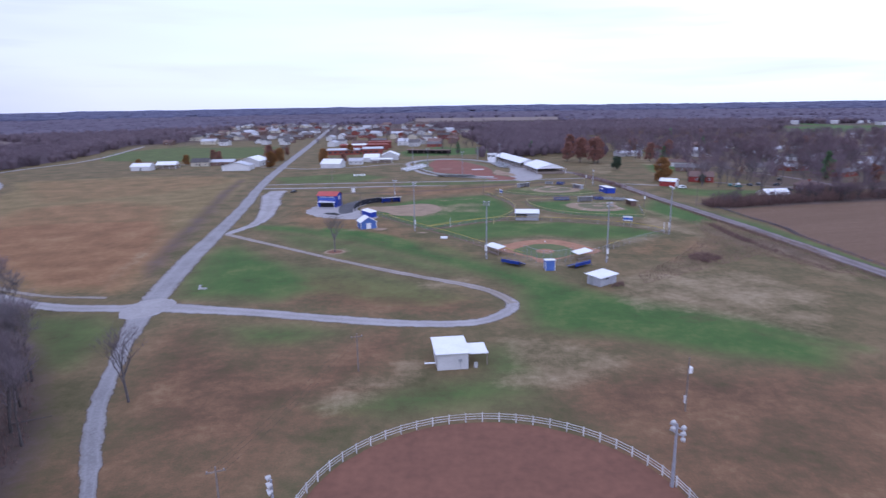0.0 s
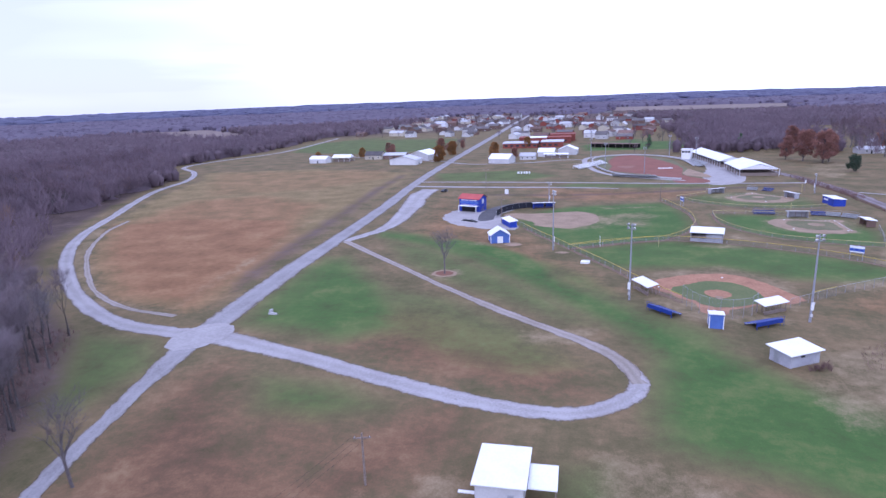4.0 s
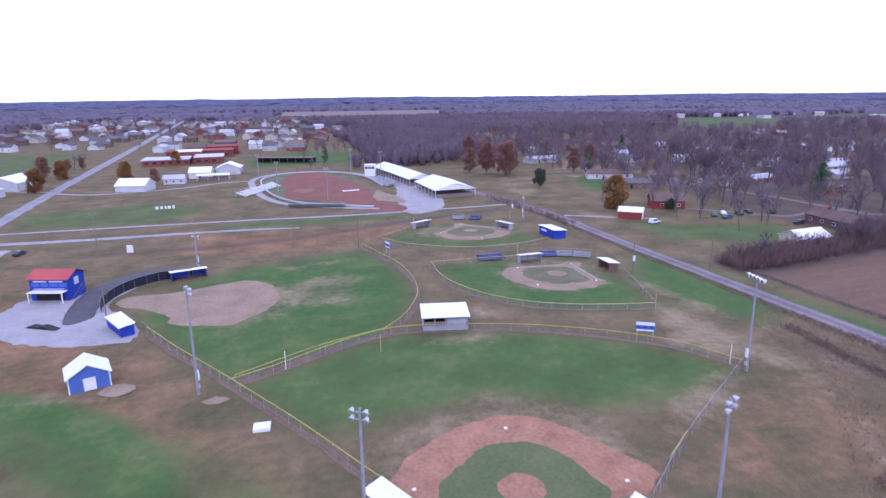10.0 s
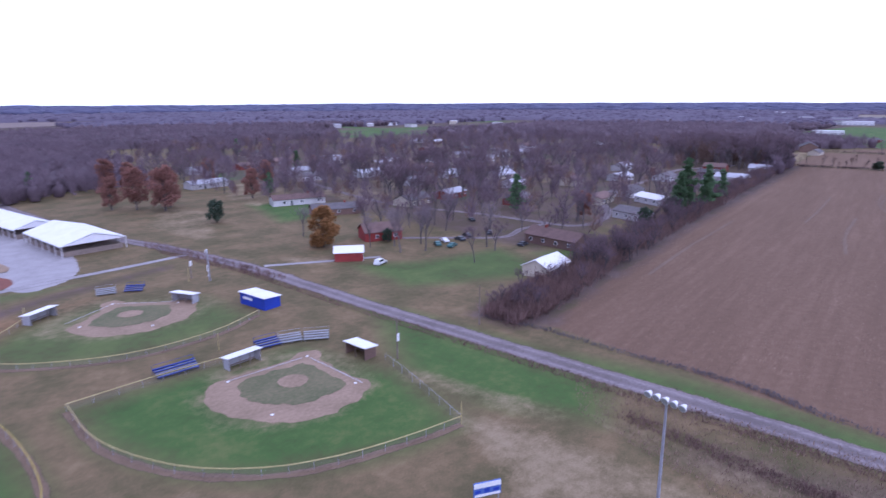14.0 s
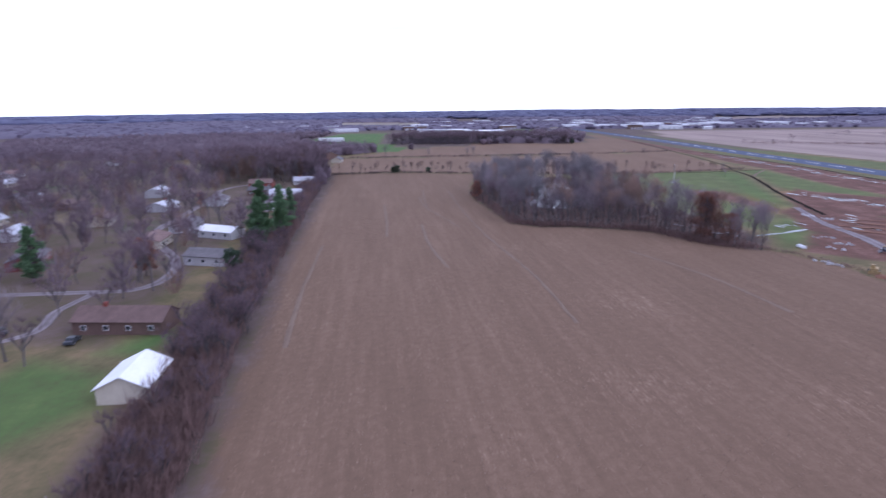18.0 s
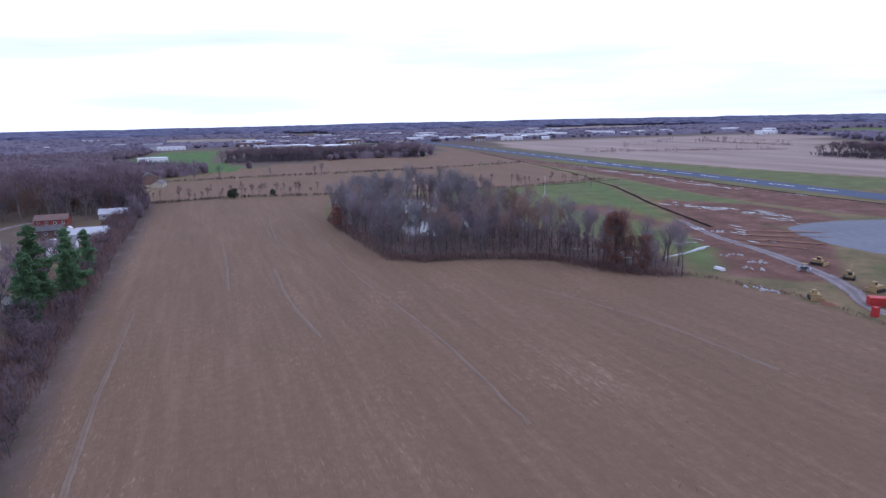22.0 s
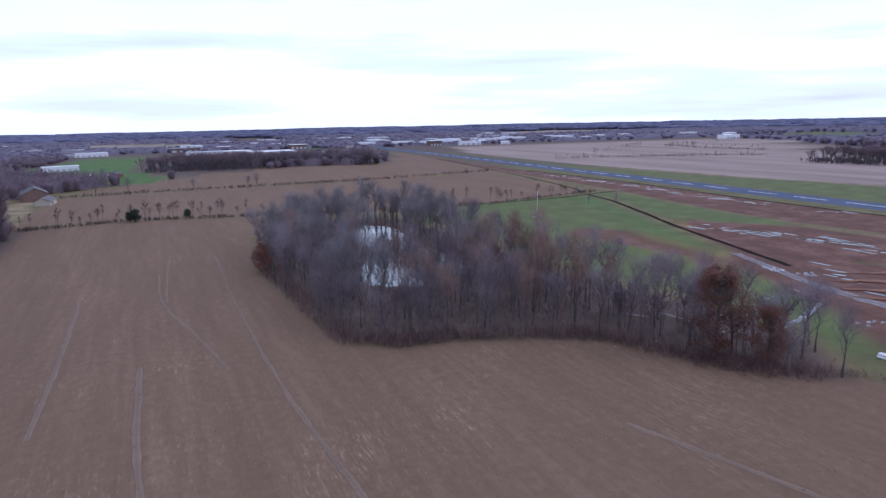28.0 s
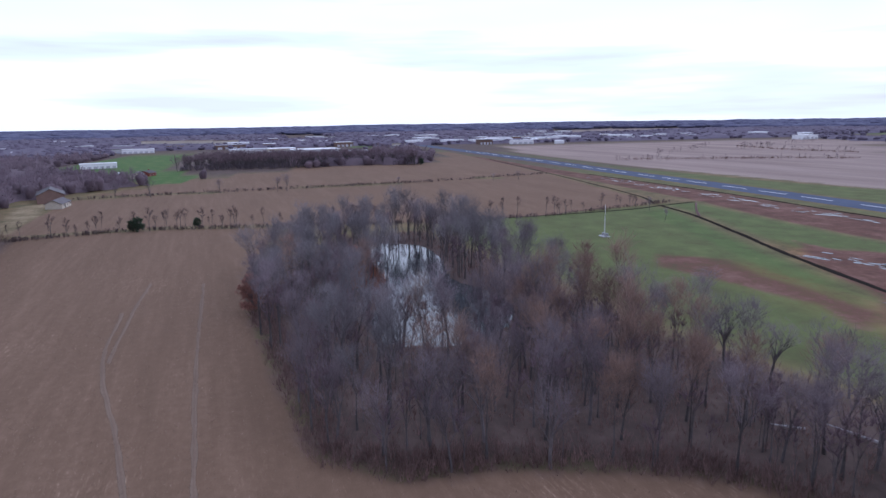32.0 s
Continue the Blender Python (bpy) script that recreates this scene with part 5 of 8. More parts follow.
# the shed of the outfield: white roof on open posts with a dark middle
field_shed = thing("field_shed", 35.4, 243.5, -7, "low block shed with a wide white roof in the outfield", "shed")
part("wall", Shape().box(-4.6, -3.2, 0, 4.6, -3.0, 1.1).box(-4.6, 3.0, 0, 4.6, 3.2, 2.7).box(-4.6, -3.0, 0, -4.4, 3.0, 2.7).box(4.4, -3.0, 0, 4.6, 3.0, 2.7), M_BLOCK, field_shed)
for px in (-4.5, -2.2, 0, 2.2, 4.5):
    part("post", Shape().box(px - 0.1, -3.2, 1.1, px + 0.1, -3.0, 2.9), M_BLOCK, field_shed)
for px in (-3.3, -1.1, 1.2, 3.3):
    part("shutter", Shape().box(px - 0.95, -3.12, 1.1, px + 0.95, -3.06, 2.5 if px > 0 else 1.9), M_BLOCK if px > 0 else M_WOOD, field_shed)
part("roof", Shape().prism([(-4.9, 0), (4.9, 0), (4.9, 0.15), (-4.9, 0.15)], -3.8, 3.8), M_WHITE, field_shed, "bright white sheet roof").matrix_basis = pose(0, 0, 3.1, 3)

# two-storey press building with a red roof
press = thing("press_building", -51.3, 283.4, -13, "blue two-storey press building with a red roof", "building")
for nm, dims in (("front_wall", (-4.6, -3.2, 0, 4.6, -3.0, 3.4)), ("front_band", (-4.6, -3.2, 4.3, 4.6, -3.0, 5.4)), ("back_wall", (-4.6, 3.0, 0, 4.6, 3.2, 5.4)), ("end_wall", (-4.6, -3.0, 0, -4.4, 3.0, 5.4)), ("end_wall", (4.4, -3.0, 0, 4.6, 3.0, 5.4))):
    part(nm, Shape().box(*dims), M_BLUE, press)
for px in (-4.45, -2.2, 0, 2.2, 4.45):
    part("window_post", Shape().box(px - 0.15, -3.19, 3.4, px + 0.15, -3.02, 4.3), M_BLUE, press)
for px in (-3.3, -1.1, 1.1, 3.3):
    part("shutter", Shape().box(px - 0.95, -3.13, 3.4, px + 0.95, -3.08, 4.3), M_SLATEBLUE, press)
part("sign_bar", Shape().box(-3.6, -3.27, 4.55, -0.4, -3.21, 4.85).box(0.2, -3.27, 4.55, 3.4, -3.21, 4.85), M_WHITEPAINT, press, "white writing over the upper windows")
part("sign_bar", Shape().box(-3.8, -3.27, 2.8, 3.6, -3.21, 3.0), M_SIDING, press, "white writing under the upper windows")
part("gable", Shape().prism([(-3.2, 5.4), (3.2, 5.4), (0, 6.7)], 4.4, 4.6), M_BLUE, press).matrix_basis = pose(0, 0, 0, 0, 0, -90)
part("gable", Shape().prism([(-3.2, 5.4), (3.2, 5.4), (0, 6.7)], 4.4, 4.6), M_BLUE, press).matrix_basis = pose(0, 0, 0, 0, 0, 90)
part("emblem", Shape().box(4.62, -0.8, 3.2, 4.68, 0.9, 5.0), M_SIDING, press, "pale painted emblem on the end wall")
for sy in (-1, 1):
    part("roof_slope", Shape().face((-5.1, 0, 6.75), (5.1, 0, 6.75), (5.1, sy * 3.8, 5.2), (-5.1, sy * 3.8, 5.2)).face((-5.1, 0, 6.9), (5.1, 0, 6.9), (5.1, sy * 3.8, 5.35), (-5.1, sy * 3.8, 5.35)).face((-5.1, sy * 3.8, 5.2), (5.1, sy * 3.8, 5.2), (5.1, sy * 3.8, 5.35), (-5.1, sy * 3.8, 5.35)), M_REDROOF, press)
part("porch_roof", Shape().prism([(-4.0, 2.5), (4.4, 2.5), (4.4, 2.62), (-4.0, 2.62)], -5.6, -3.2), M_WHITE, press, "white porch roof on posts")
for px in (-3.8, 4.2):
    part("porch_post", Shape().box(px - 0.1, -5.5, 0, px + 0.1, -5.3, 2.5), M_WHITEPAINT, press)
# no opening in the wall: the porch doorway's darkness is a painted slab
part("doorway_shade", Shape().box(-3.4, -3.26, 0.02, 3.4, -3.2, 2.2), M_DARK, press)
part("railing", Shape().rod((4.7, -3, 0), (4.7, 2.5, 3.0), 0.06, n=4).rod((5.6, -3, 0), (5.6, 2.5, 3.0), 0.06, n=4).rod((5.6, -3, 1), (5.6, 2.5, 4.0), 0.04, n=4), M_WOOD, press, "outside stair along the end wall")

storage = gable_house("storage_shed", -28.1, 230.9, 5.2, 6.0, 2.7, 1.8, 112, M_SLATEBLUE, M_WHITE, "faded blue gabled shed with a white roof and corner trim", "shed", windows=0, door=False)
for sx in (-1, 1):
    for sy in (-1, 1):
        part("corner_trim", Shape().box(sx * 2.6 - 0.1, sy * 3.0 - 0.1, 0, sx * 2.6 + 0.1, sy * 3.0 + 0.1, 2.66), M_WHITEPAINT, storage, "white corner board")
    for sy in (-1, 1):
        part("gable_trim", Shape().rod((sx * 2.66, sy * 3.1, 2.62), (sx * 2.66, 0, 4.46), 0.1, n=4), M_WHITEPAINT, storage, "white gable board")
part("door", Shape().box(-2.68, -0.9, 0.02, -2.6, 0.9, 2.2), M_WHITEPAINT, storage, "pale double door")
patch("sandpile", [(-25.6, 226.5), (-22.5, 224.6), (-19.8, 227), (-22, 229.4), (-24.6, 229)], M_SAND, "low spill of pale sand beside the blue shed", "sand", z=0.12, ragged=0.3, kind="")
solid("slab", Shape().box(0.2, 208.8, 0, 2.6, 210.8, 0.5), M_WHITEPAINT, "white slab lying in the grass", "slab")
solid("rubble_pile", Shape().prism([(-4, 0), (-2.6, 0.5), (-1, 0.35), (0.6, 0.7), (2, 0.4), (3.6, 0.1), (4, 0)], -0.8, 0.8), M_DARK, "dark low heap on the gravel lot", "heap").matrix_world = pose(-46.5, 261, 0, 0, 0, -25)
patch("dead_grass_ring", [(-34.1 + 3.3 * math.cos(k), 192 + 3.3 * math.sin(k)) for k in np.linspace(0, math.tau, 13)[:-1]], M_SAND, "ring of pale dead grass round a lone tree", "ground", z=0.02, ragged=0.5, step=0.6)
patch("mulch", [(-34.1 + 2.3 * math.cos(k), 192 + 2.3 * math.sin(k)) for k in np.linspace(0, math.tau, 13)[:-1]], M_RING, "brown mulch round the foot of a lone tree", "ground", z=0.05, ragged=0.4, step=0.6)
patch("dirt_patch", [(-8.6, 220), (-6, 219), (-4.4, 220.2), (-6.6, 221.4)], M_SAND, "worn pale patch beside the fence", "ground", z=0.02)

# poles of the ball park
for x, y, h, turn in ((14, 180, 17.8, 150), (48.9, 173.6, 18.0, 210), (-9.4, 222.7, 18.2, -60)):
    flood_pole(x, y, h, turn + 180, lamps=4)
for x, y, h, turn in ((86.4, 341.6, 8.5, 60), (-22, 298, 10, -20)):
    flood_pole(x, y, h, turn + 180, "slim grey floodlight pole with three lamps", 3)
row_pole = flood_pole(81.0, 210.4, 16.9, -95, "tall grey pole with a row of five white floodlights", 0)
part("lamp_bar", Shape().box(-2.25, -0.08, 16.3, 2.25, 0.08, 16.46), M_STEEL, row_pole)
for i in range(5):
    lamp = part("lamp", Shape().rod((-2.0 + i, 0.15, 16.78), (-2.0 + i, -0.45, 16.6), 0.18, 0.44, 10), M_WHITEPAINT, row_pole, "white floodlight reflector")
    part("lens", Shape().rod((-2.0 + i, -0.45, 16.6), (-2.0 + i, -0.48, 16.59), 0.38, 0.38, 10), M_STEEL, lamp)
flood_pole(28.2, 66.3, 8.6, 120, "grey floodlight pole beside the riding ring", 5, box=False)
flood_pole(-18.1, 56.5, 8.6, -70, "grey floodlight pole beside the riding ring", 5, box=False)
yard_pole = utility_pole(37.2, 85, 8.8, 10, "wooden pole carrying a pale transformer can", False)
part("transformer", Shape().rod((0.3, 0, 6.3), (0.3, 0, 7.3), 0.32, n=8), M_WHITEPAINT, yard_pole)
part("meter_box", Shape().box(-0.3, -0.15, 1.4, -0.12, 0.15, 2.6), M_SIDING, yard_pole)
for x, y, h in ((-15, 101.3, 7.2), (114.6, 268.8, 8.8), (-58.5, 334, 11.4), (-34, 260.5, 9.2), (22.7, 313.4, 9), (90.7, 267.2, 8.3), (83.6, 347, 7)):
    meter = utility_pole(x, y, h, 20, arm=x < 0)
    if x > 80 and x < 100:
        part("control_box", Shape().box(-0.3, -0.35, 3.6, 0.3, -0.12, 5.0), M_WHITEPAINT, meter)
for dx in (-0.9, 0.0, 0.9):
    run = [(-15 + dx + (-21.6 + 15) * u * 1.6, 101.3 + (76.0 - 101.3) * u * 1.6, 6.9 - 3.2 * u * (1 - u)) for u in np.linspace(0, 1, 13)]
    solid("power_line", Shape().tube(run, 0.013, 4), M_DARK, "thin sagging overhead wire from a wooden pole", "wire", "overhead wires")
utility_pole(-15 + (-21.6 + 15) * 1.6, 101.3 + (76.0 - 101.3) * 1.6, 7.4, 20)
for x, y in ((21, 232.5), (4, 228.9), (80.2, 213.6), (82.6, 242.2), (44, 338), (68.1, 293.9), (82, 344.5)):
    tagged(new("foul_pole", Shape().rod((x, y, 0), (x, y, 3.6), 0.07, n=6).mesh("foul_pole", M_WHITEPAINT if y < 230 else M_PALECAP)), "slim upright pole at the fence", "pole", "foul poles")


def scoreboard(x, y, w, h, z, turn, label):
    t = thing("scoreboard", x, y, turn, label, "scoreboard", "scoreboards")
    part("panel", Shape().box(-w / 2, -0.12, z, w / 2, 0.12, z + h), M_SLATEBLUE, t, "blue score panel")
    part("header_board", Shape().box(-w / 2, -0.17, z + h * 0.66, w / 2, -0.12, z + h), M_WHITEPAINT, t, "white header board")
    for i in range(3):
        part("display", Shape().box(-w / 2 + 0.15 + i * w / 3, -0.16, z + h * 0.3, -w / 2 + w / 3 - 0.3 + i * w / 3, -0.12, z + h * (0.5 + 0.08 * (i % 2))), M_BLUE, t, "dark blue score window")
    part("footer_board", Shape().box(-w / 2 + 0.1, -0.16, z + 0.06, w / 2 - 0.1, -0.12, z + h * 0.2), M_WHITEPAINT, t, "pale lower board")
    for sx in (-1, 1):
        part("post", Shape().box(sx * w * 0.42 - 0.07, -0.07, 0, sx * w * 0.42 + 0.07, 0.07, z), M_STEEL, t)


scoreboard(71, 226.3, 3.4, 1.8, 2.0, -25, "blue scoreboard with a white header on two posts")
scoreboard(30.8, 303.4, 3.0, 1.8, 2.0, -70, "small blue scoreboard on posts")

# the white fence of the riding ring
ring = thing("ring_fence", 0, 0, 0, "white board fence round the riding ring", "fence")
for i in range(60):
    a = i * math.tau / 60
    x, y = 5.9 + 24.0 * math.cos(a), 58.9 + 24.0 * math.sin(a)
    part("post", Shape().box(x - 0.08, y - 0.08, 0, x + 0.08, y + 0.08, 1.45), M_SIDING, ring)
    x1, y1 = 5.9 + 24.0 * math.cos(a + math.tau / 60), 58.9 + 24.0 * math.sin(a + math.tau / 60)
    for z in (0.5, 0.9, 1.3):
        part("rail", Shape().rod((x, y, z), (x1, y1, z), 0.042, n=4), M_SIDING, ring)

# the white shed beside the ring
near = thing("ring_shed", 1.5, 105.4, 6, "white shed with a bright white roof and open side porch", "shed")
part("wall", Shape().box(-2.8, -4.2, 0, 2.8, -4.05, 3.1).box(-2.8, 4.05, 0, 2.8, 4.2, 2.7).box(-2.8, -4.05, 0, -2.65, 4.05, 2.8).box(2.65, -4.05, 0, 2.8, 4.05, 2.8), M_SIDING, near)
part("roof", Shape().prism([(-3.2, 0), (3.2, 0), (3.2, 0.14), (-3.2, 0.14)], -4.6, 4.6), M_WHITE, near, "bright white sheet roof").matrix_basis = pose(0, 0, 2.96, -2)
part("porch_roof", Shape().box(3.2, -3.2, 2.35, 6.6, 1.8, 2.47), M_WHITE, near)
for px, py in ((6.4, -3.1), (6.4, 1.7)):
    part("porch_post", Shape().box(px - 0.07, py - 0.07, 0, px + 0.07, py + 0.07, 2.35), M_WOOD, near)
part("side_shelf", Shape().box(-5.0, -3.2, 0.95, -3.0, -2.7, 1.05), M_WHITEPAINT, near)
part("hatch", Shape().box(1.0, -4.27, 1.5, 1.7, -4.2, 2.0), M_STEEL, near)
part("pipe", Shape().rod((1.35, -4.26, 0), (1.35, -4.26, 1.5), 0.04, n=5), M_STEEL, near)
solid("barrel", Shape().rod((6.1, 102.2, 0), (6.1, 102.2, 0.9), 0.36, n=10), M_CONCRETE, "pale round barrel beside the porch", "barrel")
solid("trough", Shape().box(-63.3, 152.8, 0, -61.2, 153.2, 0.4).box(-63.3, 153.2, 0, -62.9, 154.2, 0.9), M_CONCRETE, "pale L-shaped trough lying in the grass", "trough")


# ---- the arena, the long white sheds, the town ----
M_ARENAPALE = mat("arena_worn_dirt", (0.27, 0.15, 0.115), (0.19, 0.095, 0.07), 0.06, 0.95, fine=0.5)
patch("arena_floor", [(-18.0, 483.0), (-13.0, 501.0), (-4.0, 508.0), (11.0, 508.0), (26.0, 490.0), (34.0, 470.0), (40.0, 428.0), (51.0, 403.0), (47.0, 381.0), (32.0, 370.0), (24.0, 384.0), (19.0, 399.0), (-4.0, 417.0), (-12.0, 438.0)], M_DULLLAWN, "worn grass inside the arena", "arena", z=0.014)
patch("arena_track", [(-2.0, 506.0), (11.0, 506.0), (21.0, 486.0), (32.0, 456.0), (37.0, 429.0), (36.0, 400.0), (47.0, 382.0), (45.0, 371.0), (32.0, 370.0), (28.0, 386.0), (20.0, 400.0), (9.0, 408.0), (-4.0, 420.0), (-4.0, 441.0), (-8.0, 472.0)], M_ARENA, "broad red dirt strip inside the arena", "arena", z=0.06)
patch("arena_sand", [(-0.0, 440.0), (3.0, 441.0), (9.0, 444.0), (9.0, 433.0), (3.0, 431.0)], M_ARENAPALE, "pale scraped dirt in the arena", "arena", z=0.09, ragged=1.5)
patch("arena_sand", [(40.0, 427.0), (44.0, 416.0), (49.0, 399.0), (48.0, 390.0), (41.0, 394.0), (37.0, 399.0), (37.0, 413.0)], M_SAND, "straw-coloured dry bank at the end of the arena", "arena", z=0.16, ragged=1.0)
blocks = thing("marker_row", 0, 0, 0, "row of small white blocks lying in the arena", "markers")
for i in range(5):
    bx, by = 24.1 + (30.5 - 24.1) * i / 4, 428.6 + (430.0 - 428.6) * i / 4
    part("block", Shape().box(bx - 0.9, by - 0.5, 0.06, bx + 0.9, by + 0.5, 0.55), M_WHITEPAINT, blocks)
ribbon("concourse", [(36, 378), (14, 388), (-4, 402), (-16, 430), (-24, 474), (-21, 496), (-8, 511), (14, 514), (32, 500), (42, 478), (48, 440)], 3.6, M_GRAVEL, "pale grey walk round the arena", "pavement", z=0.05, ragged=0.2)
wall = thing("arena_barrier", 0, 0, 0, "white low barrier wall round the arena", "barrier")
oline = smooth_line([(34, 381), (14, 391), (-1, 405), (-12, 432), (-19, 474), (-16, 492), (-6, 505), (13, 508), (29, 495), (39, 475), (44, 440)], 5)
for (x0, y0), (x1, y1) in zip(oline, oline[1:]):
    part("panel", Shape().rod((x0, y0, 0.6), (x1, y1, 0.6), 0.5, n=4), M_CONCRETE, wall)
for i, (x, y, turn, w, rows, m) in enumerate(((-15, 440, 66, 36, 7, M_WHITEPAINT), (11, 390.5, 166, 24, 6, M_STEEL), (43, 452, -78, 30, 8, M_STEEL))):
    bleachers(x, y, w, rows, turn, m, "long pale grandstand facing the arena" if m is M_WHITEPAINT else "long grey bleachers facing the arena", "arena stands")
tower = thing("judges_tower", 42, 484, -15, "white two-storey judges' tower beside the arena", "tower")
part("wall", Shape().box(-3, -2.5, 0, 3, 2.5, 6.5), M_WHITEPAINT, tower)
part("roof", Shape().box(-3.4, -2.9, 6.5, 3.4, 2.9, 6.75), M_WHITE, tower)
for px in (-1.9, 0, 1.9):
    part("window", Shape().box(px - 0.75, -2.56, 4.3, px + 0.75, -2.5, 5.5), M_GLASS, tower)
for x, y in ((-20.4, 480), (-8, 437), (15.5, 406), (31.5, 500), (47, 475)):
    flood_pole(x, y, 15, 0, "tall pale lamp pole beside the arena", 4, "arena lamp poles", box=False)
letters = thing("sign_board", -52, 399, 8, "low row of white sign boards standing in the meadow", "sign")
for px, w in ((-3.2, 1.2), (-1.4, 1.0), (0.2, 0.8), (1.6, 1.2), (3.2, 0.9)):
    part("panel", Shape().box(px - w / 2, -0.1, 0.5, px + w / 2, 0.1, 1.7), M_WHITEPAINT, letters)
    part("post", Shape().box(px - 0.06, -0.06, 0, px + 0.06, 0.06, 0.5), M_WOOD, letters)
gate_sign = thing("sign_board", -45.5, 322, -10, "upright white board on two posts beside the track", "sign")
part("panel", Shape().box(-0.9, -0.08, 0.7, 0.9, 0.08, 3.0), M_WHITEPAINT, gate_sign)
for px in (-0.7, 0.7):
    part("post", Shape().box(px - 0.07, -0.07, 0, px + 0.07, 0.07, 0.7), M_WOOD, gate_sign)



def open_shed(x, y, w, d, h, rise, turn, label):
    """A long pavilion: gabled white roof over rows of posts and a low dark inside."""
    t = thing("livestock_shed", x, y, turn, label, "pavilion", "white pavilions")
    a, b = w / 2, d / 2
    for sy in (-1, 1):
        part("roof_slope", Shape().face((-a, 0, h + rise), (a, 0, h + rise), (a, sy * b, h), (-a, sy * b, h)).face((-a, 0, h + rise - 0.2), (a, 0, h + rise - 0.2), (a, sy * b, h - 0.2), (-a, sy * b, h - 0.2)), M_WHITE, t)
        for i in range(int(w / 5) + 1):
            px = -a + 0.4 + (w - 0.8) * i / int(w / 5)
            part("post", Shape().box(px - 0.14, sy * (b - 0.4) - 0.14, 0, px + 0.14, sy * (b - 0.4) + 0.14, h), M_SIDING, t)
    for sx in (-1, 1):
        part("gable", Shape().face((sx * (a - 0.1), -b + 0.3, h), (sx * (a - 0.1), b - 0.3, h), (sx * (a - 0.1), 0, h + rise - 0.25)), M_WHITEPAINT, t)
    part("stall_block", Shape().box(-a + 1, -b + 1.2, 0, a - 1, b - 1.2, 1.5), M_WOOD, t, "dark board stalls under the roof")
    return t


open_shed(71, 414, 34, 20, 3.6, 2.9, 97, "wide white-roofed open pavilion beside the gravel yard")
open_shed(58.5, 470, 66, 15, 3.6, 2.4, 101, "long white-roofed livestock barn behind the arena")
gable_house("barn", -79.5, 462, 15, 12, 3.2, 3.0, -12, M_SIDING, M_WHITE, "white barn with a curved pale roof", "barn", windows=0, door=False)
gable_house("barn", -65, 483, 11, 6, 3, 1.8, 0, M_SIDING, M_ROOFGREY, "small white shed with dark doorways", "barn", windows=3, door=False)
gable_house("barn", -55, 507, 12, 12, 3.4, 2.6, 0, M_SIDING, M_WHITE, "white metal barn with a bright roof", "barn", windows=0)
gable_house("barn", -41, 521, 14, 14, 4, 2.8, 90, M_SIDING, M_WHITE, "white metal barn with a bright roof", "barn", windows=0)
open_shed(-46, 492, 18, 6, 3, 0.8, 0, "low white lean-to between barns")
gable_house("barn", -222, 461, 14, 9, 3.2, 2.0, 0, M_SIDING, M_WHITE, "white shed standing in the pale grass", "barn", windows=0)
open_shed(-208, 472, 15, 10, 3.2, 2.2, 5, "open shed with a white roof")
gable_house("barn", -188, 488, 14, 9, 3.4, 2.6, 0, M_CREAM, M_SHINGLE, "grey-roofed barn with pale walls", "barn", windows=2)
gable_house("barn", -148, 453, 13, 20, 3.6, 2.6, 90, M_SIDING, M_ROOFGREY, "white metal barn with a pale roof", "barn", windows=0)
gable_house("barn", -146, 486, 20, 16, 4.2, 3, 85, M_SIDING, M_WHITE, "long white barn beside the road", "barn", windows=0)
gable_house("barn", -172, 492, 18, 10, 3, 1.6, 5, M_BROWNWALL, M_ROOFGREY, "low grey barn beside the white sheds", "barn", windows=2)

# red brick school with flat roofs
school = thing("school", -82, 612, 6, "red brick school with flat grey and red roofs", "school")
for x0, y0, x1, y1, h, rm in ((-26, -36, 4, -14, 4, M_ROOFGREY), (7, -32, 26, -8, 4.5, M_ROOFGREY), (-16, 14, 32, 36, 5, M_REDROOF), (12, 38, 36, 62, 6, M_REDROOF), (-8, -6, 10, 12, 6.5, M_WHITE)):
    wing = part("wall", Shape().box(x0, y0, 0, x1, y1, h), M_BRICK, school)
    part("roof", Shape().box(x0 - 0.5, y0 - 0.5, h, x1 + 0.5, y1 + 0.5, h + 0.5), M_BRICK if rm is M_REDROOF else rm, wing)
    for i in range(int((x1 - x0) / 5)):
        part("window", Shape().box(x0 + 1.5 + i * 5, y0 - 0.1, 1.4, x0 + 4.3 + i * 5, y0 + 0.02, 3.0), M_GLASS, wing)
grand = thing("dark_stand", -10, 574, -16, "long low dark shed with an open front", "shed")
part("roof", Shape().box(-21, -4, 3.4, 21, 4, 3.7), M_BROWNSHINGLE, grand)
part("back_wall", Shape().box(-21, 3.4, 0, 21, 3.7, 3.4), M_DARK, grand)
for i in range(8):
    part("post", Shape().box(-20.8 + i * 5.9, -3.8, 0, -20.5 + i * 5.9, -3.5, 3.4), M_WOOD, grand)

rng = random.Random(4)
WALLS = [M_SIDING, M_CREAM, M_BROWNWALL, M_BRICK, M_SIDING]
ROOFS = [M_SHINGLE, M_ROOFGREY, M_SHINGLE, M_ROOFGREY, M_BROWNSHINGLE]
HOUSE_WORDS = {M_SIDING: "white-sided", M_CREAM: "cream-sided", M_BROWNWALL: "brown brick", M_BRICK: "red brick"}
ROOF_WORDS = {M_SHINGLE: "grey shingle roof", M_BROWNSHINGLE: "brown shingle roof", M_ROOFGREY: "pale metal roof"}
HOUSES = []


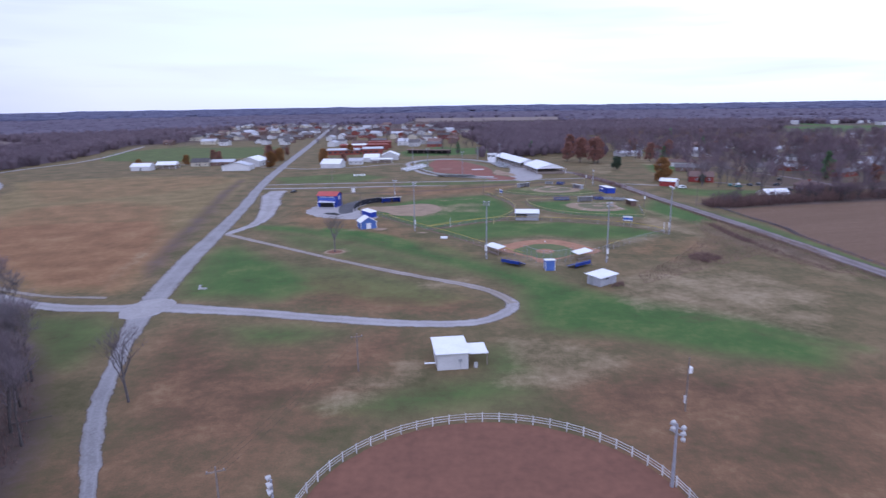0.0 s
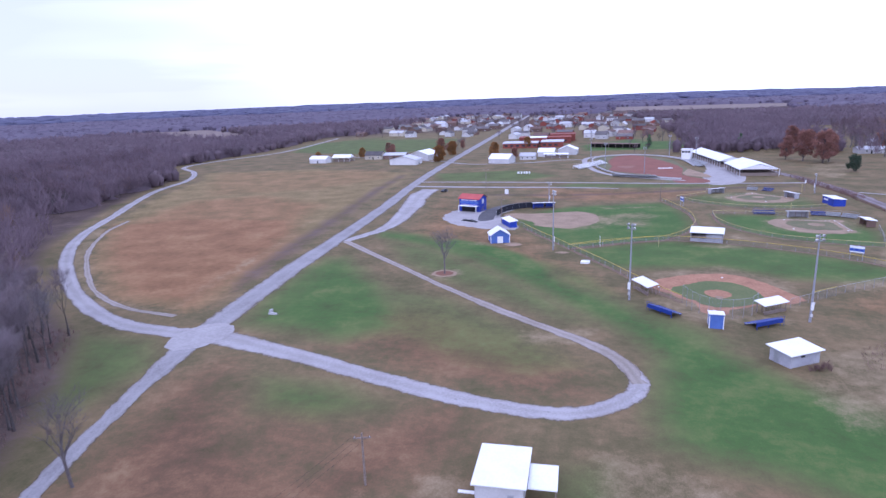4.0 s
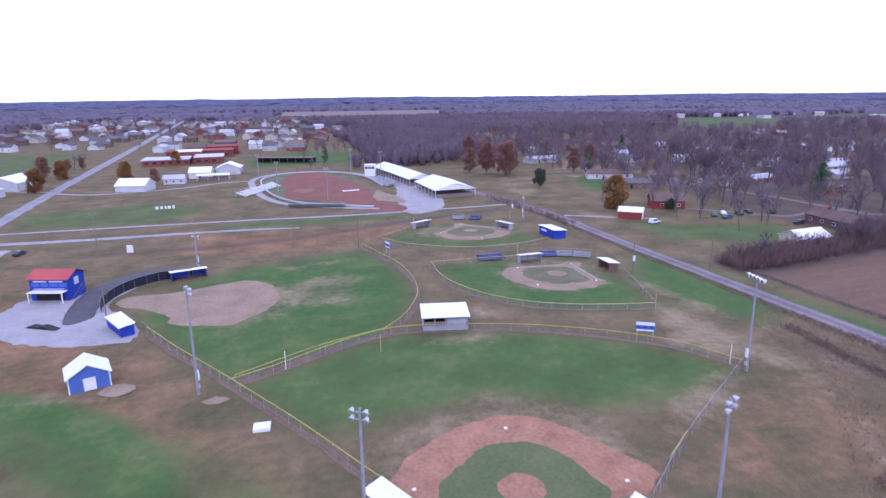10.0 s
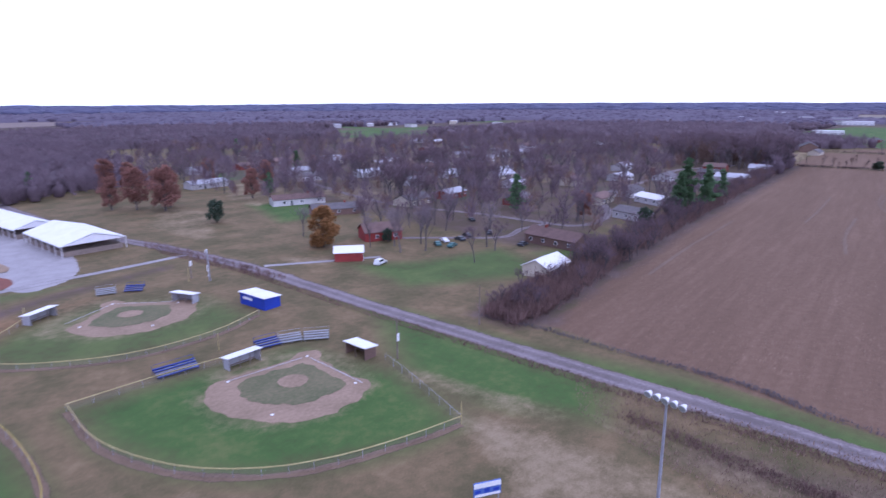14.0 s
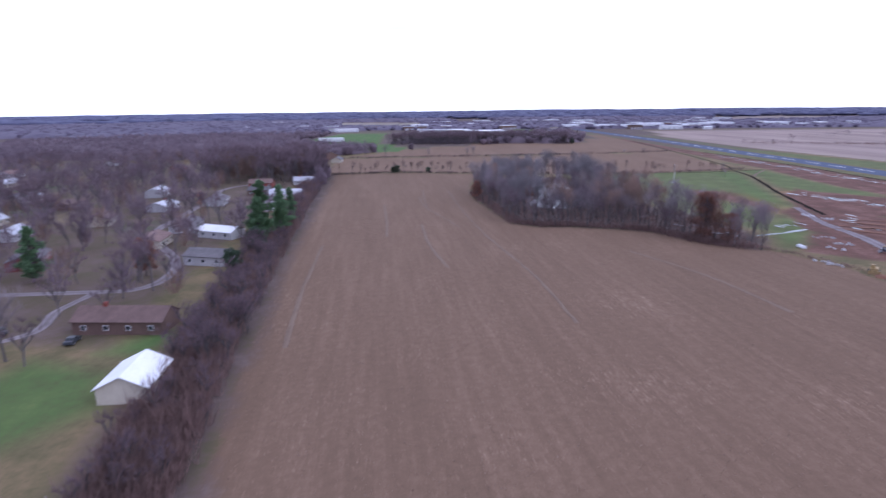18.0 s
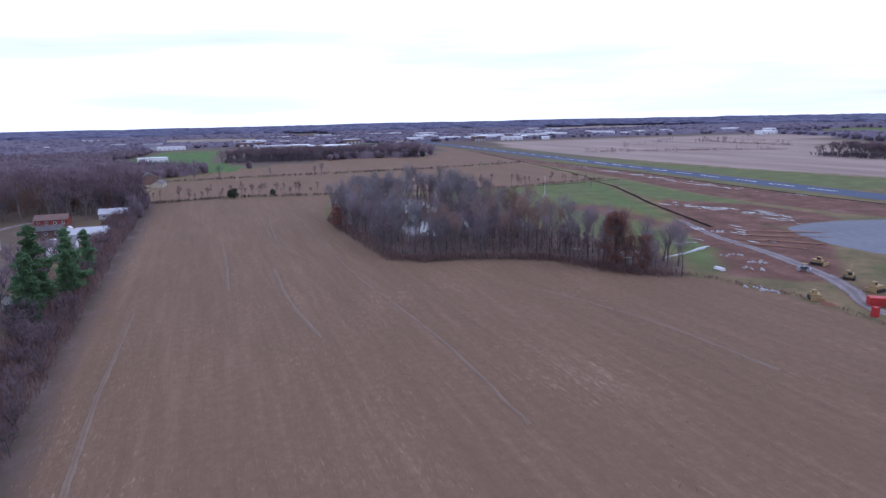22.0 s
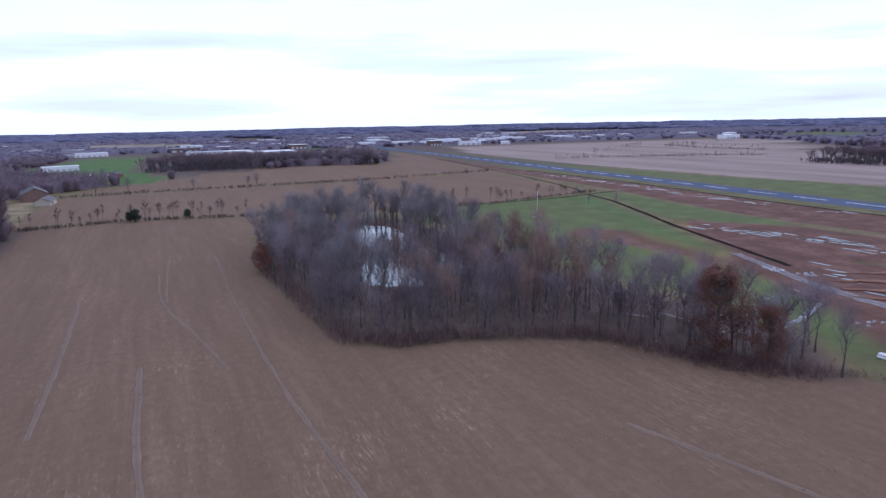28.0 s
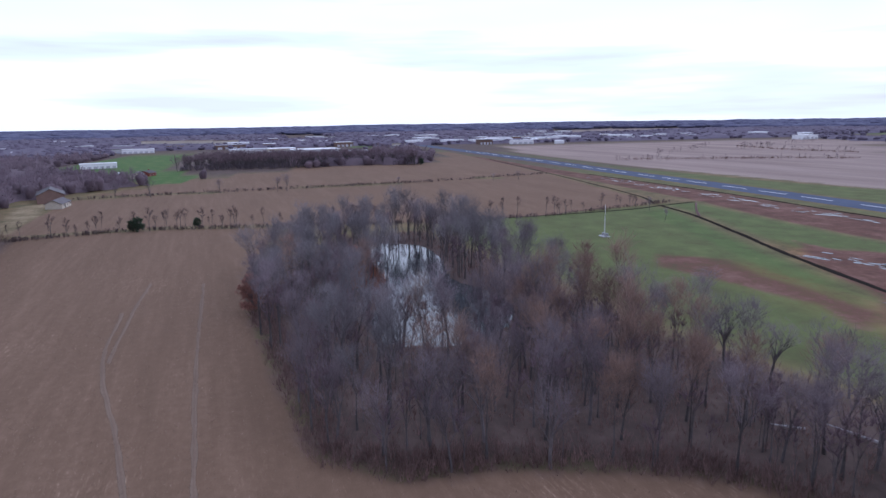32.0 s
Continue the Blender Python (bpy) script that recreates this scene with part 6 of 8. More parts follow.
def dwelling(x, y, turn=None, w=None, d=None, wall_m=None, roof_m=None):
    wm, rm = wall_m or rng.choice(WALLS), roof_m or rng.choice(ROOFS)
    HOUSES.append((x, y))
    return gable_house("house", x, y, w or rng.uniform(12, 18), d or rng.uniform(8, 10), rng.uniform(2.7, 3.1), rng.uniform(1.5, 2.3), rng.uniform(-15, 15) if turn is None else turn, wm, rm,
                       f"{HOUSE_WORDS[wm]} one-storey house with a {ROOF_WORDS[rm]}", "house", windows=rng.choice((3, 4)), chimney=rng.random() < 0.4, group="houses of the town")


# the homes east of the lane
for x, y, turn, w, wm, rm in ((166, 402, -20, 20, M_BROWNWALL, M_SHINGLE), (168, 436, -15, 24, M_SIDING, M_BROWNSHINGLE), (160, 520, 8, 22, M_SIDING, M_ROOFGREY), (184, 585, 0, 18, M_SIDING, M_ROOFGREY),
                              (248, 447, 20, 12, M_SIDING, M_ROOFGREY), (262, 462, 5, 14, M_SIDING, M_SHINGLE), (187, 302, 91, 20, M_BROWNWALL, M_BROWNSHINGLE), (246, 308, 80, 14, M_SIDING, M_SHINGLE),
                              (243, 366, 25, 17, M_BRICK, M_SHINGLE), (300, 341, 10, 16, M_SIDING, M_SHINGLE), (286, 321, 70, 16, M_SIDING, M_WHITE), (402, 346, 97, 12, M_BROWNWALL, M_SHINGLE),
                              (313, 385, 20, 16, M_CREAM, M_BROWNSHINGLE), (389, 327, 98, 17, M_SIDING, M_ROOFGREY), (449, 333, 98, 13, M_SIDING, M_ROOFGREY),
                              (356, 428, 5, 18, M_BROWNWALL, M_BROWNSHINGLE), (398, 404, 15, 18, M_SIDING, M_ROOFGREY), (434, 356, 97, 14, M_BRICK, M_BROWNSHINGLE), (270, 340, 10, 15, M_CREAM, M_BROWNSHINGLE)):
    if rm is M_WHITE:
        gable_house("house", x, y, w, 8, 2.8, 1.6, turn, wm, rm, "white-sided house with a bright white roof", "house", windows=3, group="houses of the town")
        HOUSES.append((x, y))
    else:
        dwelling(x, y, turn, w, None, wm, rm)
for i in range(34):
    x, y = rng.uniform(205, 620), rng.uniform(345, 760)
    if any((x - a) ** 2 + (y - b) ** 2 < 26 ** 2 for a, b in HOUSES):
        continue
    dwelling(x, y)
gable_house("house", 349, 321.5, 9, 7, 5.2, 1.6, 98, M_WHITEPAINT, M_SHINGLE, "white two-storey house with a dark shingle roof", "house", windows=2, group="houses of the town")
HOUSES.append((349, 321.5))
# the town up the road
def town_house(x, y, turn):
    pale = rng.random() < 0.66
    wm, rm = (M_SIDING if rng.random() < 0.7 else M_CREAM, rng.choice((M_ROOFGREY, M_SHINGLE, M_SHINGLE, M_BROWNSHINGLE))) if pale else (rng.choice((M_BRICK, M_BROWNWALL)), rng.choice((M_SHINGLE, M_BROWNSHINGLE)))
    HOUSES.append((x, y))
    return gable_house("house", x, y, rng.uniform(11, 19), rng.uniform(8, 11), rng.uniform(2.8, 5.2), rng.uniform(1.8, 3.0), turn, wm, rm,
                       f"{HOUSE_WORDS[wm]} town house with a {ROOF_WORDS.get(rm, 'bright white roof')}", "house", windows=2 if y < 900 else 1, door=False, group="houses of the town")


for i in range(330):
    y = 640 + 720 * rng.random() ** 1.1
    x = -119 - (y - 464) * 0.118 + rng.choice((-1, 1)) * rng.uniform(16, 150 + (y - 640) * 0.22)
    if any((x - a) ** 2 + (y - b) ** 2 < 23 ** 2 for a, b in HOUSES) or (abs(x + 62) < 60 and y < 650) or (x < -165 and y < 735):
        continue
    town_house(x, y, rng.choice((-7, 83, -10, 80)))
# more homes between the trees behind the lane
yard_rng = random.Random(27)
for i in range(40):
    x, y = yard_rng.uniform(205, 340), yard_rng.uniform(385, 600)
    if any((x - a) ** 2 + (y - b) ** 2 < 24 ** 2 for a, b in HOUSES):
        continue
    dwelling(x, y, yard_rng.uniform(-20, 20))
gable_house("shed", 157, 283.5, 11.5, 8.4, 2.9, 2.0, 8, M_CREAM, M_WHITE, "cream gabled shed with a white metal roof and side lean-to", "shed", windows=0)
HOUSES.append((157, 284))
red_shed = gable_house("shed", 126.5, 334.5, 8.4, 6.2, 2.8, 1.3, -35, M_BARN, M_WHITE, "red shed with a white roof and white end", "shed", windows=0, door=False)
part("end_wall", Shape().box(4.22, -3.0, 0, 4.3, 3.0, 2.7), M_WHITEPAINT, red_shed, "white painted end wall")
gable_house("barn", 151, 351, 13, 9, 3.2, 2.4, -20, M_BARN, M_BROWNSHINGLE, "dark red barn under bare trees", "barn", windows=2)
HOUSES += [(126, 332), (151, 351)]
gable_house("barn", 640, 362, 22, 14, 5, 3.4, 20, M_BROWNWALL, M_SHINGLE, "dark brown board barn with a grey roof", "barn", windows=0)


def car(x, y, turn, paint, label, suv=False, name="car"):
    t = thing(name, x, y, turn, label, "car", "parked cars")
    h = 1.75 if suv else 1.42
    part("body", Shape().prism([(-2.3, 0.35), (2.25, 0.35), (2.3, 0.75), (1.3, 0.95), (-2.25, 1.0), (-2.35, 0.7)], -0.88, 0.88), paint, t)
    cabin = part("cabin", Shape().prism([(-2.15 if suv else -1.5, 0.95), (1.25, 0.95), (0.55, h), (-1.9 if suv else -0.9, h)], -0.78, 0.78), paint, t)
    for sy in (-1, 1):
        part("side_window", Shape().box(-1.6 if suv else -1.0, sy * 0.79 - 0.01, 1.03, 0.6, sy * 0.79 + 0.01, h - 0.12), M_GLASS, cabin)
        for wx in (-1.4, 1.4):
            wheel = part("wheel", Shape().rod((wx, sy * 0.72, 0.34), (wx, sy * 0.93, 0.34), 0.34, n=10), M_RUBBER, t)
            part("rim", Shape().rod((wx, sy * 0.93, 0.34), (wx, sy * 0.95, 0.34), 0.2, n=8), M_STEEL, wheel)
    part("windscreen", Shape().face((1.22, -0.7, 1.0), (1.22, 0.7, 1.0), (0.6, 0.7, h - 0.06), (0.6, -0.7, h - 0.06)), M_GLASS, cabin)
    return t


car(129.6, 323, 20, M_CARWHITE, "white sport utility car parked in the yard", True)
for x, y, turn, m, w in ((158, 329, 60, M_CARGREEN, "teal"), (163, 331, 70, M_CARWHITE, "white"), (168.5, 329, 80, M_CARDARK, "dark"), (174, 331, 75, M_CARDARK, "dark"), (183, 328.5, 40, M_CARDARK, "dark"), (160, 324, 20, M_CARGREEN, "teal"), (196, 350, 60, M_CARDARK, "dark"), (178, 309, 10, M_CARDARK, "dark")):
    car(x, y, turn, m, f"{w} car parked under the bare trees")
for x, y, m, w in ((384, 338, M_CARWHITE, "white"), (399, 337, M_CARDARK, "dark"), (418, 344, M_CARWHITE, "white"), (366, 329, M_CARDARK, "dark")):
    car(x, y, 70, m, f"{w} car parked between the houses by the hedge")
car(-79, 330, 80, M_CARDARK, "dark car parked at the gravel lot entrance")

# airfield and building site
for i in range(22):
    u = i / 21
    line = smooth_line([(405, -62), (500, -54), (600, -47), (700, -38), (850, -28), (1110, -4)], 5)
    j = int(u * (len(line) - 9))
    (x0, y0), (x1, y1) = line[j], line[j + 4]
    d = Vector((x1 - x0, y1 - y0, 0)).normalized()
    q = Vector((-d.y, d.x, 0)) * 0.5
    a, b = Vector((x0, y0, 0.2)), Vector((x1, y1, 0.2))
    solid("runway_dash", Shape().face(a - q, b - q, b + q, a + q), M_WHITEPAINT, "white centre dash painted on the runway", "marking", "runway dashes", "structure")


def digger(x, y, turn, boom=True):
    t = thing("excavator" if boom else "bulldozer", x, y, turn, "yellow tracked excavator on bare soil" if boom else "yellow bulldozer on bare soil", "excavator" if boom else "bulldozer", "yellow machines")
    t.matrix_world = pose(x, y, 0, 0, 0, turn) @ Matrix.Diagonal((0.78, 0.78, 0.78, 1))
    for sy in (-1, 1):
        part("track", Shape().prism([(-2.2, 0.1), (-1.9, 0), (1.9, 0), (2.2, 0.1), (2.2, 0.8), (1.9, 1.0), (-1.9, 1.0), (-2.2, 0.8)], sy * 1.5 - 0.35, sy * 1.5 + 0.35), M_RUBBER, t)
    part("body", Shape().prism([(-2.3, 1.0), (1.6, 1.0), (1.6, 1.9), (-0.6, 2.2), (-2.3, 2.0)], -1.2, 1.2), M_CATYELLOW, t)
    cab = part("cab", Shape().box(-0.2, -1.1, 1.9, 1.3, 0.1, 3.3), M_CATYELLOW, t)
    part("window", Shape().box(-0.1, -1.13, 2.3, 1.2, 0.12, 3.1), M_GLASS, cab)
    if boom:
        part("boom", Shape().rod((1.2, 0.5, 1.8), (2.2, 0.5, 6.4), 0.32, 0.26, 4), M_CATYELLOW, t)
        part("arm", Shape().rod((2.2, 0.5, 6.4), (4.4, 0.5, 3.4), 0.24, 0.18, 4), M_CATYELLOW, t)
        part("bucket", Shape().prism([(4.0, 3.4), (4.9, 3.4), (5.0, 2.5), (4.2, 2.3)], -0.1, 1.1), M_DARK, t)
    else:
        part("blade", Shape().box(2.7, -1.9, 0.1, 2.95, 1.9, 1.4), M_CATYELLOW, t)
        part("push_arm", Shape().box(0.5, -1.3, 0.5, 2.7, -1.1, 0.7).box(0.5, 1.1, 0.5, 2.7, 1.3, 0.7), M_CATYELLOW, t)
    return t


for x, y, turn, boom in ((235, 110, 150, False), (264.6, 81.6, 200, False), (248.4, 86.5, 130, True), (236.5, 90.0, 100, False)):
    digger(x, y, turn, boom)
for x, y, turn, w in ((226, 99.5, 62, 6.0),):
    t = thing("dumpster", x, y, turn, "red steel roll-off container on the site track", "container", "red containers")
    part("body", Shape().box(-w / 2, -1.25, 0.2, w / 2, 1.25, 2.2), M_REDPAINT, t)
    part("rib", Shape().box(-w / 2 - 0.06, -1.31, 1.1, w / 2 + 0.06, 1.31, 1.3), M_REDPAINT, t)
trailer = thing("flatbed_trailer", 227.6, 90.8, 25, "dark red flatbed trailer parked behind the container", "trailer")
part("bed", Shape().box(-3.4, -1.1, 0.9, 3.4, 1.1, 1.05), M_BARN, trailer)
part("headboard", Shape().box(3.2, -1.1, 1.05, 3.4, 1.1, 2.0), M_BARN, trailer)
part("side_rail", Shape().box(-3.4, -1.16, 1.05, 3.2, -1.1, 1.7), M_BARN, trailer)
for wx in (-2.4, -1.5, 2.4):
    for sy in (-1, 1):
        part("wheel", Shape().rod((wx, sy * 0.8, 0.45), (wx, sy * 1.08, 0.45), 0.45, n=10), M_RUBBER, trailer)
solid("dirt_heap", Shape().rod((230.1, 110.6, 0), (230.1, 110.6, 0.7), 2.0, 0.7, 9).rod((230.1 + 2, 110.6 - 0.4, 0), (230.1 + 2.1, 110.6 - 0.4, 0.5), 1.4, 0.4, 8), M_SOIL, "low heap of orange soil beside a bulldozer", "heap")
for x, y in [(196.4, 110.0), (195.3, 109.4), (193.9, 109.5)]:
    solid("fence_post", Shape().rod((x, y, 0), (x, y, 1.3), 0.09, n=6), M_WOOD, "short weathered post at the field edge", "post", "posts at the field edge")
solid("tree_stump", Shape().rod((198.3, 109.9, 0), (198.3, 109.9, 2.4), 0.3, 0.2, 7), M_BARK, "tall broken stump at the field edge", "stump")
solid("toilet_cabin", Shape().box(219.4, 107.3, 0, 220.6, 108.5, 2.3), M_REDPAINT, "small red cabin beside the site track", "cabin")
gable_house("hangar", 246, 46, 28, 20, 5.6, 1.4, 55, M_WHITEPAINT, M_WHITE, "large white metal hangar beside the gravel pad", "hangar", windows=0, door=False)
pipes = thing("pipe_stack", 267.2, 113.8, 10, "stack of white plastic drain pipes in the grass", "pipes")
for py, pz in ((-0.7, 0.34), (0, 0.34), (0.7, 0.34), (-0.35, 0.93), (0.35, 0.93)):
    part("pipe", Shape().rod((-1.7, py * 0.75, pz * 0.75), (1.7, py * 0.75, pz * 0.75), 0.255, n=10), M_WHITEPAINT, pipes)
sock = thing("weather_mast", 446, 100, 0, "tall white mast with a fenced equipment pad", "mast")
part("mast", Shape().rod((0, 0, 0), (0, 0, 12), 0.14, 0.07, 6), M_WHITEPAINT, sock)
part("cabinet", Shape().box(-2, -0.6, 0.12, -1, 0.6, 1.4), M_STEEL, sock)
part("cabinet", Shape().box(1.0, -0.8, 0.12, 1.8, 0.2, 1.1), M_STEEL, sock)
part("pad", Shape().box(-2.2, -1.6, 0.05, 2.2, 1.6, 0.12), M_STEEL, sock)
ribbon("ditch", [(514, 36), (500, 37), (478, 39.5), (437, 49), (405, 57.5), (362, 66), (330, 72)], 2.2, M_DITCH, "dark narrow drainage ditch across the green", "ditch", z=0.05)
ribbon("ditch", [(512, 38), (520, 13)], 1.8, M_DITCH, "dark narrow drainage ditch across the green", "ditch", z=0.05)
ribbon("ditch", [(516, 14), (498, 26), (478, 38)], 1.2, M_DRYBRUSH, "shallow weedy ditch joining another", "ditch", z=0.05)
ribbon("ditch", [(690, -6), (550, -25), (460, -30), (383, -39), (300, -57)], 2.4, M_DITCH, "dark weedy edge along the graded soil", "ditch", z=0.05)
ribbon("ditch", [(512, 38), (505, 60), (500, 106), (499, 150)], 1.6, M_DITCH, "dark weedy field edge", "ditch", z=0.05)
ribbon("ditch", [(522, 34), (560, 26), (700, 19), (900, 14)], 1.6, M_DITCH, "dark weedy field edge by the airfield", "ditch", z=0.05)

ribbon("puddle", [(286.3, 120.1), (291.3, 108.9), (296.4, 99.5), (299.1, 92.1)], [0.8, 1.6, 1.9, 0.9], M_WATER, "long narrow puddle shining in the wet grass", "water", z=0.05, ragged=0.9, step=1.2)
grader = thing("compactor", 259.2, 91.5, 40, "small dark compactor on bare soil", "machine", "yellow machines")
part("body", Shape().prism([(-1.4, 0.6), (1.2, 0.6), (1.2, 1.3), (-0.4, 1.5), (-1.4, 1.4)], -0.7, 0.7), M_CARDARK, grader)
part("canopy_roof", Shape().box(-0.7, -0.6, 2.2, 0.7, 0.6, 2.3), M_CATYELLOW, grader)
for px in (-0.6, 0.6):
    part("canopy_post", Shape().box(px - 0.05, -0.5, 1.3, px + 0.05, 0.5, 2.2), M_CARDARK, grader)
for px in (-1.2, 1.3):
    part("roller", Shape().rod((px, -0.75, 0.55), (px, 0.75, 0.55), 0.55, n=12), M_STEEL, grader)

# heaps, berms and rubble of the building site
for pts in ([(313, 76), (306, 62), (297, 45)], [(306, 80), (298, 68), (288, 57)], [(319, 68), (313, 54), (306, 41)], [(300, 84), (292, 76), (284, 68)]):
    ribbon("soil_berm", pts, [0.6, 2.6, 0.8], M_SOIL, "low ridge of freshly pushed orange soil", "soil", z=0.2, ragged=1.3, step=1.2)
site_rng = random.Random(15)
for (cx, cy), count in (((283, 98), 7), ((272, 97), 8), ((266, 103), 7), ((329, 80), 9), ((320, 76), 8), ((248, 117.5), 6), ((243, 115), 7)):
    heap = thing("rubble_heap", cx, cy, site_rng.uniform(0, 90), "scattered pale rubble on bare soil", "rubble", "rubble heaps")
    for i in range(count):
        x, y, w, h = site_rng.uniform(-3, 3), site_rng.uniform(-1.6, 1.6), site_rng.uniform(0.3, 0.9), site_rng.uniform(0.25, 0.6)
        part("lump", Shape().prism([(x - w, 0), (x + w * 0.9, 0), (x + w * 0.6, h), (x - w * 0.4, h * 0.8)], y - w * 0.5, y + w * 0.4), M_CONCRETE, heap)

# far buildings past the fields
far_rng = random.Random(9)


def hall(x, y, w, d, h, turn, wm, rm, label, bays=6):
    t = thing("warehouse", x, y, turn, label, "warehouse", "far commercial buildings")
    part("wall", Shape().box(-w / 2, -d / 2, 0, w / 2, d / 2, h), wm, t)
    part("roof", Shape().box(-w / 2 - 0.4, -d / 2 - 0.4, h, w / 2 + 0.4, d / 2 + 0.4, h + 0.6), rm, t)
    for i in range(bays):
        bx = -w / 2 + w * (i + 0.5) / bays
        part("door", Shape().box(bx - w / bays * 0.3, -d / 2 - 0.2, 0, bx + w / bays * 0.3, -d / 2 - 0.02, h * 0.5), M_ROOFGREY, t)


hall(1120, 205, 64, 40, 7, -80, M_SIDING, M_WHITE, "long white warehouse behind a row of trees", 3)
hall(1065, 150, 30, 20, 6, -75, M_BLOCK, M_ROOFGREY, "grey depot building beside a yard")
hall(1170, 300, 50, 30, 7, -80, M_SIDING, M_ROOFGREY, "pale warehouse with a grey roof")
hall(1200, 255, 40, 30, 6, -80, M_CREAM, M_WHITE, "pale flat-roofed store in the far town")
hall(1291, 478, 46, 16, 6, -75, M_WHITEPAINT, M_WHITE, "white church hall in a green meadow")
hall(940, 428, 34, 12, 5, -70, M_WHITEPAINT, M_WHITE, "long white shed in a green meadow")
for x, y in ((1640, 535), (1612, 480), (1600, 430), (1560, 380)):
    hall(x, y, 48, 15, 10, -78, M_CREAM, M_BROWNSHINGLE, "cream three-storey apartment block far away", 9)
for x, y in ((792, 368), (800, 355), (818, 351)):
    dwelling(x, y)
for i in range(46):
    a, r = radians(far_rng.uniform(-22, 24)), far_rng.uniform(1150, 1900)
    hall(150 + r * math.cos(a), 200 + r * math.sin(a), far_rng.uniform(18, 60), far_rng.uniform(12, 26), far_rng.uniform(4, 8), far_rng.uniform(-90, -60), far_rng.choice((M_SIDING, M_WHITEPAINT, M_CREAM, M_BROWNWALL)), far_rng.choice((M_WHITE, M_ROOFGREY, M_SHINGLE)), "pale commercial building in the far town", 4)
for x, y, w in ((1374, -50, 40), (1377, -138, 60), (1448, -305, 70), (1451, -435, 46), (1183, -651, 36), (1425, -749, 34), (1390, 20, 30), (1360, -95, 26), (1410, -220, 30), (1500, 349, 40)):
    hall(x, y, w, 22, 7, -82, M_WHITEPAINT, M_WHITE, "low white airport or commercial building far off", 4)
hall(1280, -738, 40, 20, 8, -30, M_WHITEPAINT, M_WHITE, "white farm building on the far pale fields", 3)
for i in range(14):
    hall(far_rng.uniform(1250, 1600), far_rng.uniform(-640, -150), far_rng.uniform(16, 40), 14, far_rng.uniform(4, 7), far_rng.uniform(-90, 0), far_rng.choice((M_SIDING, M_WHITEPAINT, M_CREAM)), far_rng.choice((M_WHITE, M_ROOFGREY)), "pale farm or hangar building beyond the runway", 3)
for i in range(16):
    a, r = radians(far_rng.uniform(40, 64)), far_rng.uniform(950, 1300)
    hall(100 + r * math.cos(a), 250 + r * math.sin(a), far_rng.uniform(14, 30), 12, far_rng.uniform(3.5, 6), far_rng.uniform(0, 90), far_rng.choice((M_SIDING, M_WHITEPAINT, M_CREAM)), far_rng.choice((M_WHITE, M_ROOFGREY, M_SHINGLE)), "pale house on a far green hill", 3)


# ---- trees ----
def bare_tree_meshes(seed, h, spread=0.34, limbs=9, twigs=520, fork=0.3, depth=3, thick=0.0015, long=1.0, lite=False):
    """The trunk with its limbs, and the fine twigs, of one leafless tree."""
    r = random.Random(seed)
    trunk, crown = Shape(), Shape()
    tips = []

    def bough(p, q, r0, r1, level):
        if level >= (2 if lite else 3):
            side = (q - p).cross(Vector((r.uniform(-1, 1), r.uniform(-1, 1), r.uniform(-1, 1)))).normalized() * r0
            trunk.face(p - side, p + side, q + side * 0.4)
        else:
            trunk.rod(p, q, r0, r1, (4, 3, 3)[level] if lite else (6, 4, 3)[level], False)

    def grow(p, d, length, rad, level):
        k = (2, 1, 1)[min(level, 2)] if lite else (3, 3, 2, 1)[level]
        for i in range(k):
            d2 = (d + Vector((r.uniform(-1, 1), r.uniform(-1, 1), r.uniform(-0.2, 0.5))) * 0.16).normalized()
            q = p + d2 * length / k
            r2 = rad * (0.82 if level else 0.86)
            bough(p, q, rad, r2, level)
            p, d, rad = q, d2, r2
            if level >= 1:
                tips.append((p, d, length / k))
        if level < depth:
            for i in range((limbs if level == 0 else 3 if lite else 4) if level < 2 else 3):
                a = r.uniform(0, math.tau)
                out = Vector((math.cos(a), math.sin(a), r.uniform(0.5, 1.3) if level == 0 else r.uniform(0.1, 0.9)))
                base = p if level else p - d * r.uniform(0, length * (0.55 if i > 2 else 0.1))
                grow(base, (d * 0.55 + out * (0.9 if level else 0.75)).normalized(), length * r.uniform(0.5, 0.75) * (1 if level else 0.95), rad * r.uniform(0.42, 0.62), level + 1)

    grow(Vector((0, 0, -0.2)), Vector((0, 0, 1)), h * fork, h * 0.017, 0)
    top = max(p.z for p, _, _ in tips)
    wide = max(math.hypot(p.x, p.y) for p, _, _ in tips)
    kz, kr = (h * 0.93) / top, (h * spread) / wide
    trunk.v = [(x * (1 + (kr - 1) * min(1, z / (h * 0.3))), y * (1 + (kr - 1) * min(1, z / (h * 0.3))), z * kz) for x, y, z in trunk.v]
    tips = [(Vector((p.x * kr, p.y * kr, p.z * kz)), d, s) for p, d, s in tips]
    for i in range(twigs):
        p, d, s = tips[r.randrange(len(tips))]
        e = (d + Vector((r.uniform(-1, 1), r.uniform(-1, 1), r.uniform(-0.1, 1.3))) * 0.8).normalized()
        q = p + e * h * r.uniform(0.07, 0.16) * long
        side = e.cross(Vector((r.uniform(-1, 1), r.uniform(-1, 1), r.uniform(-1, 1)))).normalized() * h * thick
        if i % 2 and not lite:
            m = p.lerp(q, r.uniform(0.3, 0.6))
            e2 = (e + Vector((r.uniform(-1, 1), r.uniform(-1, 1), r.uniform(-0.4, 0.8)))).normalized()
            crown.face(m - side * 0.8, m + side * 0.8, m + e2 * h * r.uniform(0.05, 0.1) * long)
        else:
            crown.face(p - side, p + side, q)
    return trunk, crown


